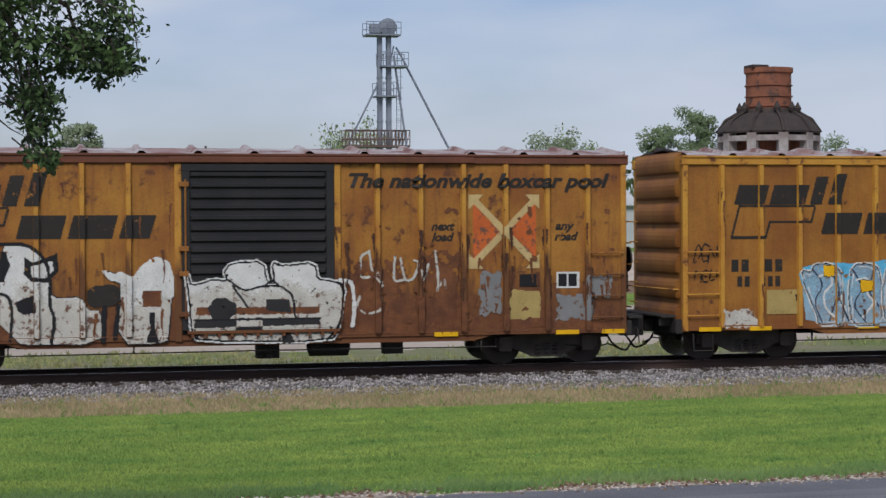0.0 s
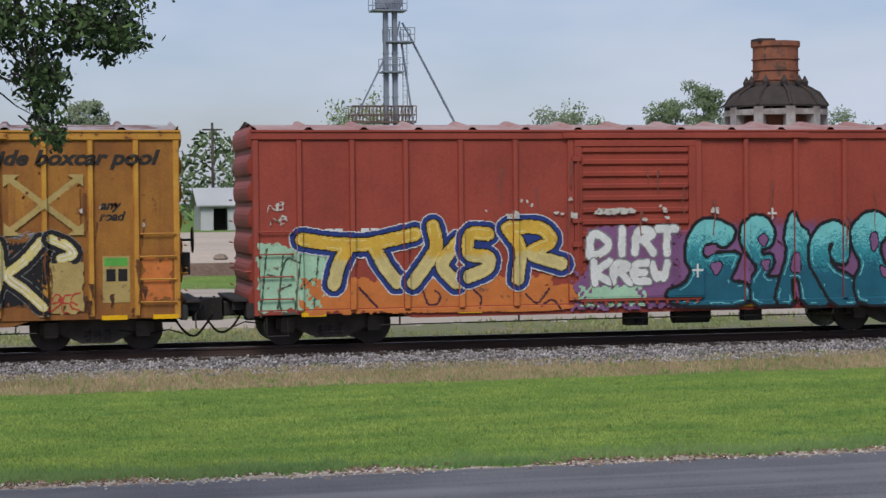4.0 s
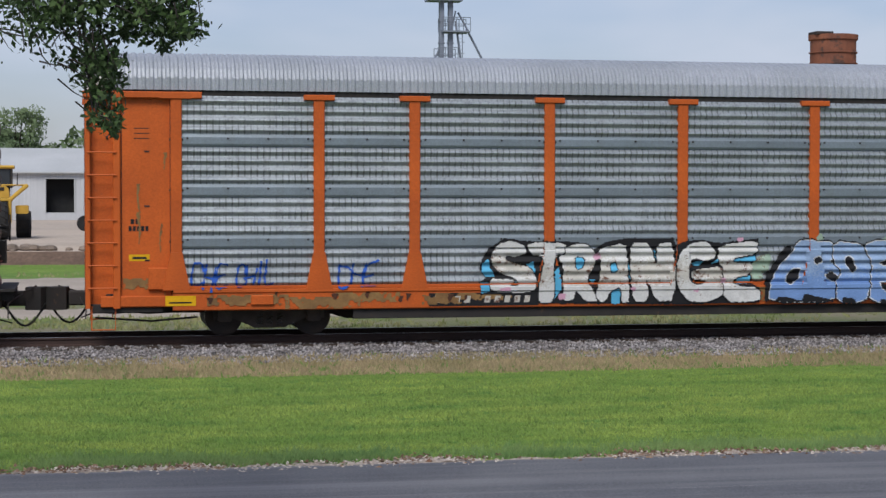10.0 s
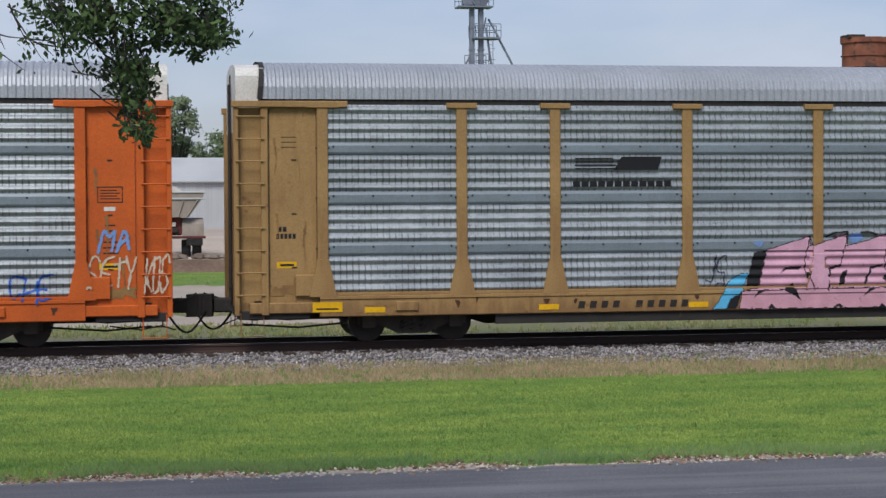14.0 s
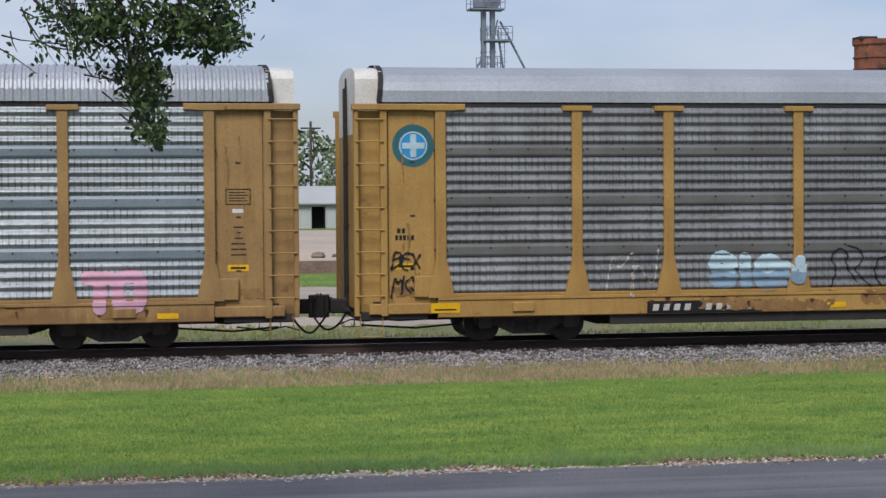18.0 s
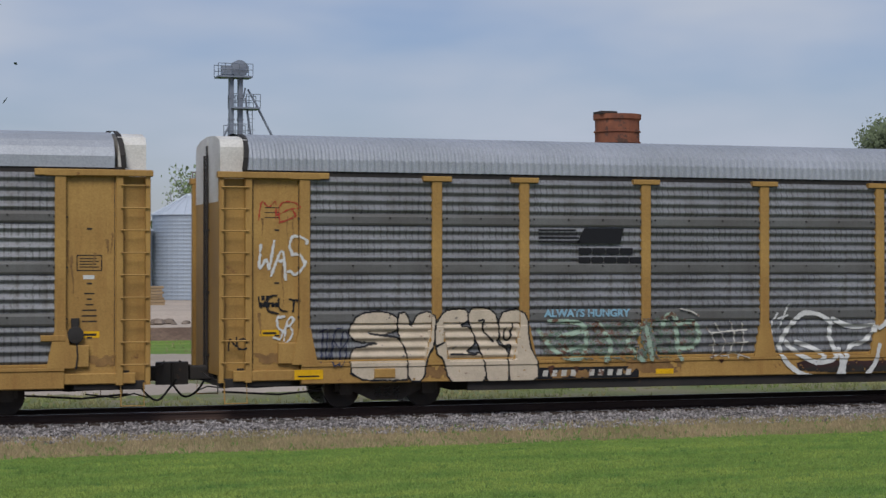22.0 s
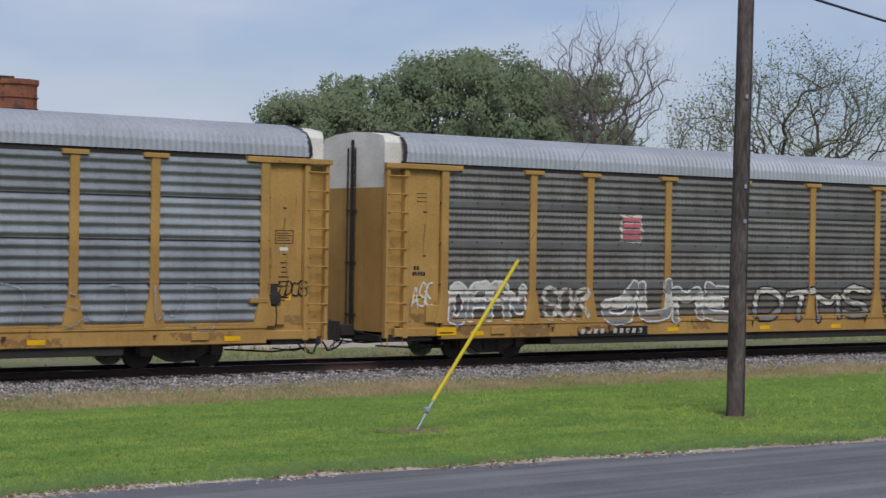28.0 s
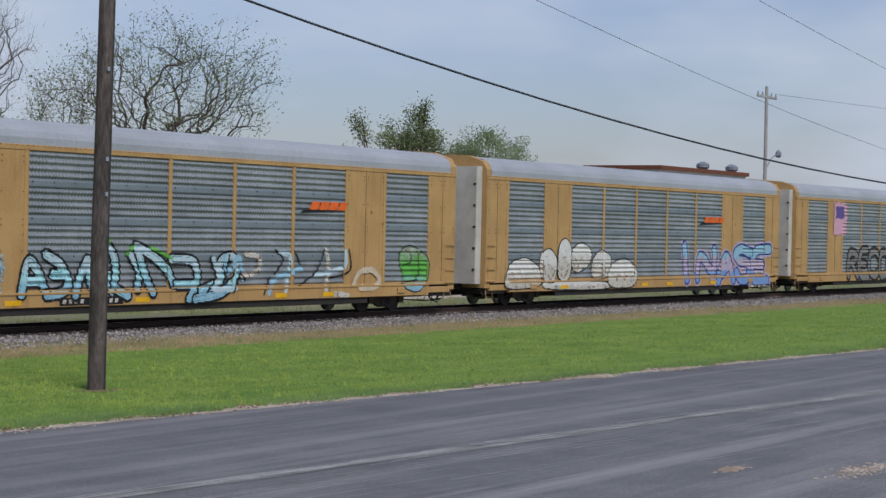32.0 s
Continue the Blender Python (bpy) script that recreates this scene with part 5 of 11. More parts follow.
def post_mesh(material):
    key = ("post", material.name)
    if key not in CACHE:
        s = Shape().bar(-0.11, 0.11, SIDE - 0.07, SIDE + 0.04, 1.70, 4.76, 0.012, "z")
        s.prism([(-0.27, 0.97), (0.27, 0.97), (0.115, 1.72), (-0.115, 1.72)], "y", SIDE - 0.085, SIDE + 0.03)
        s.bar(-0.31, 0.31, SIDE - 0.10, SIDE + 0.03, 4.75, 4.86, 0.012, "x")
        for z in (1.93, 2.95, 3.95):
            s.box(-0.14, 0.14, SIDE - 0.05, SIDE, z - 0.02, z + 0.02, 1)
        CACHE[key] = s.mesh("post", material, DARK_STEEL)
    return CACHE[key]


def rack_ends(car, half, body, gap):
    for turn in (Matrix(), TURN):
        s = Shape()
        s.bar(-half, -half + 0.10, SIDE - 0.05, SIDE + 0.10, 0.62, 4.76, 0.012, "z").bar(-half + 0.54, -half + 0.68, SIDE - 0.05, SIDE + 0.12, 0.62, 4.76, 0.012, "z")
        s.box(-half + 0.08, -half + 0.56, SIDE + 0.125, SIDE + 0.15, 0.62, 4.76)
        part("ladder_bay", s.mesh("ladder_bay", body), car, m=turn)
        mir = Matrix.Diagonal((-1, 1, 1, 1))
        for i in range(9):
            z = 1.02 + i * 0.445
            r = Shape().tube([(-half + 0.04, SIDE - 0.075, z), (-half + 0.60, SIDE - 0.075, z)], 0.017, 6)
            me = r.mesh("ladder_rung", body)
            part("ladder_rung", me, car, m=turn)
            part("ladder_rung", me, car, m=turn @ pose(2 * half - 0.64, 0, 0))
        s = Shape().bar(half - 0.10, half, SIDE - 0.05, SIDE + 0.10, 0.62, 4.76, 0.012, "z").bar(half - 0.68, half - 0.54, SIDE - 0.05, SIDE + 0.12, 0.62, 4.76, 0.012, "z")
        s.box(half - 0.56, half - 0.08, SIDE + 0.125, SIDE + 0.15, 0.62, 4.76)
        part("ladder_bay", s.mesh("ladder_bay", body), car, m=turn)
        for sgn in (-1, 1):
            s = Shape().box(min(sgn * (half - 0.67), sgn * (half - 1.68)), max(sgn * (half - 0.67), sgn * (half - 1.68)), SIDE + 0.03, SIDE + 0.07, 0.80, 4.76)
            for z in (1.55, 2.62, 3.7):
                s.box(sgn * (half - 1.2) - 0.05, sgn * (half - 1.2) + 0.05, SIDE + 0.02, SIDE + 0.04, z, z + 0.03, 1)
            e0, e1 = sorted((sgn * (half - 0.70), sgn * (half - 1.66)))
            for q0, q1 in ((e0, e0 + 0.012), (e1 - 0.012, e1)):
                s.box(q0, q1, SIDE + 0.024, SIDE + 0.04, 1.0, 4.74, 1)
            part("end_panel", s.mesh("end_panel", body, DARK_STEEL), car, m=turn)
            part("step_box", Shape().bar(e0 + 0.52 if sgn < 0 else e0 + 0.02, e1 - 0.02 if sgn < 0 else e0 + 0.44, SIDE - 0.06, SIDE + 0.03, 0.98, 1.42, 0.02, "x").mesh("step_box", body), car, m=turn)
            a, b = sorted((sgn * (half + 0.04), sgn * (half - 2.27)))
            part("top_beam", Shape().bar(a, b, SIDE - 0.10, SIDE + 0.05, 4.76, 4.89, 0.015, "x").mesh("top_beam", body), car, m=turn)
        # radial end doors: painted below, white above
        for yy in (-1, 1):
            y0, y1 = sorted((yy * 0.02, yy * 1.36))
            lo = Shape().bar(-half + 0.06, -half + 0.16, y0, y1, 0.75, 4.30, 0.02, "z")
            lo.tube([(-half + 0.02, yy * 0.16, 0.8), (-half + 0.02, yy * 0.16, 5.3)], 0.025, 6, 1)
            for z in (1.1, 2.4, 3.7):
                lo.box(-half + 0.0, -half + 0.07, yy * 0.16 - 0.05, yy * 0.16 + 0.05, z, z + 0.06, 1)
            part("end_door", lo.mesh("end_door", body, DARK_STEEL), car, m=turn)
            o = [(yy * 0.02, 4.30), (yy * 1.38, 4.30), (yy * 1.38, 5.40), (yy * 1.30, 5.56), (yy * 0.8, 5.66), (yy * 0.02, 5.70)]
            part("door_top", Shape().prism(o, "x", -half + 0.06, -half + 0.62).mesh("door_top", WHITE_DOOR), car, "white curved upper end door", turn)
        if body is MUSTARD:
            part("brake_shelf", Shape().bar(half - 2.15, half - 1.68, SIDE - 0.10, SIDE + 0.03, 1.50, 1.62, 0.015, "x").mesh("brake_shelf", body), car, m=turn)
            s = Shape().lathe([(0.05, SIDE - 0.10), (0.16, SIDE - 0.09), (0.17, SIDE - 0.06), (0.05, SIDE - 0.05)], 14, at=(half - 1.48, 0, 1.62), axis="y").bar(half - 1.56, half - 1.40, SIDE - 0.05, SIDE + 0.03, 1.45, 1.95, 0.02, "z")
            s.tube([(half - 1.46, SIDE - 0.06, 1.5), (half - 1.44, SIDE - 0.09, 1.2), (half - 1.47, SIDE - 0.09, 0.95)], 0.016, 5)
            part("hand_brake", s.mesh("hand_brake", DARK_STEEL), car, "dark hand brake with chain", turn)
        s = Shape().box(-half + 0.03, -half + 0.05, -0.06, 0.06, 0.75, 5.5)
        part("door_seam", s.mesh("door_seam", DARK_STEEL), car, m=turn)
    ends(car, half, gap)


def flatcar(car, half, body, wheel_x=10.05):
    both_sides("side_sill", Shape().bar(-half + 1.7, half - 1.7, SIDE - 0.06, SIDE + 0.10, 0.56, 0.93, 0.02, "x").mesh("side_sill", body), car)
    for x0, x1 in ((-half + 0.3, -half + 1.7), (half - 1.7, half - 0.3)):
        both_sides("end_sill_plate", Shape().bar(x0, x1, SIDE - 0.03, SIDE + 0.10, 0.64, 0.86, 0.02, "x").mesh("end_sill_plate", body), car)
    both_sides("sill_flange", Shape().bar(-half + 1.7, half - 1.7, SIDE - 0.085, SIDE - 0.03, 0.91, 0.985, 0.012, "x").mesh("sill_flange", body), car)
    me = Shape().bar(-0.22, 0.22, SIDE - 0.11, SIDE - 0.05, 0.66, 0.86, 0.02, "x").mesh("jacking_pad", body)
    for x in (-wheel_x - 0.2, wheel_x + 0.2):
        both_sides("jacking_pad", me, car, m=pose(x, 0, 0))
    s = Shape().prism([(-half + 0.4, 0.45), (-8.9, 0.45), (-8.4, 0.30), (8.4, 0.30), (8.9, 0.45), (half - 0.4, 0.45), (half - 0.4, 0.80), (-half + 0.4, 0.80)], "y", -0.45, 0.45)
    s.box(-half + 0.4, half - 0.4, SIDE + 0.1, -SIDE - 0.1, 0.80, 0.90)
    part("center_sill", s.mesh("center_sill", DARK_STEEL), car, "black steel center sill")
    s = Shape().bar(-8.4, 8.4, SIDE + 0.02, SIDE + 0.08, 0.36, 0.57, 0.01, "x")
    both_sides("lower_flange", s.mesh("lower_flange", DARK_STEEL), car)
    s = Shape().bar(-half + 0.1, -half + 1.5, SIDE + 0.05, -SIDE - 0.05, 0.52, 0.70, 0.02, "x")
    part("end_sill", s.mesh("end_sill", DARK_STEEL), car)
    part("end_sill", s.mesh("end_sill", DARK_STEEL), car, m=TURN)
    step = Shape().tube([(-half + 0.12, SIDE + 0.05, 0.66), (-half + 0.12, SIDE - 0.02, 0.20), (-half + 0.58, SIDE - 0.02, 0.20), (-half + 0.58, SIDE + 0.05, 0.66)], 0.018, 5).mesh("stirrup_step", body)
    lever = Shape().tube([(-half - 0.1, -0.3, 0.78), (-half - 0.06, -0.9, 0.70), (-half + 0.02, -1.35, 0.66), (-half + 0.0, -1.48, 0.42)], 0.014, 5).mesh("uncoupling_lever", DARK_STEEL)
    pipe = Shape().tube([(-half + 0.2, -0.9, 0.40), (-half + 1.3, -1.2, 0.34), (-half + 2.2, -1.3, 0.42)], 0.022, 5).mesh("air_pipe", DARK_STEEL)
    for turn in (Matrix(), TURN):
        part("stirrup_step", step, car, m=turn)
        part("stirrup_step", step, car, m=turn @ pose(2 * half - 0.70, 0, 0))
        part("uncoupling_lever", lever, car, m=turn)
        part("air_pipe", pipe, car, m=turn)
        part("air_pipe", pipe, car, m=turn @ pose(2 * half - 2.6, 0, 0))
    for x in (-wheel_x, wheel_x):
        add_truck(car, x, 0.385)


def auto_rack(label, left, body, screen, band, ribbed=True, plain=False, gap=1.35):
    length = 27.42
    half = length / 2
    car = thing("auto_rack_car", label, "auto rack car", "cars of the freight train")
    CARS.append((car, left + half))
    flatcar(car, half, body)
    for x in POSTS:
        both_sides("post", post_mesh(body), car, m=pose(x, 0, 0))
    for a, b in zip(POSTS[:-1], POSTS[1:]):
        wd, mid = b - a - 0.20, (a + b) / 2
        if plain:
            levels = PLAIN
            for z0, z1 in zip(levels[:-1], levels[1:]):
                both_sides("screen_panel", screen_mesh(wd, z0, z1 - 0.025, screen, 4), car, m=pose(mid, 0, 0))
                key = ("seam", round(wd, 2), z0)
                if key not in CACHE:
                    CACHE[key] = Shape().box(-wd / 2, wd / 2, SIDE + 0.0, SIDE + 0.03, z1 - 0.025, z1).mesh("screen_joint", DARK_STEEL)
                both_sides("screen_joint", CACHE[key], car, m=pose(mid, 0, 0))
        else:
            for z0, z1 in ZONES:
                both_sides("screen_panel", screen_mesh(wd, z0, z1, screen), car, m=pose(mid, 0, 0))
            for z0, z1 in BANDS:
                both_sides("screen_band", band_mesh(wd, z0, z1, band), car, m=pose(mid, 0, 0))
        key = ("lip", round(wd, 2), body.name)
        if key not in CACHE:
            CACHE[key] = Shape().bar(-wd / 2, wd / 2, SIDE - 0.03, SIDE + 0.03, 0.98, 1.05, 0.01, "x").mesh("screen_lip", body)
        both_sides("screen_lip", CACHE[key], car, m=pose(mid, 0, 0))
    s = Shape().box(-half + 0.5, half - 0.5, SIDE + 0.03, SIDE + 0.10, 4.80, 4.95)
    both_sides("roof_rail", s.mesh("roof_rail", DARK_STEEL), car)
    part("roof", rack_roof(half, ribbed, RACK_ROOF), car, "ribbed grey steel roof" if ribbed else "smooth grey steel roof")
    seal = [(SIDE + p, q) for p, q in ((-0.02, 4.93), (-0.03, 5.18), (0.04, 5.37), (0.17, 5.515), (0.42, 5.635), (0.85, 5.725), (1.55, 5.775))]
    seal += [(-p, q) for p, q in reversed(seal[:-1])]
    rows = [[(-half + e + 0.10 * (q - 4.93), p, q) for p, q in seal] for e in (0.47, 0.58)]
    me = Shape().sheet(rows).mesh("roof_edge", DARK_STEEL)
    for turn in (Matrix(), TURN):
        part("roof_edge", me, car, "dark rolled roof edge", turn)
    rack_ends(car, half, body, gap)

    def depth(x, z):
        if z < 0.99:
            return 0.087 if z > 0.9 else 0.062
        for p in POSTS:
            if abs(x - p) < 0.12 or (z < 1.72 and abs(x - p) < 0.27 - (z - 0.97) * 0.206):
                return 0.088 if z < 1.72 else 0.072
        if abs(x) > 11.94:
            return 0.052 if abs(x) > half - 0.68 else -0.028
        for z0, z1 in () if plain else BANDS:
            if z0 <= z <= z1:
                return 0.037
        for z0, z1 in zip(PLAIN[:-1], PLAIN[1:]) if plain else ZONES:
            if z0 < z < z1:
                return -0.018 + ridge(z, z0, z1 - (0.025 if plain else 0), 4)
        return 0.0 if z > 1.05 else 0.032

    cuts = [p + o for p in POSTS for o in (-0.27, -0.19, -0.12, 0.12, 0.19, 0.27)] + [-half + 0.68, half - 0.68]
    return car, half, depth, cuts


SOLID = ((0.0, 1.50), (4.32, 6.35), (20.75, 22.95), (25.70, 27.40))
OPEN = ((1.50, 4.32), (6.35, 9.15), (9.15, 12.05), (12.05, 14.98), (14.98, 17.90), (17.90, 20.75), (22.95, 25.70))


def flush_rack(label, left, body, screen, band, gap=2.0):
    """The newer kind, with flush side plates between the screens."""
    length = 27.40
    half = length / 2
    car = thing("auto_rack_car", label, "auto rack car", "cars of the freight train")
    CARS.append((car, left + half))
    flatcar(car, half, body)
    for a, b in SOLID:
        s = Shape().box(a - half, b - half, SIDE - 0.02, SIDE + 0.05, 0.95, 4.95)
        for x in (a + 0.12, (a + b) / 2 - 0.12, (a + b) / 2 + 0.12, b - 0.12):
            for z in (1.5, 2.1, 2.8, 2.95, 3.7, 4.5, 4.65):
                s.box(x - half - 0.015, x - half + 0.015, SIDE - 0.035, SIDE - 0.02, z - 0.015, z + 0.015, 1)
        s.box((a + b) / 2 - half - 0.008, (a + b) / 2 - half + 0.008, SIDE - 0.026, SIDE - 0.018, 1.0, 4.9, 1)
        both_sides("side_plate", s.mesh("side_plate", body, DARK_STEEL), car)
    for a, b in OPEN:
        wd, mid = b - a - 0.16, (a + b) / 2 - half
        for z0, z1 in ZONES:
            both_sides("screen_panel", screen_mesh(wd, z0, z1, screen), car, m=pose(mid, 0, 0))
        for z0, z1 in BANDS:
            both_sides("screen_band", band_mesh(wd, z0, z1, band), car, m=pose(mid, 0, 0))
    for x in sorted({q for ab in OPEN for q in ab}):
        both_sides("post", Shape().bar(x - half - 0.08, x - half + 0.08, SIDE - 0.04, SIDE + 0.04, 0.97, 4.85, 0.01, "z").mesh("post", body), car)
    s = Shape().bar(-half, half, SIDE - 0.04, SIDE + 0.05, 4.82, 4.97, 0.012, "x").bar(-half, half, SIDE - 0.03, SIDE + 0.05, 0.93, 1.04, 0.012, "x")
    for i in range(140):
        x = -half + 0.1 + i * (length - 0.2) / 139
        s.box(x - 0.012, x + 0.012, SIDE - 0.052, SIDE - 0.038, 4.93, 4.955, 1)
    both_sides("top_chord", s.mesh("top_chord", body, DARK_STEEL), car)
    part("roof", rack_roof(half, False, RACK_ROOF, 0.30), car, "smooth grey steel roof")
    for turn in (Matrix(), TURN):
        o = [(SIDE, 0.75), (-SIDE, 0.75), (-SIDE, 5.2), (-SIDE - 0.18, 5.5), (-SIDE - 0.85, 5.72), (0, 5.77), (SIDE + 0.85, 5.72), (SIDE + 0.18, 5.5), (SIDE, 5.2)]
        part("end_hood", Shape().prism(o, "x", -half - 0.02, -half + 0.32).mesh("end_hood", body), car, m=turn)
        s = Shape()
        for y in (-0.75, 0.75):
            s.bar(-half - 0.35, -half, y - 0.62, y + 0.62, 0.9, 5.3, 0.05, "z")
            for z in (1.4, 2.2, 3.0, 3.8, 4.6):
                s.box(-half - 0.37, -half - 0.34, y - 0.55, y - 0.45, z, z + 0.08, 1)
        part("end_door", s.mesh("end_door", surface("pale_end_door", (0.52, 0.50, 0.46), (0.40, 0.38, 0.35), 1.0, 0.6, spots=((0.2, 0.13, 0.09), 0.34, 3.0)), DARK_STEEL), car, "pale stained folding end door", turn)
        for z in (1.0, 1.45, 1.9, 2.35):
            r = Shape().tube([(-half + 0.05, SIDE - 0.07, z), (-half + 0.62, SIDE - 0.07, z)], 0.017, 6)
            me = r.mesh("ladder_rung", body)
            part("ladder_rung", me, car, m=turn)
            part("ladder_rung", me, car, m=turn @ pose(2 * half - 0.67, 0, 0))
    ends(car, half, gap)

    def depth(x, z):
        if z < 0.99:
            return 0.062
        u = x + half
        for a, b in SOLID:
            if a - 0.08 <= u <= b + 0.08:
                return 0.043
        for ab in OPEN:
            if min(abs(u - ab[0]), abs(u - ab[1])) < 0.085:
                return 0.043
        for z0, z1 in BANDS:
            if z0 <= z <= z1:
                return 0.037
        for z0, z1 in ZONES:
            if z0 < z < z1:
                return -0.018 + ridge(z, z0, z1, 4)
        return 0.03

    cuts = [q - half + o for ab in OPEN for q in ab for o in (-0.085, 0.085)]
    return car, half, depth, cuts


def swoosh(car, x, z, wd, h, y):
    """A railway's emblem as plain slanted blocks over a dark wedge."""
    k = wd / 4.6
    bars("emblem_block", car, x + 0.2 * wd, z + 0.3 * h, 0.62 * h, (k * 0.85, k * 0.85, k * 0.85, k * 0.75), y, BRIGHT_ORANGE, "orange slanted emblem block", k * 0.1, h * 0.35)
    s = Shape().add([(x, y, z), (x + wd * 0.82, y, z + 0.22 * h), (x + wd, y, z + 0.3 * h), (x + 0.08 * wd, y, z + 0.26 * h)], [(0, 1, 2, 3)])
    part("emblem", s.mesh("emblem", BLACK), car, "black wedge under the emblem")


def stripes_emblem(car, x, z, wd, h, y, low=True):
    s = Shape()
    for i in range(4):
        s.box(x, x + wd * (0.42 - 0.015 * i), y - 0.002, y, z + h * (0.58 + 0.11 * i), z + h * (0.63 + 0.11 * i))
    s.prism([(x + wd * 0.38, z + h * 0.55), (x + wd * 0.82, z + h * 0.55), (x + wd * 0.86, z + h), (x + wd * 0.46, z + h)], "y", y - 0.002, y)
    part("emblem", s.mesh("emblem", BLACK), car, "black striped emblem block")
    if low:
        bars("emblem_block", car, x + wd * 0.40, z + h * 0.26, h * 0.17, (wd * 0.13,) * 4, y, BLACK, "", wd * 0.01)
        bars("emblem_block", car, x + wd * 0.40, z, h * 0.17, (wd * 0.12,) * 5, y, BLACK, "", wd * 0.01)
    else:
        bars("emblem_block", car, x - wd * 0.02, z, h * 0.2, (wd * 0.07,) * 12, y, BLACK, "", wd * 0.012)


def blocks(car, shapes, material, depth, cuts, label, name="marking", cell=0.02):
    """Slanted blocks (x, z, width, height, slant), painted on the side."""
    x0, x1 = min(s[0] + min(0, s[4]) for s in shapes) - 0.02, max(s[0] + s[2] + max(0, s[4]) for s in shapes) + 0.02
    z0, z1 = min(s[1] for s in shapes), max(s[1] + s[3] for s in shapes)
    px, pz = np.meshgrid(np.arange(x0, x1, cell), np.arange(z0, z1 + cell, cell))
    slot = np.full(px.shape, -1)
    for x, z, w, h, sl in shapes:
        u, v = px - x - sl * (pz - z) / h, pz - z
        slot[(u > 0) & (u < w) & (v >= 0) & (v < h)] = 0
    lay(name, label, car, depth, cuts, px, pz, slot, [material], cell)


def crossed_arrows(car, x, z, w, h, depth, cuts, ground, arrow):
    px, pz = np.meshgrid(np.arange(x, x + w, 0.018), np.arange(z, z + h, 0.018))
    u, v = (px - x) / w * 2 - 1, (pz - z) / h * 2 - 1
    slot = np.where((np.abs(u) < 0.90) & (np.abs(u) > np.abs(v)) & (fuzz(px, pz, 2, 9) < 0.8), 0, -1)
    a = np.minimum(np.abs(np.abs(u) - np.abs(v)), 9)
    slot[a < 0.125] = 1
    slot[(np.abs(u) + np.abs(v) > 1.60)] = 1
    lay("marking", "faded crossed arrows on an orange square", car, depth, cuts, px, pz, slot, [ground, arrow], 0.018)


YELLOW_RIBS = (0.88, 1.77, 2.66, 3.55, 4.43, 5.33, 10.33, 11.23, 12.13, 13.03, 13.92, 14.80)


def yellow_boxcar(left, label, dark_roof_edge):
    c = boxcar(label, left, 15.65, YELLOW_RIBS, (6.37, 9.43), YELLOW_OLD if dark_roof_edge else YELLOW_BAND, YELLOW_RIB_OLD if dark_roof_edge else YELLOW_RIB, ROOF_GALV, RUSTY_RAIL if dark_roof_edge else YELLOW_RIB, BLACK_DOOR, 14, YELLOW_OLD)
    car, half, dep, cuts, ribs = c
    g = GREYBLACK
    k = -half
    # maker's emblem as plain slanted blocks
    blocks(car, [(k + 1.16, 3.36, 0.70, 0.42, 0.12), (k + 1.97, 3.36, 0.82, 0.42, 0.12), (k + 2.90, 3.36, 0.28, 0.60, 0.17), (k + 3.32, 3.36, 0.28, 0.66, 0.19)], g, dep, cuts, "worn black slanted emblem blocks")
    blocks(car, [(k + 1.07, 2.63, 0.05, 0.73, 0.2), (k + 1.1, 2.63, 0.75, 0.05, 0), (k + 1.27, 3.30, 1.75, 0.05, 0), (k + 1.85, 2.63, 0.05, 0.34, 0.1), (k + 1.95, 2.96, 0.95, 0.05, 0), (k + 2.9, 2.96, 0.05, 0.34, 0.1)], g, dep, cuts, "thin black emblem outline")
    blocks(car, [(k + 3.16, 2.72, 0.86, 0.45, 0.12), (k + 4.15, 2.72, 0.86, 0.45, 0.12), (k + 5.14, 2.72, 0.60, 0.45, 0.14)], g, dep, cuts, "black slanted emblem blocks")
    lettering("slogan", car, "The nationwide boxcar pool", k + 9.74, 3.72, 0.40, 5.55, SIDE - 0.006, g, "worn black slogan lettering", 0.3, ribs, 0.08)
    lettering("slogan", car, "next", k + 11.45, 2.84, 0.24, 0.50, SIDE - 0.006, g, "", 0.3, ribs, 0.08)
    lettering("slogan", car, "load", k + 11.46, 2.62, 0.24, 0.48, SIDE - 0.006, g, "", 0.3, ribs, 0.08)
    lettering("slogan", car, "any", k + 14.10, 2.84, 0.24, 0.42, SIDE - 0.006, g, "", 0.3, ribs, 0.08)
    lettering("slogan", car, "road", k + 14.08, 2.62, 0.24, 0.52, SIDE - 0.006, g, "", 0.3, ribs, 0.08)
    bars("plate_bar", car, k + 1.10, 1.92, 0.26, (0.16, 0.16, -0.22, 0.18, 0.16), SIDE - 0.008, g, "worn black bar in place of a figure", 0.07)
    bars("plate_bar", car, k + 1.23, 1.60, 0.22, (0.11, 0.11, -0.13, 0.11, 0.11, 0.11), SIDE - 0.008, g, "", 0.06)
    reflectors(car, half, (0.35, 1.5, 4.0, 6.9, 8.6, 11.5, 14.1, 15.1), 0.66, 0.75, wd=0.5)
    return c


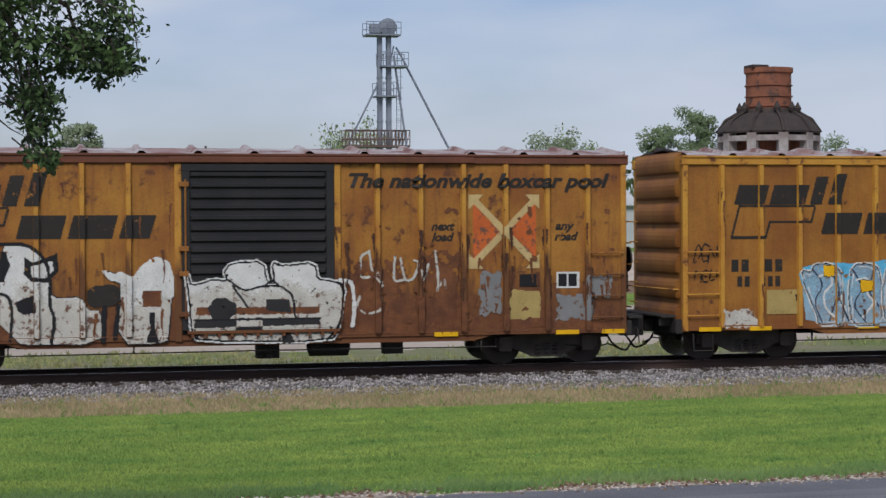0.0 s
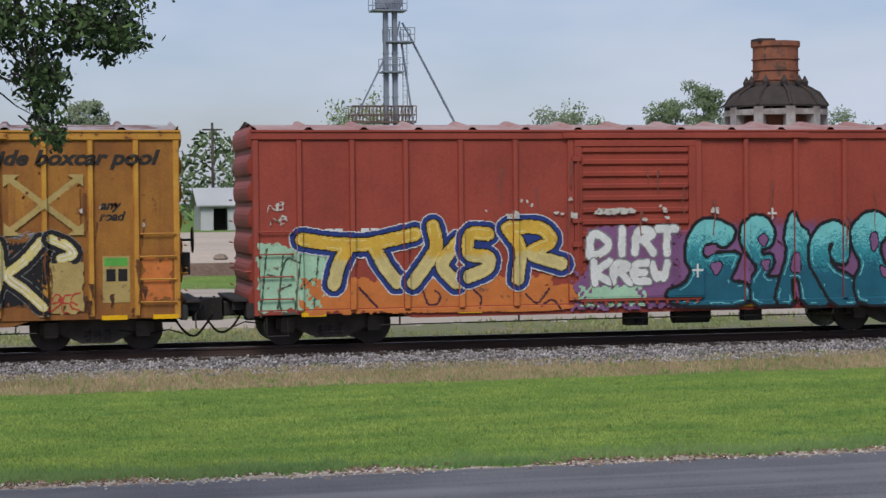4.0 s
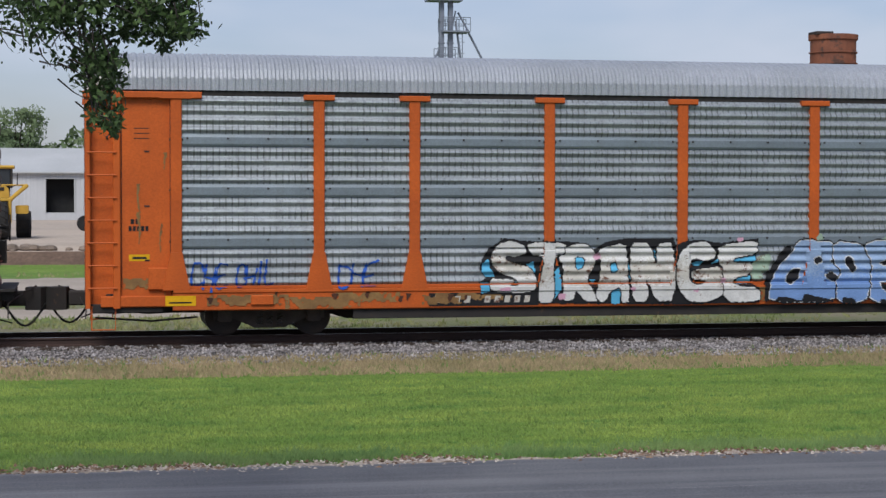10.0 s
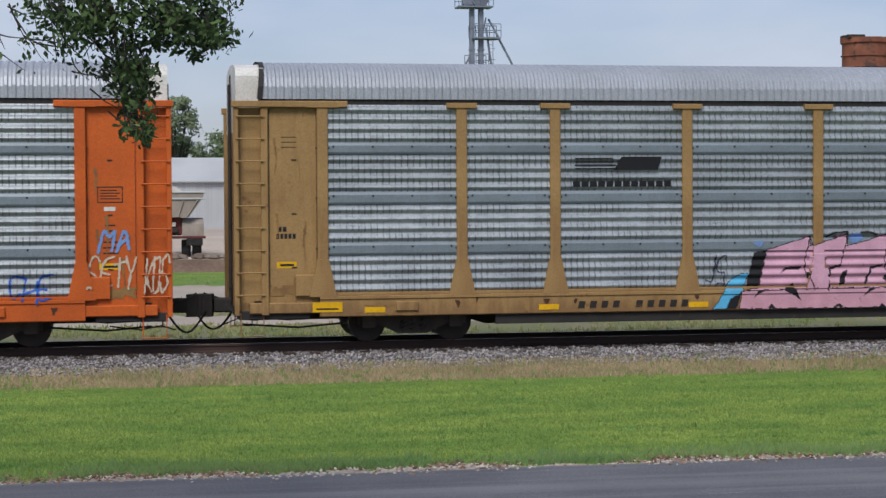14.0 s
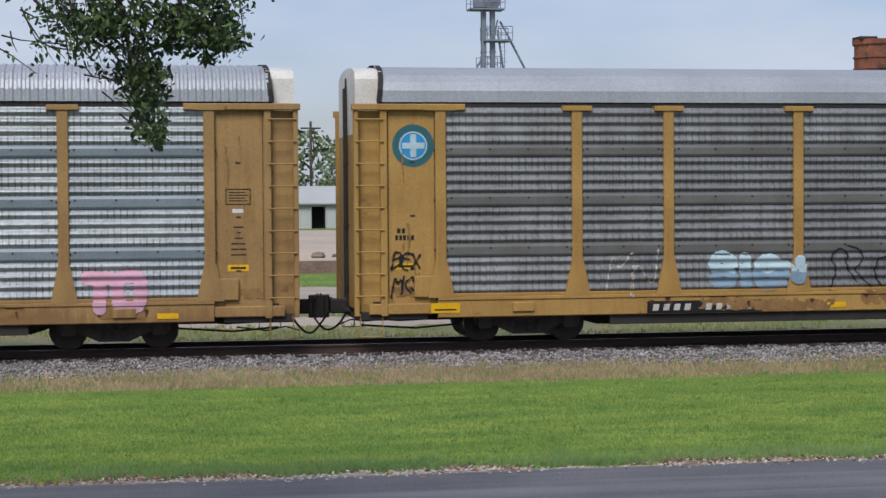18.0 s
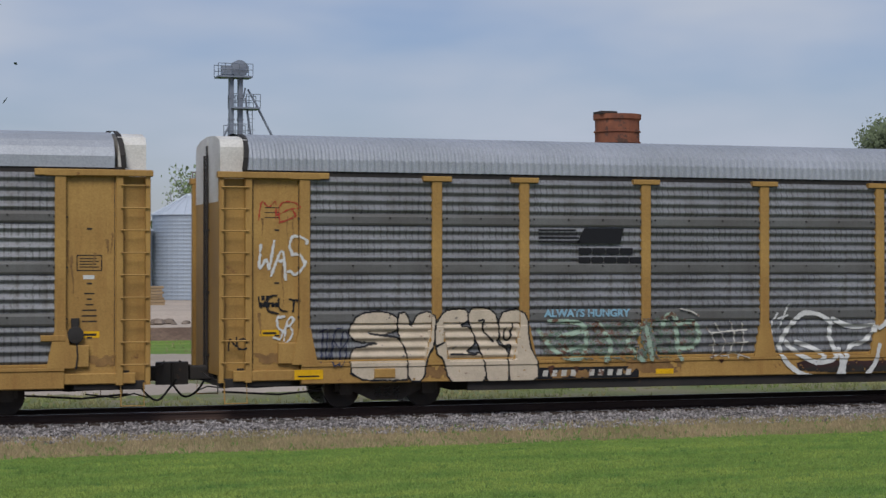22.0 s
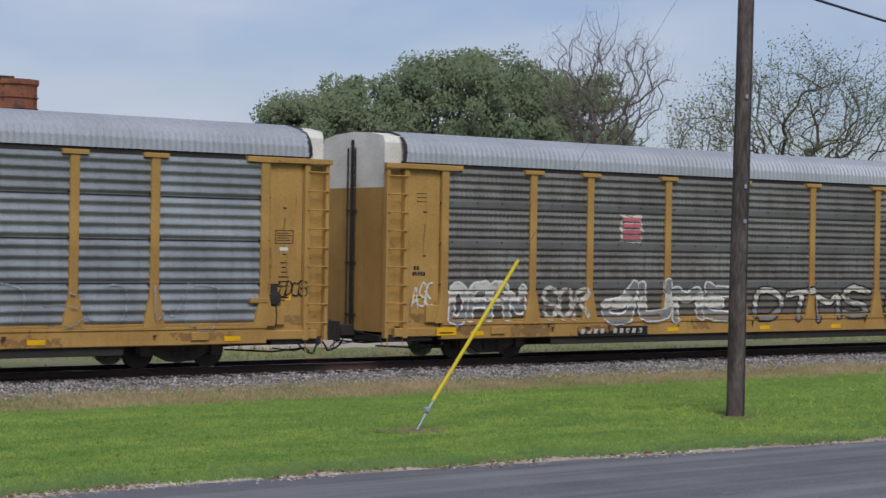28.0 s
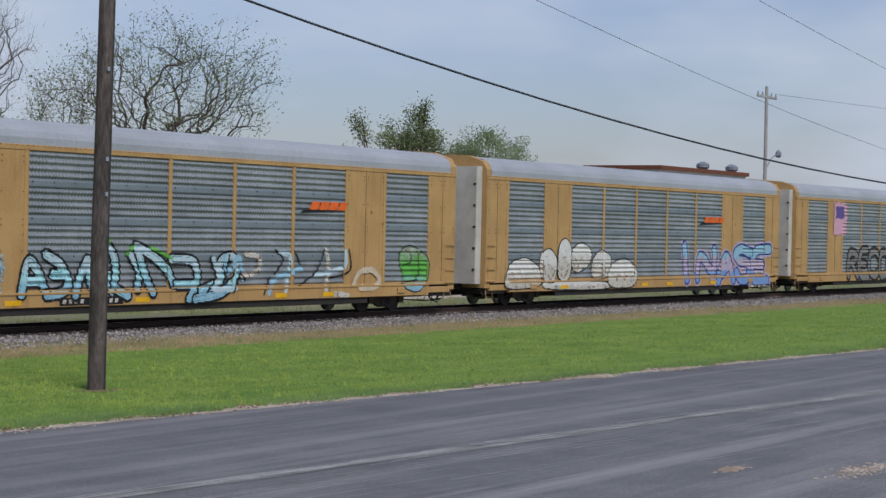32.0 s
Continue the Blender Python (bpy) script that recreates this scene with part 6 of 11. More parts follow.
def trains_front():
    # first yellow boxcar
    car, half, dep, cuts, ribs = yellow_boxcar(-3.12, "rusty yellow boxcar with black sliding door and white graffiti", True)
    k = -half
    for i, (x, w_, h_) in enumerate(((0.1, 2.2, 0.9), (9.5, 3.2, 0.75), (12.6, 2.9, 0.5), (2.2, 3.9, 0.5), (9.7, 1.2, 1.5), (11.2, 0.9, 1.7), (0.2, 0.7, 1.9))):
        blotch(car, k + x, 0.74, w_, h_, dep, cuts, RUST_STAIN, 60 + i, 0.70, "brown rust stain")
    mural(car, half, dep, cuts, "white rounded graffiti block with black lines", [OFFWHITE, WHITE], "287 262 330 259 362 239 378 206 382 154 441 157 452 130 478 130 481 63 285 67", edges=((0.02, BLACK),), marks=[(BLACK, "333 236 348 225 395 243 398 209 376 186 344 188 331 203"), (WHITE, "344 217 369 224 387 228 387 209 373 195 347 197"), (BLACK, "287 247 297 247 306 221 293 188 286 188"), (BLACK, "314 147 349 162 354 128 329 123 318 132")], lines=[(BLACK, 0.034, "287 261 330 262 359 247 376 221 382 183 379 146 390 113 383 68"), (BLACK, 0.03, "286 166 302 159 309 133 305 74")], patchy=0.10, seed=2)
    mural(car, half, dep, cuts, "weathered grey paint block", GREYBLACK, "451 177 515 182 517 141 454 134", seed=3, name="paint_patch")
    brush(car, half, dep, cuts, "black painted upright", BLACK, 0.05, "485 134 483 70|513 137 505 77", 4)
    mural(car, half, dep, cuts, "white arched graffiti shape", [OFFWHITE, WHITE], "488 208 519 197 541 189 563 219 586 230 608 226 619 196 615 143 611 98 607 62 511 64 519 182 504 189", edges=((0.02, BLACK),), marks=[(RUST_STAIN, "559 168 597 167 596 136 559 136"), (BLACK, "572 125 584 125 583 91 592 64 565 65 574 91")], lines=[(WHITE, 0.04, "486 206 500 188 515 204 541 189 560 215 586 232 608 224 617 196 617 158")], patchy=0.10, seed=5)
    mural(car, half, dep, cuts, "white block graffiti across the black door", [OFFWHITE, OFFWHITE, WHITE], "645 203 653 173 698 187 728 183 722 206 736 219 797 222 804 178 824 178 816 220 839 212 901 219 905 185 943 180 963 173 955 123 951 92 935 63 667 68 656 89 653 142", edges=((0.035, BLACK), (0.03, WHITE)), marks=[(RUST_STAIN, "664 133 912 132 912 118 664 118"), (BLACK_DOOR, "686 131 698 149 720 153 742 141 745 122 724 107 697 108"), (BLACK_DOOR, "660 108 912 109 912 96 660 92|743 111 796 111 796 83 743 84|804 148 850 147 854 120 804 125|834 82 850 86 861 59 838 59")], lines=[(BLACK, 0.022, "728 187 758 164 797 175 835 174 858 155 862 109|736 175 755 149 766 133|660 108 912 108|947 180 963 169 959 123 947 84 927 63|633 82 652 86 667 74|804 178 816 186 827 178")], patchy=0.07, seed=11)
    brush(car, half, dep, cuts, "white sprayed line", OFFWHITE, 0.024, "1015 241 998 234 995 189 1018 189 1034 200 1041 178|1015 243 1022 196 1043 172|1069 231 1065 179 1087 183|1080 227 1090 179 1109 186 1120 219 1109 223|1123 201 1127 178 1139 215|1153 241 1160 185 1156 155 1171 187 1175 166|996 151 988 129 1010 113 1042 124 1039 157", 4, patchy=0.12, low=0.68)
    brush(car, half, dep, cuts, "white sprayed line", WHITE, 0.04, "953 185 980 181 985 129 980 92", 5, low=0.68)
    crossed_arrows(car, k + 12.25, 2.05, 1.51, 1.52, dep, cuts, ORANGE_PATCH, ARROW)
    blotch(car, k + 12.45, 1.05, 0.5, 0.95, dep, cuts, GREYPATCH, 6, 0.2)
    blotch(car, k + 13.09, 0.98, 0.70, 0.62, dep, cuts, BUFF, 8, 0.02)
    plate("stencil_panel", car, k + 13.32, k + 13.75, 1.66, 1.92, SIDE - 0.012, BLACK)
    plate("stencil_panel", car, k + 14.12, k + 14.62, 1.62, 1.96, SIDE - 0.010, WHITE, "small white data panel")
    bars("stencil_bar", car, k + 14.16, 1.66, 0.26, (0.18, 0.18), SIDE - 0.014, BLACK, "", 0.04)
    blotch(car, k + 14.1, 0.95, 0.85, 0.55, dep, cuts, GREYPATCH, 9, 0.25)
    blotch(car, k + 14.75, 1.4, 0.6, 0.5, dep, cuts, GREYPATCH, 19, 0.3)
    for ribx in (9.6, *YELLOW_RIBS[6:]):
        runs(car, half, dep, cuts, "dark rust run beside a rib", DARK_RUST, 4, ribx - 0.16, ribx + 0.16, 1.5, 3.2, 1.3, 0.05, int(ribx * 7))
    runs(car, half, dep, cuts, "brown rust run", RUST_STAIN, 40, 9.7, 15.4, 1.0, 2.6, 0.9, 0.04, 71)
    runs(car, half, dep, cuts, "brown rust run", RUST_STAIN, 24, 0.2, 6.2, 1.2, 4.0, 1.0, 0.04, 72)
    chips(car, half, dep, cuts, "brown rust scar", RUST_STAIN, 40, 9.7, 15.4, 0.9, 3.4, 0.09, 73)
    # second yellow boxcar
    car, half, dep, cuts, ribs = yellow_boxcar(13.79, "yellow boxcar with black ridged door, rust stains and graffiti", False)
    k = -half
    mural(car, half, dep, cuts, "pale blue paint cloud behind letters", [DULLBLUE, SKYBLUE, AZURE], "258 197 332 211 414 206 506 221 607 204 632 191 631 79 606 67 282 74 274 141", patchy=0.30, seed=21, name="paint_patch")
    mural(car, half, dep, cuts, "pale blue and white graffiti letter", [DULLBLUE, PERIBLUE, SKYBLUE, PERIBLUE], "299 204 336 207 360 187 364 156 352 132 372 108 363 77 310 76 306 101 290 133 278 165 266 193 295 188", edges=((0.022, GREYBLACK), (0.03, WHITE)), shine=WHITE, blend=1.8, patchy=0.10, low=0.70, seed=22)
    mural(car, half, dep, cuts, "pale blue and white graffiti letter", [DULLBLUE, PERIBLUE, SKYBLUE, PERIBLUE], "389 203 431 206 455 186 459 98 446 73 388 74 380 140", edges=((0.022, GREYBLACK), (0.03, WHITE)), shine=WHITE, blend=1.8, patchy=0.10, low=0.70, seed=23)
    mural(car, half, dep, cuts, "pale blue and white graffiti letter", [DULLBLUE, PERIBLUE, SKYBLUE, PERIBLUE], "472 202 506 213 547 201 549 145 530 73 467 78 459 138", edges=((0.022, GREYBLACK), (0.03, WHITE)), shine=WHITE, blend=1.8, patchy=0.10, low=0.70, seed=24)
    mural(car, half, dep, cuts, "pale blue and white graffiti letter", [DULLBLUE, PERIBLUE, SKYBLUE, PERIBLUE], "556 204 607 204 623 175 594 160 619 135 623 87 572 76 555 104 581 128 556 161", edges=((0.022, GREYBLACK), (0.03, WHITE)), shine=WHITE, blend=1.8, patchy=0.10, low=0.70, seed=25)
    brush(car, half, dep, cuts, "dark blue graffiti line", SLATE, 0.016, "295 196 323 164 298 125 318 81|340 196 357 148 335 85|389 195 414 155 389 116 421 79|439 194 426 147 451 106|480 126 530 133 538 89|556 177 607 192 615 160|564 136 610 119 589 80|497 209 531 197|360 124 380 84", 25, low=0.70)
    brush(car, half, dep, cuts, "white and blue graffiti line", WHITE, 0.024, "311 180 336 188 344 164 319 141 327 109 347 93|397 171 426 178 422 139 442 123 413 91|476 130 513 129 530 105 496 90|568 184 598 182 577 152 606 124 576 96|472 190 506 201 539 189", 23, low=0.70)
    mural(car, half, dep, cuts, "dark grey repaint panel", SLATE, "472 186 543 185 543 141 476 139", rounds=0, name="paint_patch")
    mural(car, half, dep, cuts, "small yellow data square", REFLECT, "322 204 346 203 346 180 322 180", edges=((0.012, GREYBLACK),), rounds=0, name="paint_patch")
    mural(car, half, dep, cuts, "small yellow data square", REFLECT, "407 171 437 169 434 147 409 145", edges=((0.012, GREYBLACK),), rounds=0, name="paint_patch")
    mural(car, half, dep, cuts, "yellow data panel", BUFF, "190 100 262 100 262 152 190 152", rounds=0, patchy=0.05, name="paint_patch")
    blotch(car, k + 5.3, 2.25, 0.55, 0.6, dep, cuts, OFFWHITE, 13, 0.35)
    mural(car, half, dep, cuts, "black shade behind cream letters", BLACK, "955 215 1020 235 1060 222 1120 228 1200 222 1235 225 1300 232 1370 212 1372 185 1340 176 1300 120 1300 88 960 92 948 130", patchy=0.30, feather=0.10, seed=31, low=0.70, name="paint_patch")
    mural(car, half, dep, cuts, "faint lilac haze above letters", [GREYPATCH, DULLBLUE], "975 228 1010 246 1070 240 1150 236 1240 240 1300 245 1330 232 1240 222 1060 222", patchy=0.55, feather=0.10, seed=30, name="paint_patch")
    mural(car, half, dep, cuts, "cream graffiti letter with heavy black outline", [LEMON, CREAM, LEMON, LEMON], "1007 219 978 216 962 190 970 163 1003 164 1018 197 1007 219|966 161 959 131 973 105 1005 104 1020 126 1006 149 977 149", edges=((0.095, BLACK), (0.012, GREYPATCH)), shine=WHITE, ribbon=0.090, low=0.70, seed=32)
    mural(car, half, dep, cuts, "cream graffiti letter with heavy black outline", [LEMON, CREAM, LEMON, LEMON], "1109 214 1054 213 1039 178 1046 159 1087 166|1046 159 1038 126 1053 107 1100 109", edges=((0.095, BLACK), (0.012, GREYPATCH)), shine=WHITE, ribbon=0.090, low=0.70, seed=33)
    mural(car, half, dep, cuts, "cream graffiti letter with heavy black outline", [LEMON, CREAM, LEMON, LEMON], "1117 218 1131 161 1124 105|1117 212 1169 217 1202 186 1194 152 1167 115 1124 105", edges=((0.095, BLACK), (0.012, GREYPATCH)), shine=WHITE, ribbon=0.090, low=0.70, seed=34)
    mural(car, half, dep, cuts, "cream graffiti letter with heavy black outline", [LEMON, CREAM, LEMON, LEMON], "1213 216 1220 159 1197 100|1296 222 1265 185 1224 156 1264 128 1298 94", edges=((0.095, BLACK), (0.012, GREYPATCH)), shine=WHITE, ribbon=0.090, low=0.70, seed=35)
    mural(car, half, dep, cuts, "cream graffiti letter with heavy black outline", [LEMON, CREAM, LEMON, LEMON], "1315 226 1345 214 1360 195 1333 188", edges=((0.095, BLACK), (0.012, GREYPATCH)), shine=WHITE, ribbon=0.090, low=0.70, seed=36)
    brush(car, half, dep, cuts, "thin dark scratch", GREYBLACK, 0.014, "1046 352 1041 297 1048 282|1069 356 1086 352|1063 308 1081 304|987 334 998 331|966 364 957 283", 9)
    crossed_arrows(car, k + 12.26, 2.35, 1.52, 1.18, dep, cuts, YELLOW_OLD, BUFF)
    lettering("door_notice", car, "CLOSE AND LOCK DOORS", k + 7.24, 3.34, 0.13, 1.34, SIDE - 0.092, WHITE, "white stencilled notice")
    lettering("door_notice", car, "BEFORE MOVING CAR", k + 7.36, 3.18, 0.13, 1.10, SIDE - 0.092, WHITE)
    for x, z, w, h in ((6.58, 2.82, 0.62, 0.10), (6.88, 2.42, 0.5, 0.08), (6.88, 2.28, 0.5, 0.08), (6.62, 1.62, 0.22, 0.08), (6.95, 1.1, 0.7, 0.09), (7.65, 3.02, 0.35, 0.025), (7.5, 1.45, 0.6, 0.06)):
        plate("stencil_panel", car, k + x, k + x + w, z, z + h, SIDE - 0.091, OFFWHITE)
    blotch(car, k + 13.10, 0.78, 0.68, 1.05, dep, cuts, BUFF, 4, 0.03)
    scrawl(car, "BEE", k + 13.12, 0.85, 0.55, 0.32, dep, cuts, RED_TAG, seed=6)
    plate("stencil_panel", car, k + 14.13, k + 14.66, 1.0, 1.92, SIDE - 0.008, BUFF, "pale data panel with dark squares")
    plate("stencil_panel", car, k + 14.16, k + 14.62, 1.72, 1.88, SIDE - 0.011, GREEN)
    bars("stencil_bar", car, k + 14.2, 1.42, 0.24, (0.18, 0.18), SIDE - 0.013, BLACK, "", 0.05)
    scrawl(car, "BN", k + 14.25, 1.05, 0.35, 0.25, dep, cuts, BLACK, seed=8)
    scrawl(car, "DEN", k + 0.25, 2.1, 0.5, 0.4, dep, cuts, BLACK, w=0.012, seed=9)
    scrawl(car, "MEU", k + 0.25, 1.72, 0.5, 0.25, dep, cuts, BLACK, w=0.012, seed=10)
    blotch(car, k + 0.9, 0.72, 0.8, 0.4, dep, cuts, OFFWHITE, 12, 0.3)
    blotch(car, k + 14.9, 1.0, 0.6, 0.9, dep, cuts, ORANGE_SPRAY, 31, 0.35)
    for ribx in YELLOW_RIBS:
        runs(car, half, dep, cuts, "brown rust run beside a rib", RUST_STAIN, 2, ribx - 0.14, ribx + 0.14, 1.6, 4.0, 1.4, 0.035, int(ribx * 9))
    runs(car, half, dep, cuts, "dark rust run", DARK_RUST, 16, 0.3, 15.4, 0.9, 1.5, 0.5, 0.05, 74)
    chips(car, half, dep, cuts, "brown rust scar", RUST_STAIN, 26, 0.3, 15.4, 0.9, 3.6, 0.07, 75)
    chips(car, half, dep, cuts, "pale scuffed mark", OFFWHITE, 8, 9.6, 15.2, 2.1, 2.9, 0.07, 76)
    # red boxcar
    car, half, dep, cuts, ribs = boxcar("oxide red boxcar with ridged door and large graffiti", 30.90, 15.85, (0.93, 2.01, 3.12, 4.27, 5.43, 10.51, 11.64, 12.77, 13.94, 15.09), (6.70, 9.38), RED_SIDE, RED_RIB, surface("pale_red_roof", (0.42, 0.30, 0.28), (0.32, 0.16, 0.14), 0.8, 0.6), RED_SIDE, RED_SIDE, 12, RED_SIDE, gap=1.6)
    k = -half
    blotch(car, k + 0.04, 0.70, 1.5, 1.45, dep, cuts, MINT, 3, 0.04, "pale mint graffiti block")
    scrawl(car, "HEH", k + 0.1, 0.78, 1.1, 1.2, dep, cuts, DARK_GREEN, w=0.018, seed=31)
    blotch(car, k + 0.9, 0.66, 5.6, 0.75, dep, cuts, ORANGE_SPRAY, 8, 0.22)
    mural(car, half, dep, cuts, "orange sprayed band under gold letters", [ORANGE_SPRAY, ORANGE_SPRAY], "149 122 231 110 313 114 479 108 598 115 718 122 719 62 173 68", seed=18, lines=[(MAROON, 0.022, "346 114 355 80 379 83 383 103 371 110|441 118 471 97 466 73|564 99 589 75 615 110|214 119 251 78|597 74 623 90 640 65")], name="paint_patch")
    mural(car, half, dep, cuts, "gold graffiti letter with dark rim", [CREAM, CREAM, GOLD, GOLD], "98 219 150 210 231 205 330 227|191 206 170 163 162 128|244 205 264 165 292 129", edges=((0.03, BLACK), (0.085, NAVY), (0.02, WHITE)), shine=LEMON, ribbon=0.135, low=0.68, seed=41)
    mural(car, half, dep, cuts, "gold graffiti letter with dark rim", [CREAM, CREAM, GOLD, GOLD], "368 242 378 199 350 159 325 128|421 210 396 182 383 159 416 126", edges=((0.03, BLACK), (0.085, NAVY), (0.02, WHITE)), shine=LEMON, ribbon=0.135, low=0.68, seed=42)
    mural(car, half, dep, cuts, "gold graffiti letter with dark rim", [CREAM, CREAM, GOLD, GOLD], "484 225 442 228 438 182 488 179 484 153 442 138", edges=((0.03, BLACK), (0.085, NAVY), (0.02, WHITE)), shine=LEMON, ribbon=0.135, low=0.68, seed=43)
    mural(car, half, dep, cuts, "gold graffiti letter with dark rim", [CREAM, CREAM, GOLD, GOLD], "526 236 556 196 547 132|531 238 599 239 626 207 564 184 641 161", edges=((0.03, BLACK), (0.085, NAVY), (0.02, WHITE)), shine=LEMON, ribbon=0.135, low=0.68, seed=44)
    bars("plate_bar", car, k + 1.45, 2.22, 0.18, (0.16, 0.16, -0.3, 0.16, 0.16), SIDE - 0.012, WHITE, "white bar in place of a figure", 0.04)
    bars("plate_bar", car, k + 1.40, 1.98, 0.18, (0.14, 0.14, 0.14, -0.25, 0.14, 0.14, 0.14), SIDE - 0.012, WHITE, "", 0.03)
    blotch(car, k + 6.6, 0.62, 2.5, 0.85, dep, cuts, PURPLE, 4, 0.2)
    blotch(car, k + 6.75, 0.70, 1.5, 0.45, dep, cuts, MINT, 5, 0.45)
    blotch(car, k + 6.95, 1.22, 2.05, 1.18, dep, cuts, PURPLE, 6, 0.1)
    piece(car, "DIRT", k + 6.95, 1.72, 2.0, 0.62, dep, cuts, WHITE, GREYPATCH, w=0.092, o=0.02, seed=2, wild=0.02, patchy=0.06, label="white graffiti letters")
    piece(car, "KREW", k + 7.05, 1.12, 1.7, 0.56, dep, cuts, WHITE, GREYPATCH, w=0.088, o=0.02, seed=4, wild=0.02, patchy=0.06, label="white graffiti letters")
    mural(car, half, dep, cuts, "purple paint cloud", [PURPLE, PURPLE, PURPLE], "866 222 904 241 1027 254 1104 259 1260 251 1387 254 1461 233 1497 170 1498 92 1463 57 887 68 873 127", patchy=0.10, feather=0.30, seed=7, blend=1.2, name="paint_patch")
    mural(car, half, dep, cuts, "large teal graffiti letter with black outline", [TEAL_DARK, TEAL_DARK, TEAL, TEAL_LIGHT], "942 248 984 249 1026 228 1018 205 999 190 980 202 953 198 945 175 964 164 972 175 1037 178 1025 147 1009 117 1054 109 1053 66 887 70 865 97 910 112 927 142 911 165 915 210", edges=((0.075, BLACK),), shine=TEAL_LIGHT, seed=51, blend=1.0, holes="953 191 985 197 981 179 960 170|966 156 999 159 983 127", hole=PURPLE)
    mural(car, half, dep, cuts, "large teal graffiti letter with black outline", [TEAL_DARK, TEAL_DARK, TEAL, TEAL_LIGHT], "1042 239 1065 256 1096 253 1115 222 1107 192 1080 185 1087 169 1107 173 1112 153 1090 123 1141 122 1146 68 1063 66 1059 116 1081 146 1049 178 1037 208", edges=((0.075, BLACK),), shine=TEAL_LIGHT, seed=52, blend=1.0, holes="1076 208 1092 219 1101 207 1091 188|1081 158 1106 163 1098 135", hole=PURPLE)
    mural(car, half, dep, cuts, "large teal graffiti letter with black outline", [TEAL_DARK, TEAL_DARK, TEAL, TEAL_LIGHT], "1154 266 1167 237 1193 218 1205 159 1227 97 1240 62 1179 64 1168 122 1149 122 1157 64 1115 69 1129 122 1147 176 1138 214", edges=((0.075, BLACK),), shine=TEAL_LIGHT, seed=53, blend=1.0, holes="1150 137 1159 176 1169 174 1176 133", hole=PURPLE)
    mural(car, half, dep, cuts, "large teal graffiti letter with black outline", [TEAL_DARK, TEAL_DARK, TEAL, TEAL_LIGHT], "1196 198 1220 233 1256 244 1287 220 1284 174 1275 151 1255 155 1243 174 1253 197 1236 196 1243 143 1310 111 1309 61 1250 62 1219 113 1196 152", edges=((0.075, BLACK),), shine=TEAL_LIGHT, seed=54, blend=1.0)
    mural(car, half, dep, cuts, "large teal graffiti letter with black outline", [TEAL_DARK, TEAL_DARK, TEAL, TEAL_LIGHT], "1291 228 1323 258 1351 262 1383 242 1374 211 1354 188 1366 149 1390 133 1398 180 1428 208 1416 175 1428 148 1464 124 1463 61 1309 61 1298 111 1318 150 1295 189", edges=((0.075, BLACK),), shine=TEAL_LIGHT, seed=55, blend=1.0, holes="1335 212 1351 219 1356 192 1342 173|1358 149 1386 129 1366 118", hole=PURPLE)
    brush(car, half, dep, cuts, "white sparkle stroke", WHITE, 0.016, "926 143 949 143|937 155 937 129|1100 261 1119 261|1110 272 1110 250|1450 190 1487 190|1468 210 1468 169|1442 175 1458 175", 6)
    plate("stencil_panel", car, k + 13.0, k + 13.55, 1.12, 1.62, SIDE - 0.014, OFFWHITE, "small data panel")
    bars("stencil_bar", car, k + 13.08, 1.34, 0.2, (0.17, 0.17), SIDE - 0.018, BLACK, "", 0.05)
    for x, z in ((15.3, 1.9), (15.3, 1.55), (15.3, 1.2), (0.35, 2.5), (0.3, 2.75)):
        scrawl(car, "NB", k + x, z, 0.32, 0.2, dep, cuts, OFFWHITE, w=0.010, seed=int(z * 9))
    for x, w in ((5.2, 0.3), (7.1, 0.5), (7.2, 0.9), (9.7, 0.2), (6.55, 0.2)):
        blotch(car, k + x, 2.55 + 0.12 * (x % 1.3), w, 0.12, dep, cuts, OFFWHITE, int(x * 7), 0.4)
    reflectors(car, half, (0.95, 4.2, 5.2, 10.3, 13.0, 14.35), 0.63, 0.74, wd=0.5)
    chips(car, half, dep, cuts, "pale scuffed mark", OFFWHITE, 12, 4.8, 9.6, 2.4, 3.1, 0.09, 77)
    runs(car, half, dep, cuts, "dull stain run", PATCH, 14, 0.3, 15.4, 2.4, 4.1, 1.2, 0.04, 78)
    # brown boxcar
    car, half, dep, cuts, ribs = boxcar("dull brown boxcar with double ribs and faded graffiti", 48.72, 15.58, (0.73, 1.62, 2.47, 3.36, 4.23, 5.11, 5.94, 9.62, 10.5, 11.34, 12.18, 13.0, 13.83, 14.64), (6.42, 9.20), BROWN_SIDE, BROWN_RIB, ROOF_GALV, BROWN_SIDE, BROWN_SIDE, 7, BROWN_SIDE, double=True, gap=1.9)
    k = -half
    for i in range(6):
        scrawl(car, "VSMWNE"[i] + "NX", k + 0.12, 2.62 + i * 0.26, 0.55, 0.25, dep, cuts, WHITE, w=0.013, seed=30 + i, wild=0.14)
    blotch(car, k + 0.90, 1.62, 0.66, 0.78, dep, cuts, PATCH, 3, 0.04)
    blotch(car, k + 1.76, 1.62, 0.66, 0.78, dep, cuts, PATCH, 5, 0.04)
    bars("plate_bar", car, k + 0.93, 2.07, 0.17, (0.12, 0.12, 0.12, 0.12), SIDE - 0.014, ARROW, "buff bar in place of a figure", 0.035)
    bars("plate_bar", car, k + 1.06, 1.70, 0.17, (0.1, 0.12, 0.12), SIDE - 0.014, ARROW, "", 0.035)
    bars("plate_bar", car, k + 1.88, 1.69, 0.17, (0.12, 0.12, 0.12), SIDE - 0.014, ARROW, "", 0.035)
    scrawl(car, "LOLM", k + 1.0, 1.38, 0.55, 0.14, dep, cuts, OFFWHITE, w=0.01, seed=3)
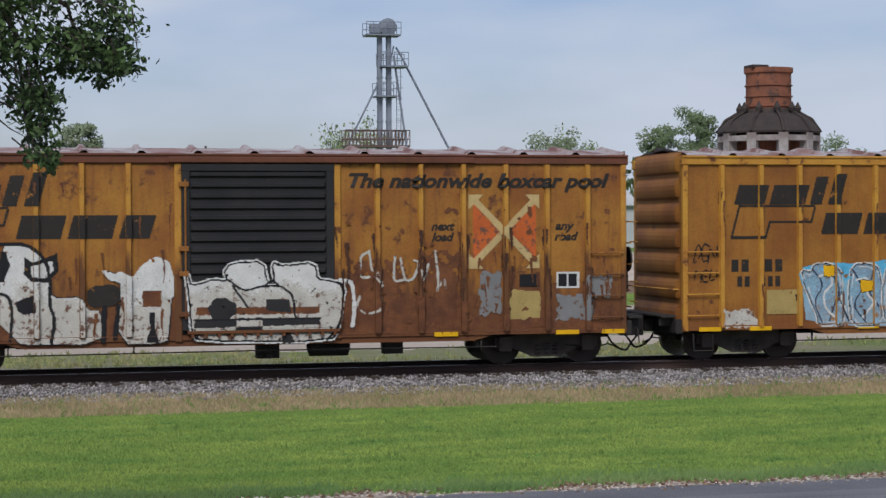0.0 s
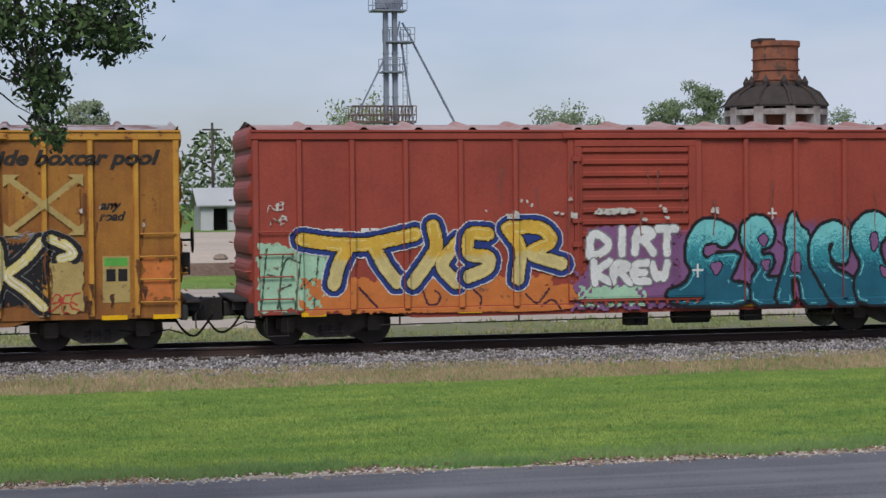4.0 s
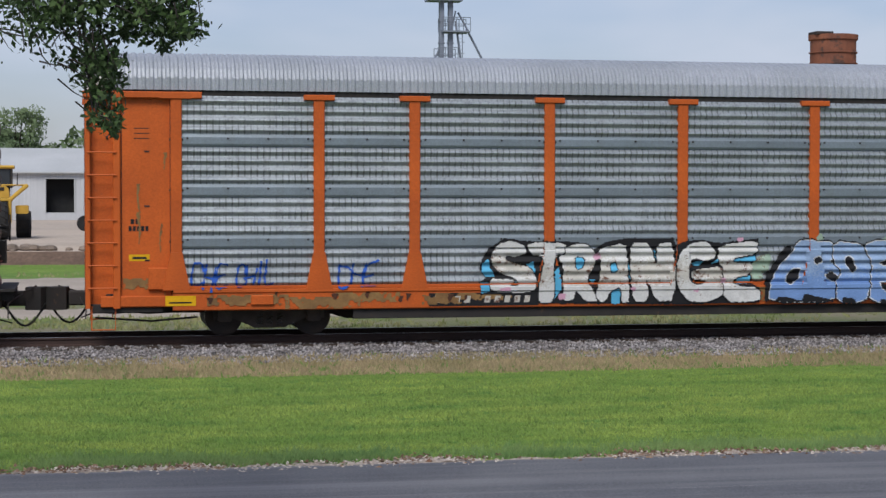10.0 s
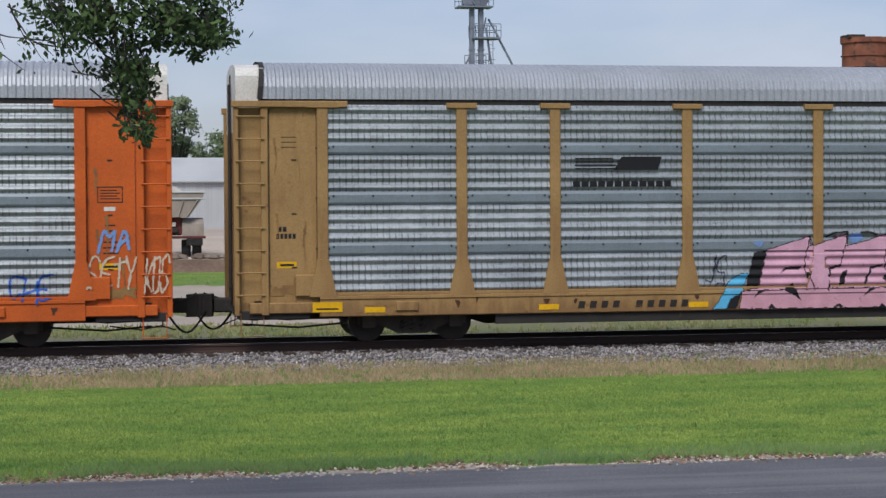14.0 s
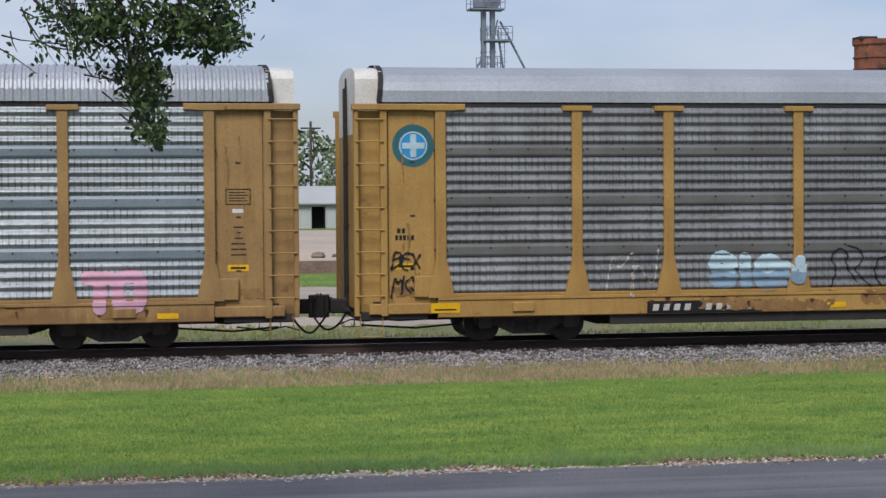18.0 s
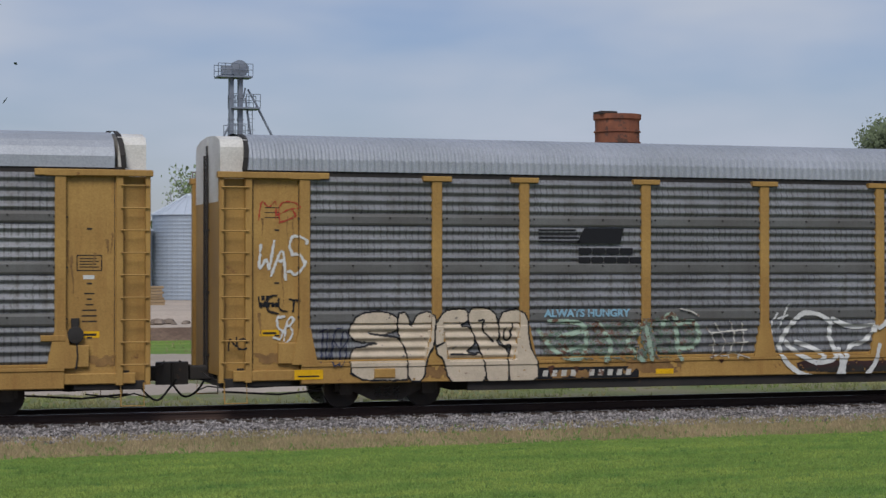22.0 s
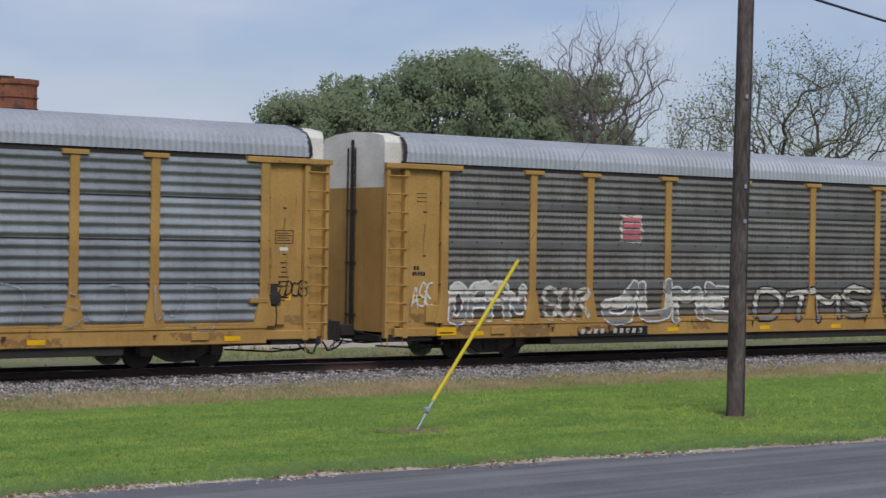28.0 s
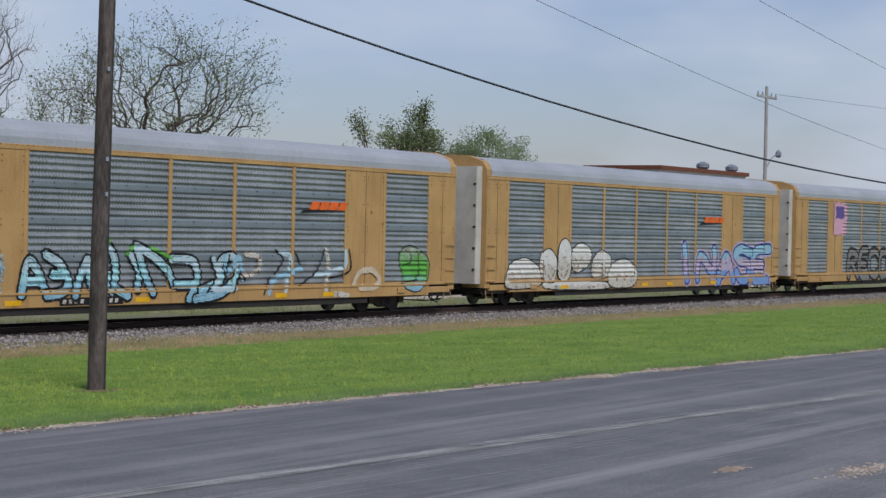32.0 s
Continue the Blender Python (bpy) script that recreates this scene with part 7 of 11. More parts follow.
    scrawl(car, "LR", k + 1.0, 0.95, 0.5, 0.3, dep, cuts, OFFWHITE, w=0.014, seed=4)
    mural(car, half, dep, cuts, "faded pale graffiti letter", [OFFWHITE, PALEGREEN, OFFWHITE], "181 145 239 146 238 71 188 72", patchy=0.20, seed=61, blend=1.2)
    mural(car, half, dep, cuts, "faded pale graffiti letter", [OFFWHITE, PALEGREEN, OFFWHITE], "266 203 293 207 301 190 328 195 333 145 344 91 340 69 269 71 275 115 264 138", patchy=0.20, seed=62, blend=1.2, holes="273 153 320 153 320 130 273 134|300 122 313 122 308 99", hole=GREYBLACK)
    mural(car, half, dep, cuts, "faded pale graffiti letter", [OFFWHITE, PALEGREEN, OFFWHITE], "351 206 382 214 386 189 410 194 427 175 427 144 401 121 415 68 354 69 351 152", patchy=0.20, seed=63, blend=1.2, holes="374 144 406 144 405 127 374 127", hole=GREYBLACK)
    mural(car, half, dep, cuts, "faded pale graffiti letter", [OFFWHITE, PALEGREEN, OFFWHITE], "445 205 465 209 470 188 496 182 502 151 505 67 429 68 437 151", patchy=0.20, seed=64, blend=1.2, holes="439 157 506 156 505 112 439 113", hole=GREYBLACK)
    mural(car, half, dep, cuts, "faded pale graffiti letter", [OFFWHITE, PALEGREEN, OFFWHITE], "536 152 577 177 580 155 558 140 565 118 578 102 585 69 528 69 525 126", patchy=0.20, seed=65, blend=1.2)
    plate("placard", car, k + 5.50, k + 5.80, 2.50, 2.76, SIDE - 0.088, WHITE, "tilted white paper placard", 0.06)
    plate("stencil_panel", car, k + 2.66, k + 2.86, 2.08, 2.36, SIDE - 0.010, OFFWHITE)
    plate("stencil_panel", car, k + 2.69, k + 2.83, 2.11, 2.33, SIDE - 0.013, BLACK)
    bars("stencil_bar", car, k + 7.35, 2.52, 0.05, (0.08,) * 9, SIDE - 0.092, OFFWHITE, "", 0.02)
    for x, z, w, h, mt in ((6.6, 2.62, 0.5, 0.3, PATCH), (8.75, 2.62, 0.25, 0.3, PATCH), (6.9, 2.15, 0.45, 0.35, SLATE), (7.0, 2.6, 0.3, 0.25, SLATE), (7.6, 2.3, 0.6, 0.16, PATCH), (6.75, 1.35, 1.0, 0.45, GREYPATCH), (7.9, 1.75, 0.4, 0.25, PATCH)):
        blotch(car, k + x, z, w, h, dep, cuts, mt, int(x * 11 + z), 0.3)
    mural(car, half, dep, cuts, "worn green paint cloud behind letters", [DARK_GREEN, DARK_GREEN, MOSS, DARK_GREEN], "761 136 796 194 848 219 934 229 993 240 1033 228 1120 231 1167 234 1214 220 1262 217 1323 230 1365 229 1372 176 1379 135 1358 102 1330 76 822 83 809 103 757 123", patchy=0.55, feather=0.22, seed=91, blend=2.5, name="paint_patch")
    mural(car, half, dep, cuts, "pale green paint dab", [MOSS, PALEGREEN, MOSS], "1190 195 1215 205 1240 222 1300 220 1320 150 1310 90 1230 80 1200 120", patchy=0.45, feather=0.15, seed=92, blend=2.0, name="paint_patch")
    mural(car, half, dep, cuts, "pale green paint dab", [MOSS, PALEGREEN, DARK_GREEN], "770 130 800 165 830 160 840 110 800 100", patchy=0.45, feather=0.10, seed=93, blend=2.0, name="paint_patch")
    mural(car, half, dep, cuts, "dark soot behind letters", [GRIMEBLACK, GREYBLACK], "835 120 870 140 1000 150 1150 140 1300 120 1310 80 840 80", patchy=0.35, feather=0.16, seed=94, blend=2.0, name="paint_patch")
    brush(car, half, dep, cuts, "worn pale tag on the door", PINKGREY, 0.022, "652 190 690 195|672 193 668 152|700 190 698 152|700 172 734 176|734 195 736 152|655 165 690 170", 95, patchy=0.25)
    for z in (1.05, 1.42, 1.80, 2.16):
        chips(car, half, dep, cuts, "scraped pale door paint", PINKGREY, 9, 6.5, 7.9, z - 0.10, z + 0.10, 0.10, int(z * 50))
        runs(car, half, dep, cuts, "sooty run on the door", GRIMEBLACK, 4, 6.5, 9.1, z, z + 0.2, 0.4, 0.05, int(z * 60))
    mural(car, half, dep, cuts, "slate graffiti letter with double white outline", [SLATE, INDIGO, GREYBLACK, INDIGO, LILAC, INDIGO, SLATE, INDIGO], "835 147 831 182 864 209 905 209 930 189 926 153 901 146 880 150 868 178 851 170 859 122 888 114 938 149 940 113 942 82 921 68 847 70 835 99", edges=((0.03, WHITE), (0.026, SLATE), (0.026, WHITE)), shine=LILAC, seed=71, blend=2.2, cell=0.015)
    mural(car, half, dep, cuts, "slate graffiti letter with double white outline", [SLATE, INDIGO, GREYBLACK, INDIGO, LILAC, INDIGO, SLATE, INDIGO], "942 193 955 209 1005 220 1017 212 988 196 967 185 976 161 1013 144 1036 112 1032 80 1013 68 946 71 942 105 967 113 992 121 963 145 942 161", edges=((0.03, WHITE), (0.026, SLATE), (0.026, WHITE)), shine=LILAC, seed=72, blend=2.2, cell=0.015)
    mural(car, half, dep, cuts, "slate graffiti letter with double white outline", [SLATE, INDIGO, GREYBLACK, INDIGO, LILAC, INDIGO, SLATE, INDIGO], "1013 216 1047 232 1089 240 1093 223 1072 208 1082 184 1059 168 1091 159 1068 144 1049 112 1047 96 1028 144 1013 184", edges=((0.03, WHITE), (0.026, SLATE), (0.026, WHITE)), shine=LILAC, seed=73, blend=2.2, cell=0.015)
    mural(car, half, dep, cuts, "slate graffiti letter with double white outline", [SLATE, INDIGO, GREYBLACK, INDIGO, LILAC, INDIGO, SLATE, INDIGO], "1106 199 1127 215 1161 215 1171 195 1144 183 1127 175 1148 167 1174 183 1184 166 1157 143 1136 127 1127 103 1204 102 1210 71 1123 68 1114 111 1089 147 1072 156 1110 159", edges=((0.03, WHITE), (0.026, SLATE), (0.026, WHITE)), shine=LILAC, seed=74, blend=2.2, cell=0.015)
    mural(car, half, dep, cuts, "slate graffiti letter with double white outline", [SLATE, INDIGO, GREYBLACK, INDIGO, LILAC, INDIGO, SLATE, INDIGO], "1174 199 1234 218 1235 198 1208 182 1199 158 1268 153 1305 125 1309 84 1294 65 1217 69 1217 101 1242 117 1212 126 1191 150", edges=((0.03, WHITE), (0.026, SLATE), (0.026, WHITE)), shine=LILAC, seed=75, blend=2.2, cell=0.015)
    mural(car, half, dep, cuts, "pale green paint dab", [MOSS, PALEGREEN, MINT], "1313 203 1323 230 1348 237 1366 223 1368 199 1351 179 1327 176 1313 190", patchy=0.25, seed=96, blend=1.5, name="paint_patch")
    mural(car, half, dep, cuts, "dull green paint dab", [PALEGREEN, MOSS, DARK_GREEN], "1318 160 1330 170 1362 168 1366 110 1345 80 1318 85", patchy=0.40, feather=0.06, seed=97, blend=2.0, name="paint_patch")
    for i in range(5):
        scrawl(car, "WNSMEWBNM"[i:i + 4], k + 14.0 + 0.03 * (i % 2), 1.66 + i * 0.125, 0.56, 0.15, dep, cuts, OFFWHITE, w=0.010, seed=50 + i, wild=0.2)
    for i in range(5):
        bars("paint_dash", car, k + 14.02, 1.60 - i * 0.085, 0.022, (0.06, 0.05, -0.24 - 0.02 * (i % 3), 0.07, 0.06), SIDE - 0.012, OFFWHITE, "small white paint dash", 0.03)
    for i in range(3):
        runs(car, half, dep, cuts, "brushed pale paint trail", (OFFWHITE, PALEGREEN, GREYPATCH)[i], (16, 12, 9)[i], 1.9, 5.9, 1.0, 2.0, 1.0, 0.075, 80 + i)
    chips(car, half, dep, cuts, "pale paint splash", OFFWHITE, 40, 2.4, 6.4, 0.9, 2.25, 0.07, 83)
    chips(car, half, dep, cuts, "pale paint splash", PINKGREY, 26, 6.4, 9.3, 0.85, 2.6, 0.13, 84)
    chips(car, half, dep, cuts, "dark soot patch", GRIMEBLACK, 5, 0.6, 15.2, 2.9, 4.0, 0.16, 85)
    runs(car, half, dep, cuts, "dark soot run", GRIMEBLACK, 24, 0.3, 15.3, 1.2, 4.1, 1.2, 0.03, 86)
    piece(car, "BEZAR", k + 13.55, 0.66, 1.15, 0.44, dep, cuts, BLACK, WHITE, w=0.05, o=0.035, seed=3, wild=0.05, cell=0.015, label="black and white graffiti letters")
    scrawl(car, "VEX", k + 14.35, 3.25, 0.5, 0.3, dep, cuts, ARROW, w=0.012, seed=60)
    scrawl(car, "JUMB", k + 14.75, 0.7, 0.75, 0.3, dep, cuts, OFFWHITE, w=0.016, seed=61)
    plate("stencil_panel", car, k + 14.78, k + 15.3, 1.15, 1.40, SIDE - 0.010, REFLECT)
    plate("stencil_panel", car, k + 0.18, k + 0.62, 1.05, 1.30, SIDE - 0.045, ORANGE_SPRAY)
    reflectors(car, half, (1.85, 4.25, 8.6, 10.2, 12.2, 13.1), 0.63, 0.72, wd=0.45)


def rack_marks(car, half, body_marks, seed):
    k = -half
    y0 = SIDE + 0.028
    plate("notice", car, k + 0.85, k + 1.25, 1.55, 1.68, y0, REFLECT, "small yellow notice")
    bars("plate_bar", car, k + 0.88, 2.28, 0.10, (0.07, 0.07), y0, BLACK, "", 0.025)
    bars("plate_bar", car, k + 0.84, 2.14, 0.10, (0.06,) * 5, y0, BLACK, "", 0.022)
    for i in range(3):
        bars("stencil_bar", car, k + 0.95, 3.96 + 0.10 * i, 0.018, (0.3,), y0, GREYBLACK)
    s = Shape()
    a, b = half - 1.45, half - 0.95
    for x0, x1, z0, z1 in ((a, b, 3.18, 3.20), (a, b, 2.88, 2.90), (a, a + 0.02, 2.88, 3.2), (b - 0.02, b, 2.88, 3.2)):
        s.box(x0, x1, y0 - 0.003, y0, z0, z1)
    for i in range(4):
        s.box(a + 0.06, b - 0.06 - 0.05 * (i % 2), y0 - 0.003, y0, 2.95 + i * 0.055, 2.97 + i * 0.055)
    part("stencil_frame", s.mesh("stencil_frame", GREYBLACK), car, "dark stencilled data box")
    plate("notice", car, half - 1.42, half - 1.00, 1.56, 1.69, y0 - 0.002, REFLECT, "small yellow notice")
    bars("notice_bar", car, half - 1.36, 1.60, 0.045, (0.30,), y0 - 0.005, GREYBLACK)
    bars("notice_bar", car, k + 0.91, 1.59, 0.045, (0.28,), y0 - 0.004, GREYBLACK)
    plate("notice", car, half - 1.32, half - 1.10, 2.72, 2.80, y0 - 0.002, WHITE)
    for i, w in enumerate((0.2, 0.1, 0.16, 0.28, 0.3, 0.3)):
        bars("stencil_bar", car, half - 1.2 - w / 2, 2.42 - i * 0.11, 0.03, (w,), y0, GREYBLACK)
    r = random.Random(seed)
    for i in range(9):
        x = r.uniform(1.8, 24.5)
        blotch(car, k + x, 0.58 + r.uniform(0, 0.15), r.uniform(0.5, 1.7), r.uniform(0.15, 0.32), lambda u, v: 0.062 if v < 0.9 else 0.087, [], SOIL_STAIN, seed * 10 + i, 0.85, "brown grime on the sill")
    for x in (0.7, 25.8):
        blotch(car, k + x, 1.0, 0.95, 0.22, lambda u, v: -0.026, [], SOIL_STAIN, seed * 10 + int(x), 0.9, "brown grime at the foot of the panel")
    flat = lambda u, v: -0.026
    runs(car, half, flat, [], "brown grime run on the end panel", SOIL_STAIN, 5, 0.75, 1.6, 1.4, 4.5, 1.2, 0.03, seed + 40)
    runs(car, half, flat, [], "brown grime run on the end panel", SOIL_STAIN, 5, 25.8, 26.65, 1.4, 4.5, 1.2, 0.03, seed + 50)
    runs(car, half, lambda u, v: 0.062 if v < 0.9 else 0.087, [], "brown grime run on the sill", DARK_RUST, 16, 1.9, 25.4, 0.8, 0.93, 0.22, 0.06, seed + 60)
    reflectors(car, half, body_marks, 0.64, 0.75, SIDE - 0.066, 0.42)
    plate("notice", car, k + 1.55, k + 2.15, 0.66, 0.86, SIDE - 0.070, REFLECT, "yellow and black warning plate")
    bars("notice_bar", car, k + 1.62, 0.71, 0.03, (0.45,), SIDE - 0.074, BLACK)


def number_panel(car, x, z, w, h, dark=True, ink=None):
    y = SIDE - 0.066
    if dark:
        plate("number_panel", car, x, x + w, z, z + h, y, BLACK, "black number panel with pale bars")
    n = 10
    step = w / (n + 1)
    bars("plate_bar", car, x + step * 0.5, z + h * 0.24, h * 0.52, tuple(step * 0.55 if i != 4 else -step * 0.55 for i in range(n)), y - 0.004, ink or OFFWHITE, "", step * 0.45, h * 0.1)


def dark_id(car, x, z):
    plate("data_panel", car, x, x + 0.45, z, z + 0.30, SIDE - 0.068, WHITE, "small white data panel")
    bars("stencil_bar", car, x + 0.03, z + 0.03, 0.24, (0.17, 0.17), SIDE - 0.072, BLACK, "", 0.05)


def trains_racks():
    # orange rack
    car, half, dep, cuts = auto_rack("orange auto rack car with galvanised screens and white graffiti", 66.08, ORANGE, GALV, BAND)
    k = -half
    rack_marks(car, half, (9.9, 12.9, 15.8, 18.3), 1)
    for x, z, w, h, s_ in ((2.03, 1.0, 0.73, 0.5, 1), (2.92, 1.04, 0.77, 0.45, 2), (4.97, 0.99, 0.79, 0.52, 3), (24.25, 0.96, 0.8, 0.48, 4)):
        scrawl(car, "CHE" if s_ != 2 else "CHIL", k + x, z, w, h, dep, cuts, BLUE_TAG, w=0.02, seed=s_)
    mural(car, half, dep, cuts, "black shade of white letters with sky blue faces", BLACK, "791 134 795 153 810 177 843 198 890 192 976 191 1001 189 1036 175 1057 189 1097 196 1206 197 1210 183 1236 192 1272 193 1303 186 1392 196 1390 159 1378 102 1395 91 1395 60 1316 60 1236 58 1001 62 911 63 909 84 794 83 791 108 805 117", marks=[(AZURE, "797 147 810 156 814 134 824 120 805 119 796 130"), (AZURE, "792 108 810 109 811 89 794 84"), (AZURE, "890 144 905 150 910 116 898 133"), (AZURE, "945 127 959 139 963 94 949 71"), (AZURE, "1023 112 1036 112 1032 99"), (AZURE, "1072 88 1090 94 1088 61 1069 61"), (AZURE, "1104 153 1112 140 1111 109"), (AZURE, "1162 174 1171 161 1173 131"), (AZURE, "1338 158 1387 160 1386 148 1338 148"), (AZURE, "1345 115 1376 118 1374 102 1343 101"), (AZURE, "849 108 877 113 878 92 864 90")], rounds=0, seed=12, name="paint_patch")
    mural(car, half, dep, cuts, "white block graffiti letter", [WHITE, OFFWHITE, WHITE], "816 166 831 187 860 193 888 180 890 167 867 159 848 163 843 153 873 144 898 137 912 114 907 90 877 85 813 89 813 116 843 114 866 112 854 99 877 101 864 117 835 125 818 142", edges=((0.022, BLACK),), seed=81)
    mural(car, half, dep, cuts, "white block graffiti letter", [WHITE, OFFWHITE, WHITE], "890 189 973 188 973 165 950 161 945 141 949 66 915 65 914 94 928 159 899 165", edges=((0.022, BLACK),), seed=82)
    mural(car, half, dep, cuts, "white block graffiti letter", [WHITE, OFFWHITE, WHITE], "973 180 1014 188 1036 169 1036 145 1023 121 1018 110 1044 67 1014 67 992 93 990 70 966 68 969 145 960 150 960 161 973 163", edges=((0.022, BLACK),), seed=83, holes="995 158 1013 156 1011 136 995 134", hole=AZURE)
    mural(car, half, dep, cuts, "white block graffiti letter", [WHITE, OFFWHITE, WHITE], "1042 175 1101 188 1105 157 1110 66 1092 62 1090 97 1070 90 1053 62 1035 76 1049 127 1047 158", edges=((0.022, BLACK),), seed=84, holes="1072 144 1081 148 1084 128 1069 126", hole=AZURE)
    mural(car, half, dep, cuts, "white block graffiti letter", [WHITE, OFFWHITE, WHITE], "1112 188 1153 187 1170 135 1168 185 1206 189 1208 67 1166 65 1144 122 1151 66 1116 66 1112 131", edges=((0.022, BLACK),), seed=85)
    mural(car, half, dep, cuts, "white block graffiti letter", [WHITE, OFFWHITE, WHITE], "1210 139 1219 169 1245 187 1276 191 1298 169 1298 156 1276 149 1250 156 1236 139 1238 108 1258 97 1285 106 1243 112 1243 130 1316 138 1319 112 1314 77 1276 62 1236 65 1212 95", edges=((0.022, BLACK),), seed=86, holes="1244 145 1272 150 1258 136|1287 142 1303 155 1305 145", hole=AZURE)
    mural(car, half, dep, cuts, "white block graffiti letter", [WHITE, OFFWHITE, WHITE], "1303 182 1392 192 1389 162 1338 155 1334 145 1383 144 1376 120 1340 114 1334 98 1395 91 1395 63 1314 62 1316 134 1305 145", edges=((0.022, BLACK),), seed=87)
    mural(car, half, dep, cuts, "faint pink spray puff", PINK, "1031 162 1047 169 1050 158 1036 151", patchy=0.35, seed=0, name="paint_patch")
    mural(car, half, dep, cuts, "faint pink spray puff", PINK, "1343 197 1358 199 1357 190 1345 188", patchy=0.35, seed=1, name="paint_patch")
    mural(car, half, dep, cuts, "faint pink spray puff", PINK, "1309 112 1320 114 1320 103 1311 102", patchy=0.35, seed=2, name="paint_patch")
    mural(car, half, dep, cuts, "faint pink spray puff", PINK, "956 83 973 85 971 72 958 70", patchy=0.35, seed=3, name="paint_patch")
    mural(car, half, dep, cuts, "faint pink spray puff", PINK, "1247 88 1261 93 1258 82", patchy=0.35, seed=4, name="paint_patch")
    mural(car, half, dep, cuts, "faint pink spray puff", PINK, "1107 94 1122 96 1120 85", patchy=0.35, seed=5, name="paint_patch")
    mural(car, half, dep, cuts, "faint pink spray puff", PINK, "832 97 858 97 856 90 834 90", patchy=0.35, seed=6, name="paint_patch")
    mural(car, half, dep, cuts, "faint pink spray puff", PINK, "935 137 945 137 943 129", patchy=0.35, seed=7, name="paint_patch")
    mural(car, half, dep, cuts, "pale green spray wash", PALEGREEN, "1383 155 1423 166 1418 137 1400 111 1374 107", patchy=0.30, seed=90, blend=1.0, name="paint_patch")
    mural(car, half, dep, cuts, "pale green spray wash", PALEGREEN, "1520 196 1531 208 1543 194 1526 186", patchy=0.30, seed=91, blend=1.0, name="paint_patch")
    mural(car, half, dep, cuts, "pale green spray wash", PALEGREEN, "1667 189 1685 201 1687 183", patchy=0.30, seed=92, blend=1.0, name="paint_patch")
    mural(car, half, dep, cuts, "pale green spray wash", PALEGREEN, "1758 199 1779 206 1780 183", patchy=0.30, seed=93, blend=1.0, name="paint_patch")
    mural(car, half, dep, cuts, "pale green spray wash", PALEGREEN, "1830 152 1858 170 1910 147 1957 106 1969 58 1901 57 1900 106", patchy=0.30, seed=94, blend=1.0, name="paint_patch")
    mural(car, half, dep, cuts, "black shade of blue letters", BLACK, "1405 93 1409 120 1423 137 1448 177 1468 183 1461 155 1432 113 1416 89 1416 62 1405 62", seed=15, name="paint_patch")
    mural(car, half, dep, cuts, "periwinkle blue graffiti letter", [PERIWINKLE, PERIWINKLE, SOFTPERI, SOFTPERI], "1416 63 1416 93 1441 141 1466 161 1481 190 1508 192 1522 187 1549 189 1561 180 1561 154 1549 147 1581 131 1580 114 1563 109 1566 61", edges=((0.016, WHITE), (0.026, BLACK)), seed=96, blend=1.2, holes="1513 152 1526 158 1534 147 1517 140|1451 110 1468 132 1487 132 1481 110 1461 97|1539 114 1556 126 1577 111 1563 102", hole=BLACK)
    mural(car, half, dep, cuts, "periwinkle blue graffiti letter", [PERIWINKLE, PERIWINKLE, SOFTPERI, SOFTPERI], "1561 189 1627 182 1648 149 1647 122 1641 91 1632 61 1567 61 1567 105 1583 123 1561 145", edges=((0.016, WHITE), (0.026, BLACK)), seed=97, blend=1.2, holes="1585 154 1599 159 1614 131 1604 121 1592 135", hole=BLACK)
    mural(car, half, dep, cuts, "periwinkle blue graffiti letter", [PERIWINKLE, PERIWINKLE, SOFTPERI, SOFTPERI], "1629 180 1659 191 1719 184 1724 170 1721 144 1691 148 1663 137 1719 132 1729 117 1709 99 1663 104 1668 91 1686 78 1737 94 1747 85 1737 59 1641 60 1647 104 1650 144", edges=((0.016, WHITE), (0.026, BLACK)), seed=98, blend=1.2, holes="1662 141 1692 154 1689 139|1663 99 1707 95 1686 81 1670 87", hole=BLACK)
    mural(car, half, dep, cuts, "periwinkle blue graffiti letter", [PERIWINKLE, PERIWINKLE, SOFTPERI, SOFTPERI], "1723 177 1755 190 1765 141 1783 188 1840 179 1833 154 1811 156 1804 141 1830 125 1858 97 1860 113 1904 104 1890 57 1812 58 1809 94 1788 107 1770 89 1746 94 1744 121 1726 139", edges=((0.016, WHITE), (0.026, BLACK)), seed=99, blend=1.2, holes="1756 175 1774 188 1779 161 1766 141|1786 105 1802 114 1818 105 1802 100", hole=BLACK)
    mural(car, half, dep, cuts, "black drip at the foot of the letters", BLACK, "1427 61 1436 74 1459 71 1486 63 1494 80 1522 72 1559 65 1563 60", seed=0, name="paint_patch")
    mural(car, half, dep, cuts, "black drip at the foot of the letters", BLACK, "1577 59 1581 71 1604 67 1613 59", seed=1, name="paint_patch")
    mural(car, half, dep, cuts, "black drip at the foot of the letters", BLACK, "1663 58 1668 68 1691 58", seed=2, name="paint_patch")
    mural(car, half, dep, cuts, "black drip at the foot of the letters", BLACK, "1760 57 1765 69 1786 65 1788 57", seed=3, name="paint_patch")
    mural(car, half, dep, cuts, "black drip at the foot of the letters", BLACK, "1826 56 1835 75 1854 68 1870 75 1882 56", seed=4, name="paint_patch")
    number_panel(car, k + 6.85, 0.60, 2.3, 0.27)
    swoosh(car, k + 18.11, 3.28, 2.5, 0.42, SIDE - 0.041)
    dark_id(car, k + 20.0, 0.61)
    scrawl(car, "MA", k + 26.0, 1.85, 0.6, 0.6, dep, cuts, PERIWINKLE, w=0.03, seed=9)
    scrawl(car, "SETY", k + 25.75, 1.2, 0.95, 0.6, dep, cuts, BEIGE, w=0.02, seed=10)
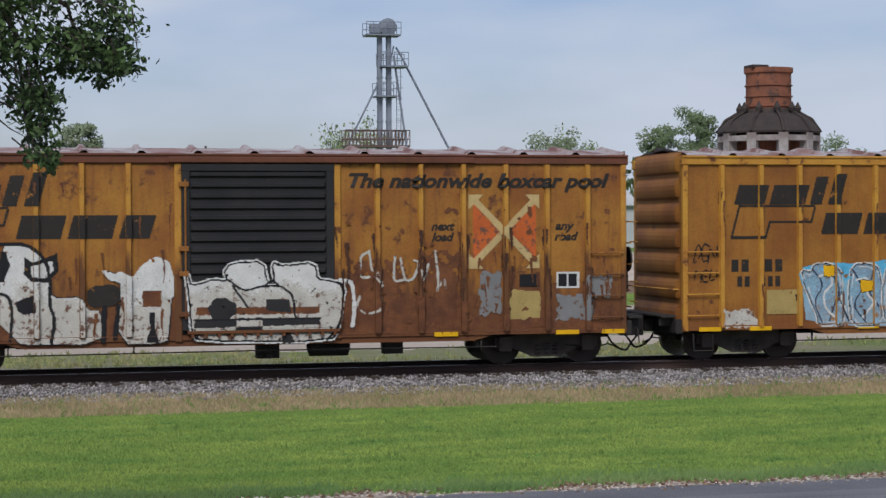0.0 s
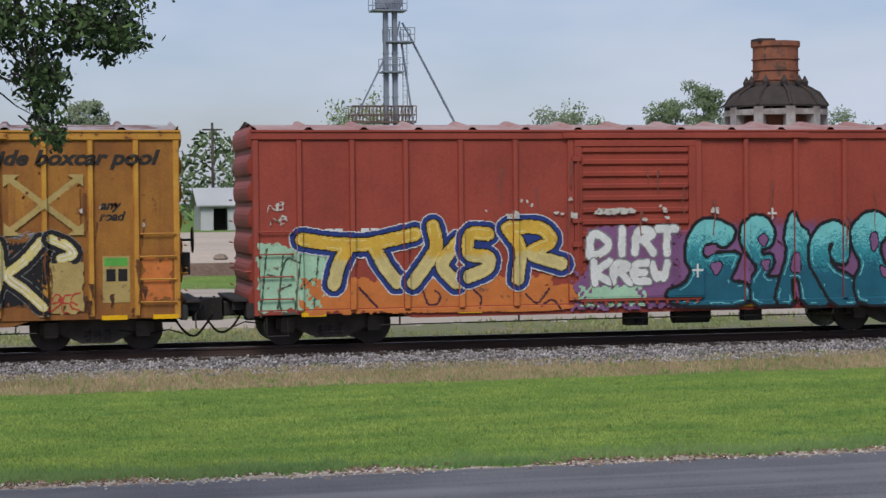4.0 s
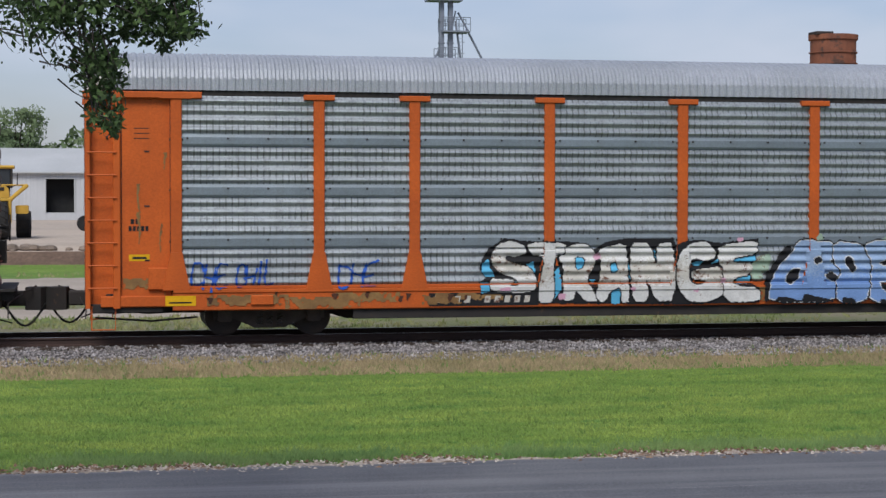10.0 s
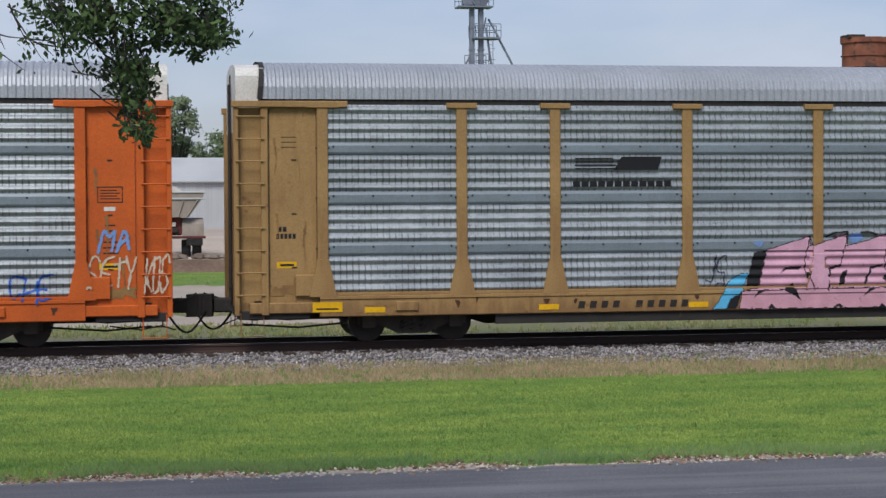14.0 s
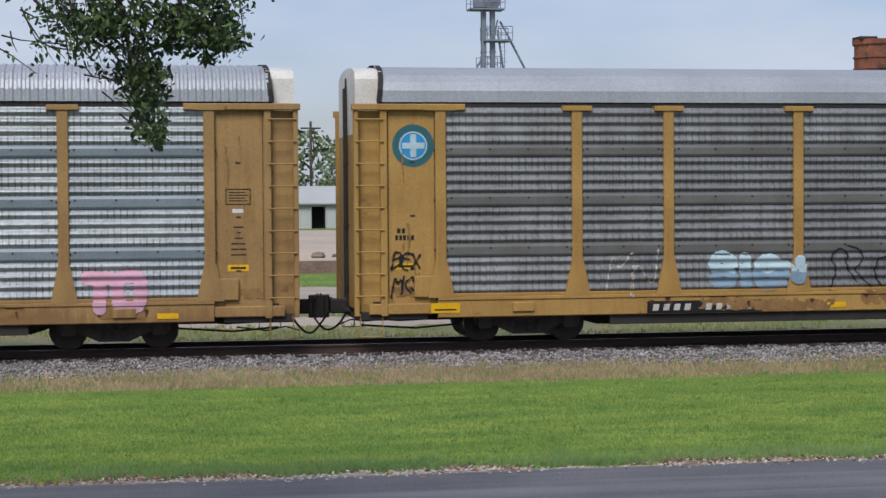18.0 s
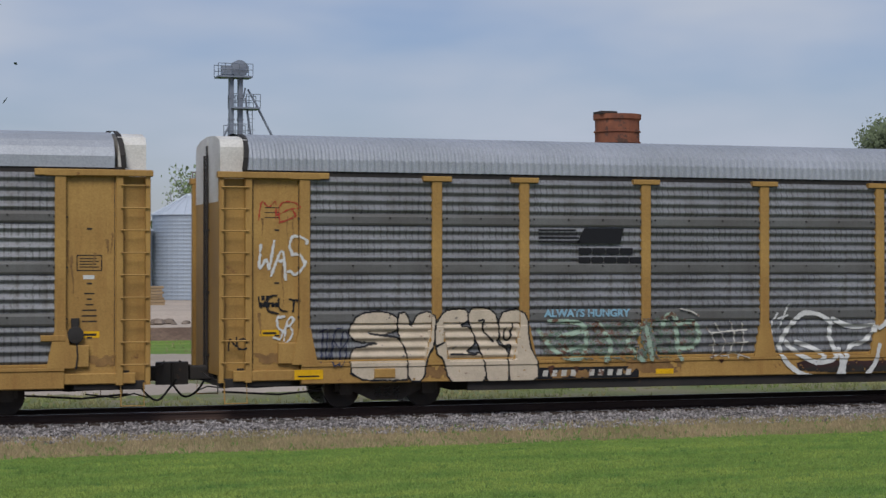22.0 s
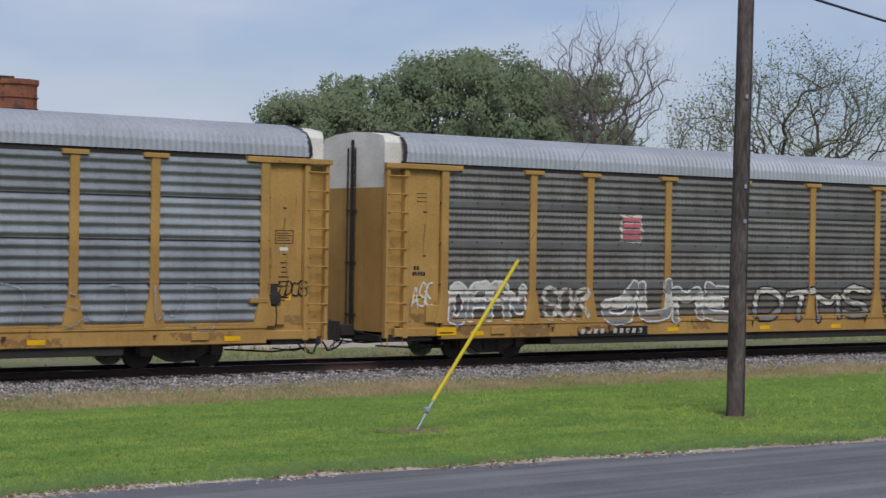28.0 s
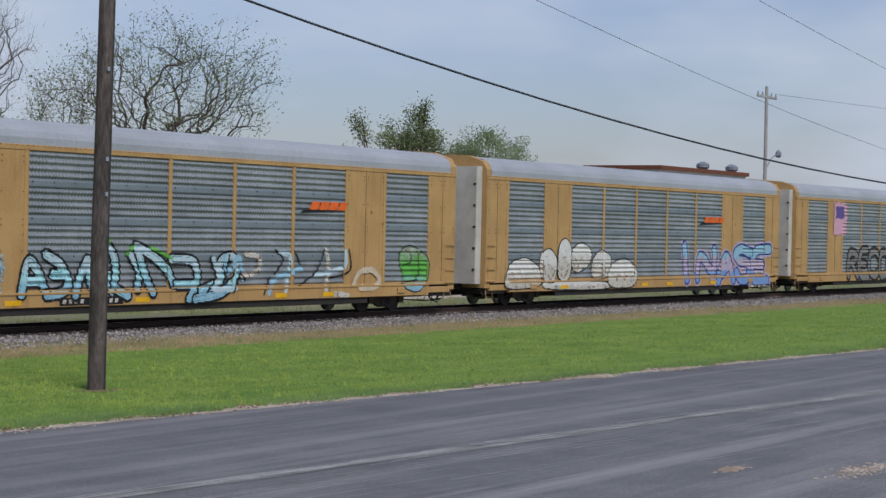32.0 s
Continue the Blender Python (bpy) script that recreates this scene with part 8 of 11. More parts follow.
    scrawl(car, "KOS", k + 26.85, 1.1, 0.45, 0.8, dep, cuts, BEIGE, w=0.016, seed=11)
    # first tan rack
    car, half, dep, cuts = auto_rack("tan auto rack car with galvanised screens and pink graffiti", 94.72, TAN_OLD, GALV, BAND)
    k = -half
    rack_marks(car, half, (2.6, 6.2, 9.4, 13.2, 16.4, 24.6), 2)
    stripes_emblem(car, k + 6.98, 3.15, 2.15, 0.62, SIDE - 0.041, False)
    number_panel(car, k + 6.9, 0.59, 2.7, 0.28, False, GREYBLACK)
    mural(car, half, dep, cuts, "sky blue ground of pink graffiti", AZURE, "993 59 1007 77 1027 114 1056 133 1071 131 1056 97 1021 60", edges=((0.015, BLACK),), rounds=0, name="paint_patch")
    mural(car, half, dep, cuts, "sky blue ground of pink graffiti", AZURE, "1470 117 1495 129 1531 112 1570 59 1539 58 1537 92 1500 88", edges=((0.015, BLACK),), rounds=0, name="paint_patch")
    mural(car, half, dep, cuts, "blue spray puff", PERIWINKLE, "1293 210 1316 218 1331 205 1301 192", seed=0, patchy=0.15, name="paint_patch")
    mural(car, half, dep, cuts, "blue spray puff", PERIWINKLE, "1395 194 1405 212 1436 206 1410 191", seed=1, patchy=0.15, name="paint_patch")
    mural(car, half, dep, cuts, "blue spray puff", PERIWINKLE, "1078 198 1108 201 1095 185", seed=2, patchy=0.15, name="paint_patch")
    mural(car, half, dep, cuts, "blue spray puff", PERIWINKLE, "1503 201 1513 201 1513 184 1506 184", seed=3, patchy=0.15, name="paint_patch")
    mural(car, half, dep, cuts, "black shade of pink letters", BLACK, "1065 102 1083 175 1112 181 1092 102", rounds=0, name="paint_patch")
    mural(car, half, dep, cuts, "black shade of pink letters", BLACK, "1021 60 1031 81 1054 90 1044 60", rounds=0, name="paint_patch")
    mural(car, half, dep, cuts, "angular pale pink graffiti letters", [DUSTPINK, PINK, PINK, PINK], "1112 181 1207 208 1207 187 1291 212 1288 186 1388 213 1383 183 1498 214 1470 117 1500 87 1537 92 1537 58 1051 59 1056 95 1094 101 1109 165", edges=((0.018, BLACK),), marks=[(BLACK, "1141 131 1153 145 1190 147 1185 140 1153 138"), (BLACK, "1195 133 1209 135 1204 116"), (BLACK, "1148 96 1168 112 1186 74 1172 84"), (BLACK, "1081 81 1109 99 1092 97"), (BLACK, "1251 144 1277 151 1278 144 1255 139 1247 92 1244 94"), (BLACK, "1278 134 1291 137 1283 106 1271 106"), (BLACK, "1343 143 1370 150 1370 145 1346 138 1331 105 1327 110"), (BLACK, "1323 81 1340 100 1356 100"), (BLACK, "1370 119 1385 135 1439 144 1428 116 1415 113 1420 132 1390 126 1378 109"), (BLACK, "1438 89 1460 89 1476 59 1455 59"), (BLACK, "1109 59 1121 68 1131 59"), (BLACK, "1256 59 1271 68 1281 59"), (BLACK, "1358 58 1367 66 1377 59")], lines=[(BLACK, 0.012, "1058 96 1172 98 1480 100 1500 86 1537 92|1207 207 1192 145 1217 97|1291 211 1276 149|1388 211 1370 150 1400 85|1498 213 1470 117")], rounds=0, seed=3, blend=1.2, name="graffiti")
    brush(car, half, dep, cuts, "black arc over the letters", BLACK, 0.022, "1244 207 1261 217 1291 217|1321 216 1340 217 1356 211|1433 209 1450 220 1463 211", 8)
    scrawl(car, "REDE", k + 15.44, 1.12, 1.06, 0.6, dep, cuts, SLATE, w=0.024, seed=3)
    mural(car, half, dep, cuts, "pale cyan spray shape", CYANPALE, "1665 167 1673 173 1687 150 1720 145 1719 116 1686 115 1674 88 1660 128", seed=4, patchy=0.08, name="paint_patch")
    mural(car, half, dep, cuts, "pale cyan spray shape", CYANPALE, "2104 172 2138 166 2152 107 2140 74 2109 56 2127 97 2124 131 2094 159", seed=5, patchy=0.08, name="paint_patch")
    mural(car, half, dep, cuts, "lilac band under salmon letters", [LILAC, DUSTPINK], "1677 91 1828 88 1828 54 1690 56", edges=((0.015, MAROON),), rounds=0, name="paint_patch")
    mural(car, half, dep, cuts, "lilac band under salmon letters", [LILAC, DUSTPINK], "1953 96 2127 95 2129 74 2109 56 1961 56", edges=((0.015, MAROON),), name="paint_patch")
    mural(car, half, dep, cuts, "blocky salmon pink graffiti letter", [SALMON, SALMON, SALMON], "1690 205 1788 205 1780 165 1796 142 1817 114 1821 86 1792 86 1773 95 1752 143 1746 101 1713 102 1722 149 1692 149 1703 171", edges=((0.022, MAROON),), rounds=0, seed=6, shine=DUSTPINK)
    mural(car, half, dep, cuts, "blocky salmon pink graffiti letter", [SALMON, SALMON, SALMON], "1802 201 1857 205 1843 186 1857 163 1879 152 1882 208 1980 212 1977 181 1929 176 1918 146 1957 150 1971 178 1986 209 2045 211 2042 177 1996 139 2052 138 2046 100 1962 101 1945 117 1912 105 1850 106 1828 114 1813 159 1793 164", edges=((0.022, MAROON),), rounds=0, seed=7, shine=DUSTPINK)
    mural(car, half, dep, cuts, "blocky salmon pink graffiti letter", [SALMON, SALMON, SALMON], "2056 183 2070 211 2111 210 2108 182 2095 171 2098 148 2123 125 2127 98 2086 96 2072 109 2064 154", edges=((0.022, MAROON),), rounds=0, seed=8, shine=DUSTPINK)
    mural(car, half, dep, cuts, "pale cyan gap in the letters", CYANPALE, "1843 186 1866 205 1872 174 1857 168", rounds=0, name="paint_patch")
    mural(car, half, dep, cuts, "pale cyan gap in the letters", CYANPALE, "1918 161 1970 173 1957 152 1923 153", rounds=0, name="paint_patch")
    mural(car, half, dep, cuts, "pale cyan gap in the letters", CYANPALE, "1996 139 2037 167 2042 138", rounds=0, name="paint_patch")
    mural(car, half, dep, cuts, "pale cyan gap in the letters", CYANPALE, "1910 102 1934 121 1952 117 1945 102", rounds=0, name="paint_patch")
    mural(car, half, dep, cuts, "dark shade of salmon letters", MAROON, "1670 205 1690 205 1703 171 1689 150 1676 172", rounds=0, name="paint_patch")
    mural(car, half, dep, cuts, "dark shade of salmon letters", MAROON, "1777 198 1795 198 1786 165 1797 142 1785 137 1771 170", rounds=0, name="paint_patch")
    mural(car, half, dep, cuts, "dark shade of salmon letters", MAROON, "1752 154 1769 109 1793 100 1784 88 1769 98", rounds=0, name="paint_patch")
    mural(car, half, dep, cuts, "dark shade of salmon letters", MAROON, "1812 147 1830 114 1856 107 1906 106 1935 135 1890 129 1839 112", rounds=0, name="paint_patch")
    mural(car, half, dep, cuts, "dark shade of salmon letters", MAROON, "1865 215 1882 208 1887 152 1902 151 1862 134 1873 158", rounds=0, name="paint_patch")
    mural(car, half, dep, cuts, "dark shade of salmon letters", MAROON, "1967 148 1991 178 1999 139 2030 110 2012 103 1973 125", rounds=0, name="paint_patch")
    mural(car, half, dep, cuts, "dark shade of salmon letters", MAROON, "2052 205 2062 211 2059 166 2078 103 2063 103 2047 138", rounds=0, name="paint_patch")
    mural(car, half, dep, cuts, "dark shade of salmon letters", MAROON, "2074 119 2087 132 2084 105", rounds=0, name="paint_patch")
    piece(car, "TO", k + 23.2, 0.78, 1.15, 0.88, dep, cuts, PINK, None, w=0.13, seed=2, wild=0.02, label="pink graffiti letters")
    scrawl(car, "JS", k + 9.75, 1.05, 0.45, 0.7, dep, cuts, SLATE, w=0.016, seed=8)
    plate("notice", car, k + 18.3, k + 19.5, 0.58, 0.90, SIDE - 0.070, REFLECT, "yellow company plate")
    bars("plate_bar", car, k + 18.5, 0.66, 0.18, (0.19, 0.19, 0.19), SIDE - 0.074, RED_TAG, "", 0.04)
    # mustard rack with round emblem
    car, half, dep, cuts = auto_rack("mustard auto rack car with grimy screens and smooth roof", 123.25, MUSTARD, GALV_DIRTY, BAND_DIRTY, False)
    k = -half
    rack_marks(car, half, (10.0, 13.4, 16.6), 3)
    s = Shape()
    for r, mtl in ((0.43, 1), (0.29, 2), (0.26, 0)):
        s.add([(k + 1.22 + r * math.cos(a), SIDE + 0.026 - {1: 0.0, 2: 0.004, 0: 0.008}[mtl], 4.05 + r * math.sin(a)) for a in (2 * math.pi * i / 28 for i in range(28))], [tuple(range(28))], mtl)
    s.add([(k + 1.22 - 0.06, SIDE + 0.013, 3.82), (k + 1.28, SIDE + 0.013, 3.82), (k + 1.28, SIDE + 0.013, 4.28), (k + 1.16, SIDE + 0.013, 4.28)], [(0, 1, 2, 3)], 2)
    s.add([(k + 0.99, SIDE + 0.010, 3.99), (k + 1.45, SIDE + 0.010, 3.99), (k + 1.45, SIDE + 0.010, 4.11), (k + 0.99, SIDE + 0.010, 4.11)], [(0, 1, 2, 3)], 2)
    part("emblem", s.mesh("emblem", EMBLEM_BLUE, EMBLEM_TEAL, PALEBLUE), car, "round blue and teal emblem")
    number_panel(car, k + 6.08, 0.57, 2.5, 0.26)
    piece(car, "SIGN", k + 7.5, 1.0, 1.95, 0.82, dep, cuts, [PERIBLUE, PALEBLUE], None, None, w=0.13, h=0.06, seed=7, wild=0.04, patchy=0.1, label="pale blue graffiti letters")
    scrawl(car, "MN", k + 5.2, 1.0, 1.1, 0.85, dep, cuts, OFFWHITE, w=0.012, seed=5)
    brush(car, half, dep, cuts, "thin black painted tag", BLACK, 0.016, "1008 100 1025 144 1008 169 1029 190 1050 177 1042 152 1069 116|1046 194 1076 185 1084 160 1059 143 1103 103|1161 172 1118 168 1105 134 1127 102|1135 107 1153 167 1174 184 1170 97|1183 114 1183 176 1200 101 1213 175 1224 114", 6)
    blotch(car, k + 13.0, 0.95, 2.55, 0.9, dep, cuts, PERIBLUE, 21, 0.45)
    piece(car, "ESM", k + 13.1, 0.98, 2.1, 0.8, dep, cuts, PERIBLUE, PALEBLUE, w=0.10, o=0.02, seed=16, tangle=2, patchy=0.2, label="sky blue graffiti letters")
    brush(car, half, dep, cuts, "black outlined graffiti letter", BLACK, 0.026, "1546 176 1596 193 1632 197 1650 170 1641 135 1614 127 1659 113 1645 65 1613 61 1595 83 1568 66 1559 93 1595 110 1577 136 1587 171 1546 171|1669 188 1743 191 1729 169 1678 161 1687 143 1761 151 1761 125 1733 116 1696 64 1668 69 1687 108 1659 126 1669 183|1609 162 1628 166 1618 144", 17)
    brush(car, half, dep, cuts, "faded white sprayed stroke", OFFWHITE, 0.024, "1841 186 1916 194|1841 168 1911 181|1841 146 1930 167|1840 124 1935 145|1840 108 1930 122|1874 190 1878 105|1897 194 1902 105|1949 198 1997 193|1949 180 2007 180|1959 162 2011 162|1963 144 2026 143|1959 122 2030 125|1969 202 1973 108|1992 193 1997 108", 19, patchy=0.35)
    brush(car, half, dep, cuts, "thin pale painted loop", OFFWHITE, 0.013, "2122 111 2127 174 2161 201 2205 191 2240 207 2279 204|2205 191 2200 155|2304 117 2299 190 2339 213 2374 194 2379 162", 20)
    bars("plate_bar", car, k + 19.26, 0.64, 0.17, (0.17, 0.17, 0.17), SIDE - 0.07, RED_TAG, "", 0.04)
    dark_id(car, k + 21.6, 0.60)
    scrawl(car, "BEX", k + 0.75, 1.55, 0.6, 0.35, dep, cuts, BLACK, w=0.018, seed=1)
    scrawl(car, "MKS", k + 0.75, 1.05, 0.6, 0.4, dep, cuts, BLACK, w=0.018, seed=2)
    # second tan rack
    car, half, dep, cuts = auto_rack("tan auto rack car with ribbed roof and outlined graffiti", 152.05, MUSTARD, GALV_DIRTY, BAND_DIRTY)
    k = -half
    rack_marks(car, half, (5.6, 9.6, 13.9, 17.1, 24.4), 4)
    stripes_emblem(car, k + 6.88, 3.05, 2.3, 0.75, SIDE - 0.041)
    number_panel(car, k + 6.85, 0.57, 2.35, 0.25)
    mural(car, half, dep, cuts, "beige bubble graffiti letter with black outline", [BEIGE, BEIGE], "275 173 291 197 335 204 373 194 377 166 335 154 379 148 400 111 400 74 392 61 276 66 275 125 316 133 341 139 285 143 272 158", edges=((0.036, BLACK),), seed=41, patchy=0.03)
    mural(car, half, dep, cuts, "beige bubble graffiti letter with black outline", [BEIGE, BEIGE], "376 197 392 202 405 166 417 196 443 202 457 190 453 135 437 110 430 60 398 60 398 117 379 151", edges=((0.036, BLACK),), seed=42, patchy=0.03)
    mural(car, half, dep, cuts, "beige bubble graffiti letter with black outline", [BEIGE, BEIGE], "456 171 475 202 521 208 535 189 508 171 534 168 548 140 521 115 566 112 571 59 521 43 488 59 475 104 459 116", edges=((0.036, BLACK),), seed=43, patchy=0.03)
    mural(car, half, dep, cuts, "beige bubble graffiti letter with black outline", [BEIGE, BEIGE], "527 195 547 212 586 204 600 164 592 133 620 120 620 58 599 44 573 52 566 102 547 146", edges=((0.036, BLACK),), seed=44, patchy=0.03)
    mural(car, half, dep, cuts, "beige bubble graffiti letter with black outline", [BEIGE, BEIGE], "599 195 632 207 660 194 663 132 686 88 683 56 625 47 619 102 630 132 602 133", edges=((0.036, BLACK),), seed=45, patchy=0.03)
    brush(car, half, dep, cuts, "black inner line of bubble letters", BLACK, 0.02, "316 158 367 151|456 129 475 138|491 113 547 112|612 164 606 145 622 139 629 176|553 183 566 186 560 164 586 139", 41)
    lettering("graffiti_text", car, "ALWAYS HUNGRY", k + 7.0, 1.90, 0.22, 2.0, SIDE - 0.060, SKYBLUE, "small pale blue painted words")
    mural(car, half, dep, cuts, "worn green paint cloud behind letters", [MOSS, GREYPATCH, MOSS], "682 162 812 187 928 186 984 196 1068 179 1075 125 1012 99 929 90 699 96", patchy=0.60, feather=0.12, seed=43, blend=2.2, name="paint_patch")
    brush(car, half, dep, cuts, "broad pale green graffiti stroke", PALEGREEN, 0.050, "688 162 712 129 745 101 796 101 799 177 712 181|732 145 795 161|745 118 795 128|826 177 860 127 840 90|928 173 887 133 929 92|935 166 949 96|977 166 984 193 1008 193 1012 125 1020 96|1012 173 1054 179 1068 145 1047 118 1019 119", 44, patchy=0.22, low=0.9)
    brush(car, half, dep, cuts, "thin white tag", OFFWHITE, 0.016, "1082 165 1103 138 1096 98|1103 172 1132 131 1111 97 1153 110|1139 179 1153 138 1132 97|1168 172 1175 124 1154 95|1089 125 1182 131|1096 152 1182 158|1089 98 1139 111 1182 96|1020 205 1045 200 1062 190", 45)
    mural(car, half, dep, cuts, "dark fill of outlined letters on the sill", [GREYBLACK, GRIMEBLACK], "1313 60 1299 88 1402 86 1492 85 1708 82 1701 60", patchy=0.25, seed=46, name="paint_patch")
    brush(car, half, dep, cuts, "broad white graffiti outline", WHITE, 0.052, "1261 122 1277 153 1318 196 1359 192 1393 172 1385 144 1401 112 1401 88 1351 81 1302 105 1277 129|1302 129 1343 117 1376 96 1351 81|1261 122 1269 90 1310 57 1402 42 1418 80 1410 112|1393 180 1443 160 1511 167 1477 127 1435 120 1418 64 1427 43|1511 159 1537 175 1554 151 1563 86 1537 44 1469 43 1503 78 1511 119|1588 175 1667 150 1737 153 1720 124 1658 92 1615 93 1597 109 1588 167|1563 94 1615 93 1650 60 1693 49 1720 75 1737 124|1693 166 1737 194 1761 174 1755 116 1729 94", 46, patchy=0.10)
    brush(car, half, dep, cuts, "thin white tag", WHITE, 0.02, "1244 145 1240 169 1256 193|1261 161 1277 201 1285 213|1256 181 1281 189", 47)
    brush(car, half, dep, cuts, "white painted heart outline", OFFWHITE, 0.024, "1947 91 1988 135 1993 172 1967 177 1941 161 1933 173 1905 185 1876 187 1843 176 1830 141 1843 113 1895 90 1931 89", 47)
    brush(car, half, dep, cuts, "white scribble inside a heart", OFFWHITE, 0.018, "1845 171 1859 123|1848 150 1863 169 1864 127|1879 145 1889 108 1884 141|1894 173 1910 122 1921 89|1910 154 1926 136 1921 99|1941 201 1944 163|1931 184 1951 187|1941 154 1920 122|1957 168 1962 140|1874 141 1895 94|1895 141 1905 94", 48, patchy=0.1)
    mural(car, half, dep, cuts, "faded rose paint band", DUSTPINK, "1993 161 2051 160 2051 179 1993 178", patchy=0.35, feather=0.04, seed=49, name="paint_patch")
    blotch(car, k + 20.2, 0.60, 3.7, 1.28, dep, cuts, VIOLETBLACK, 48, 0.12, "dark violet graffiti cloud", round_=True)
    scrawl(car, "STAYOUT", k + 20.8, 1.42, 2.4, 0.32, dep, cuts, BLACK, w=0.03, seed=49, wild=0.04)
    scrawl(car, "SEMER", k + 20.6, 0.85, 2.9, 0.5, dep, cuts, LILAC, w=0.014, seed=50)
    piece(car, "NB", k + 24.1, 0.72, 1.3, 1.0, dep, cuts, GALV_DIRTY, WHITE, w=0.05, o=0.035, seed=51, label="white outlined graffiti letters")
    scrawl(car, "MB", k + 0.8, 3.9, 0.8, 0.45, dep, cuts, RED_TAG, w=0.012, seed=52)
    scrawl(car, "WAS", k + 0.75, 2.75, 1.0, 0.8, dep, cuts, WHITE, w=0.026, seed=53)
    scrawl(car, "VELT", k + 0.75, 2.05, 0.9, 0.3, dep, cuts, BLACK, w=0.018, seed=54)
    scrawl(car, "SB", k + 1.15, 1.45, 0.35, 0.5, dep, cuts, WHITE, w=0.02, seed=55)
    scrawl(car, "NC", k + 0.15, 1.25, 0.4, 0.3, dep, cuts, BLACK, w=0.018, seed=56)
    scrawl(car, "TWEB", k + 2.0, 0.9, 0.65, 0.75, dep, cuts, SLATE, w=0.016, seed=57)
    scrawl(car, "NO", k + 26.0, 2.15, 0.5, 0.3, dep, cuts, SLATE, w=0.022, seed=58)
    dark_id(car, k + 19.5, 0.61)
    bars("plate_bar", car, k + 18.2, 0.64, 0.17, (0.17, 0.17, 0.17), SIDE - 0.07, RED_TAG, "", 0.04)
    # mustard rack with plain overlapping screens
    car, half, dep, cuts = auto_rack("mustard auto rack car with plain overlapping steel screens", 180.87, MUSTARD, GALV_PLAIN, GALV_PLAIN, True, True)
    k = -half
    rack_marks(car, half, (5.0, 8.3, 9.1, 14.0, 19.8, 24.6), 5)
    stripes_emblem(car, k + 6.83, 2.99, 2.3, 0.88, SIDE - 0.041)
    number_panel(car, k + 5.84, 0.62, 2.0, 0.28)
    mural(car, half, dep, cuts, "grey graffiti letter outlined in black and white", [GALV, OFFWHITE], "221 153 228 180 252 192 288 187 303 159 296 125 271 100 236 100 228 126 246 132 221 142", edges=((0.048, BLACK), (0.022, WHITE)), seed=61, blend=1.4, holes="253 153 269 153 264 124", hole=BLACK)
    mural(car, half, dep, cuts, "grey graffiti letter outlined in black and white", [GALV, OFFWHITE], "299 166 317 187 353 190 380 170 372 142 385 118 376 106 340 105 304 110 293 125 307 142", edges=((0.048, BLACK), (0.022, WHITE)), seed=62, blend=1.4)
    mural(car, half, dep, cuts, "grey graffiti letter outlined in black and white", [GALV, OFFWHITE], "383 166 404 190 434 187 447 159 435 106 383 106 379 139", edges=((0.048, BLACK), (0.022, WHITE)), seed=63, blend=1.4, holes="405 142 421 142 416 123", hole=BLACK)
    mural(car, half, dep, cuts, "grey graffiti letter outlined in black and white", [GALV, OFFWHITE], "441 180 463 197 497 194 503 159 486 138 531 149 545 117 524 105 472 99 442 99 449 138", edges=((0.048, BLACK), (0.022, WHITE)), seed=64, blend=1.4)
    brush(car, half, dep, cuts, "black inner line", BLACK, 0.016, "321 156 346 159 325 146 350 142|498 131 505 121|494 124 509 128", 61)
    scrawl(car, "UTO", k + 5.35, 1.5, 0.8, 0.35, dep, cuts, BLACK, w=0.02, seed=62)
    scrawl(car, "EUG", k + 5.45, 1.08, 0.75, 0.35, dep, cuts, BLACK, w=0.02, seed=63)
    for i in range(3):
        scrawl(car, ("ZIT", "BYS", "AUB")[i], k + 7.1, 1.08 + 0.32 * i, 0.6, 0.28, dep, cuts, BLACK, w=0.016, seed=64 + i)
    mural(car, half, dep, cuts, "black shade of pink letters", BLACK, "779 198 803 195 809 64 787 60", edges=((0.02, WHITE),), rounds=0, name="paint_patch")
    mural(car, half, dep, cuts, "pink graffiti letter with black outline", [PINK, PINK], "801 195 865 199 866 152 906 195 926 192 923 137 945 93 942 67 883 64 866 116 859 71 815 71 806 116", edges=((0.034, BLACK), (0.016, WHITE)), seed=67, rounds=1)
    mural(car, half, dep, cuts, "sky blue graffiti letter with black outline", [SKYBLUE, SKYBLUE], "926 192 946 195 963 173 983 195 997 166 1019 115 1015 78 985 63 948 67 923 130", edges=((0.034, BLACK), (0.016, WHITE)), seed=68, rounds=1)
    mural(car, half, dep, cuts, "pink graffiti letter with black outline", [PINK, PINK], "1000 192 1037 203 1084 188 1079 151 1046 137 1088 137 1136 114 1133 68 1026 66 1017 115", edges=((0.034, BLACK), (0.016, WHITE)), seed=69, rounds=1)
    mural(car, half, dep, cuts, "sky blue graffiti letter with black outline", [SKYBLUE, SKYBLUE], "1091 181 1129 199 1199 188 1208 151 1172 129 1164 114 1215 136 1260 125 1269 99 1252 67 1156 62 1135 100 1105 137", edges=((0.034, BLACK), (0.016, WHITE)), seed=70, rounds=1)
    brush(car, half, dep, cuts, "black inner line", BLACK, 0.018, "890 126 923 123|1021 111 1067 118|1164 114 1215 129|1142 166 1159 170 1155 151", 68)
    for i in range(5):
        scrawl(car, "MSBSW"[i] + "O", k + 13.0 + i * 2.4, 1.0, 1.9, 0.9, dep, cuts, GALV, w=0.012, seed=70 + i)
    scrawl(car, "KUDOS", k + 25.9, 1.65, 0.9, 0.35, dep, cuts, BLACK, w=0.016, seed=75)
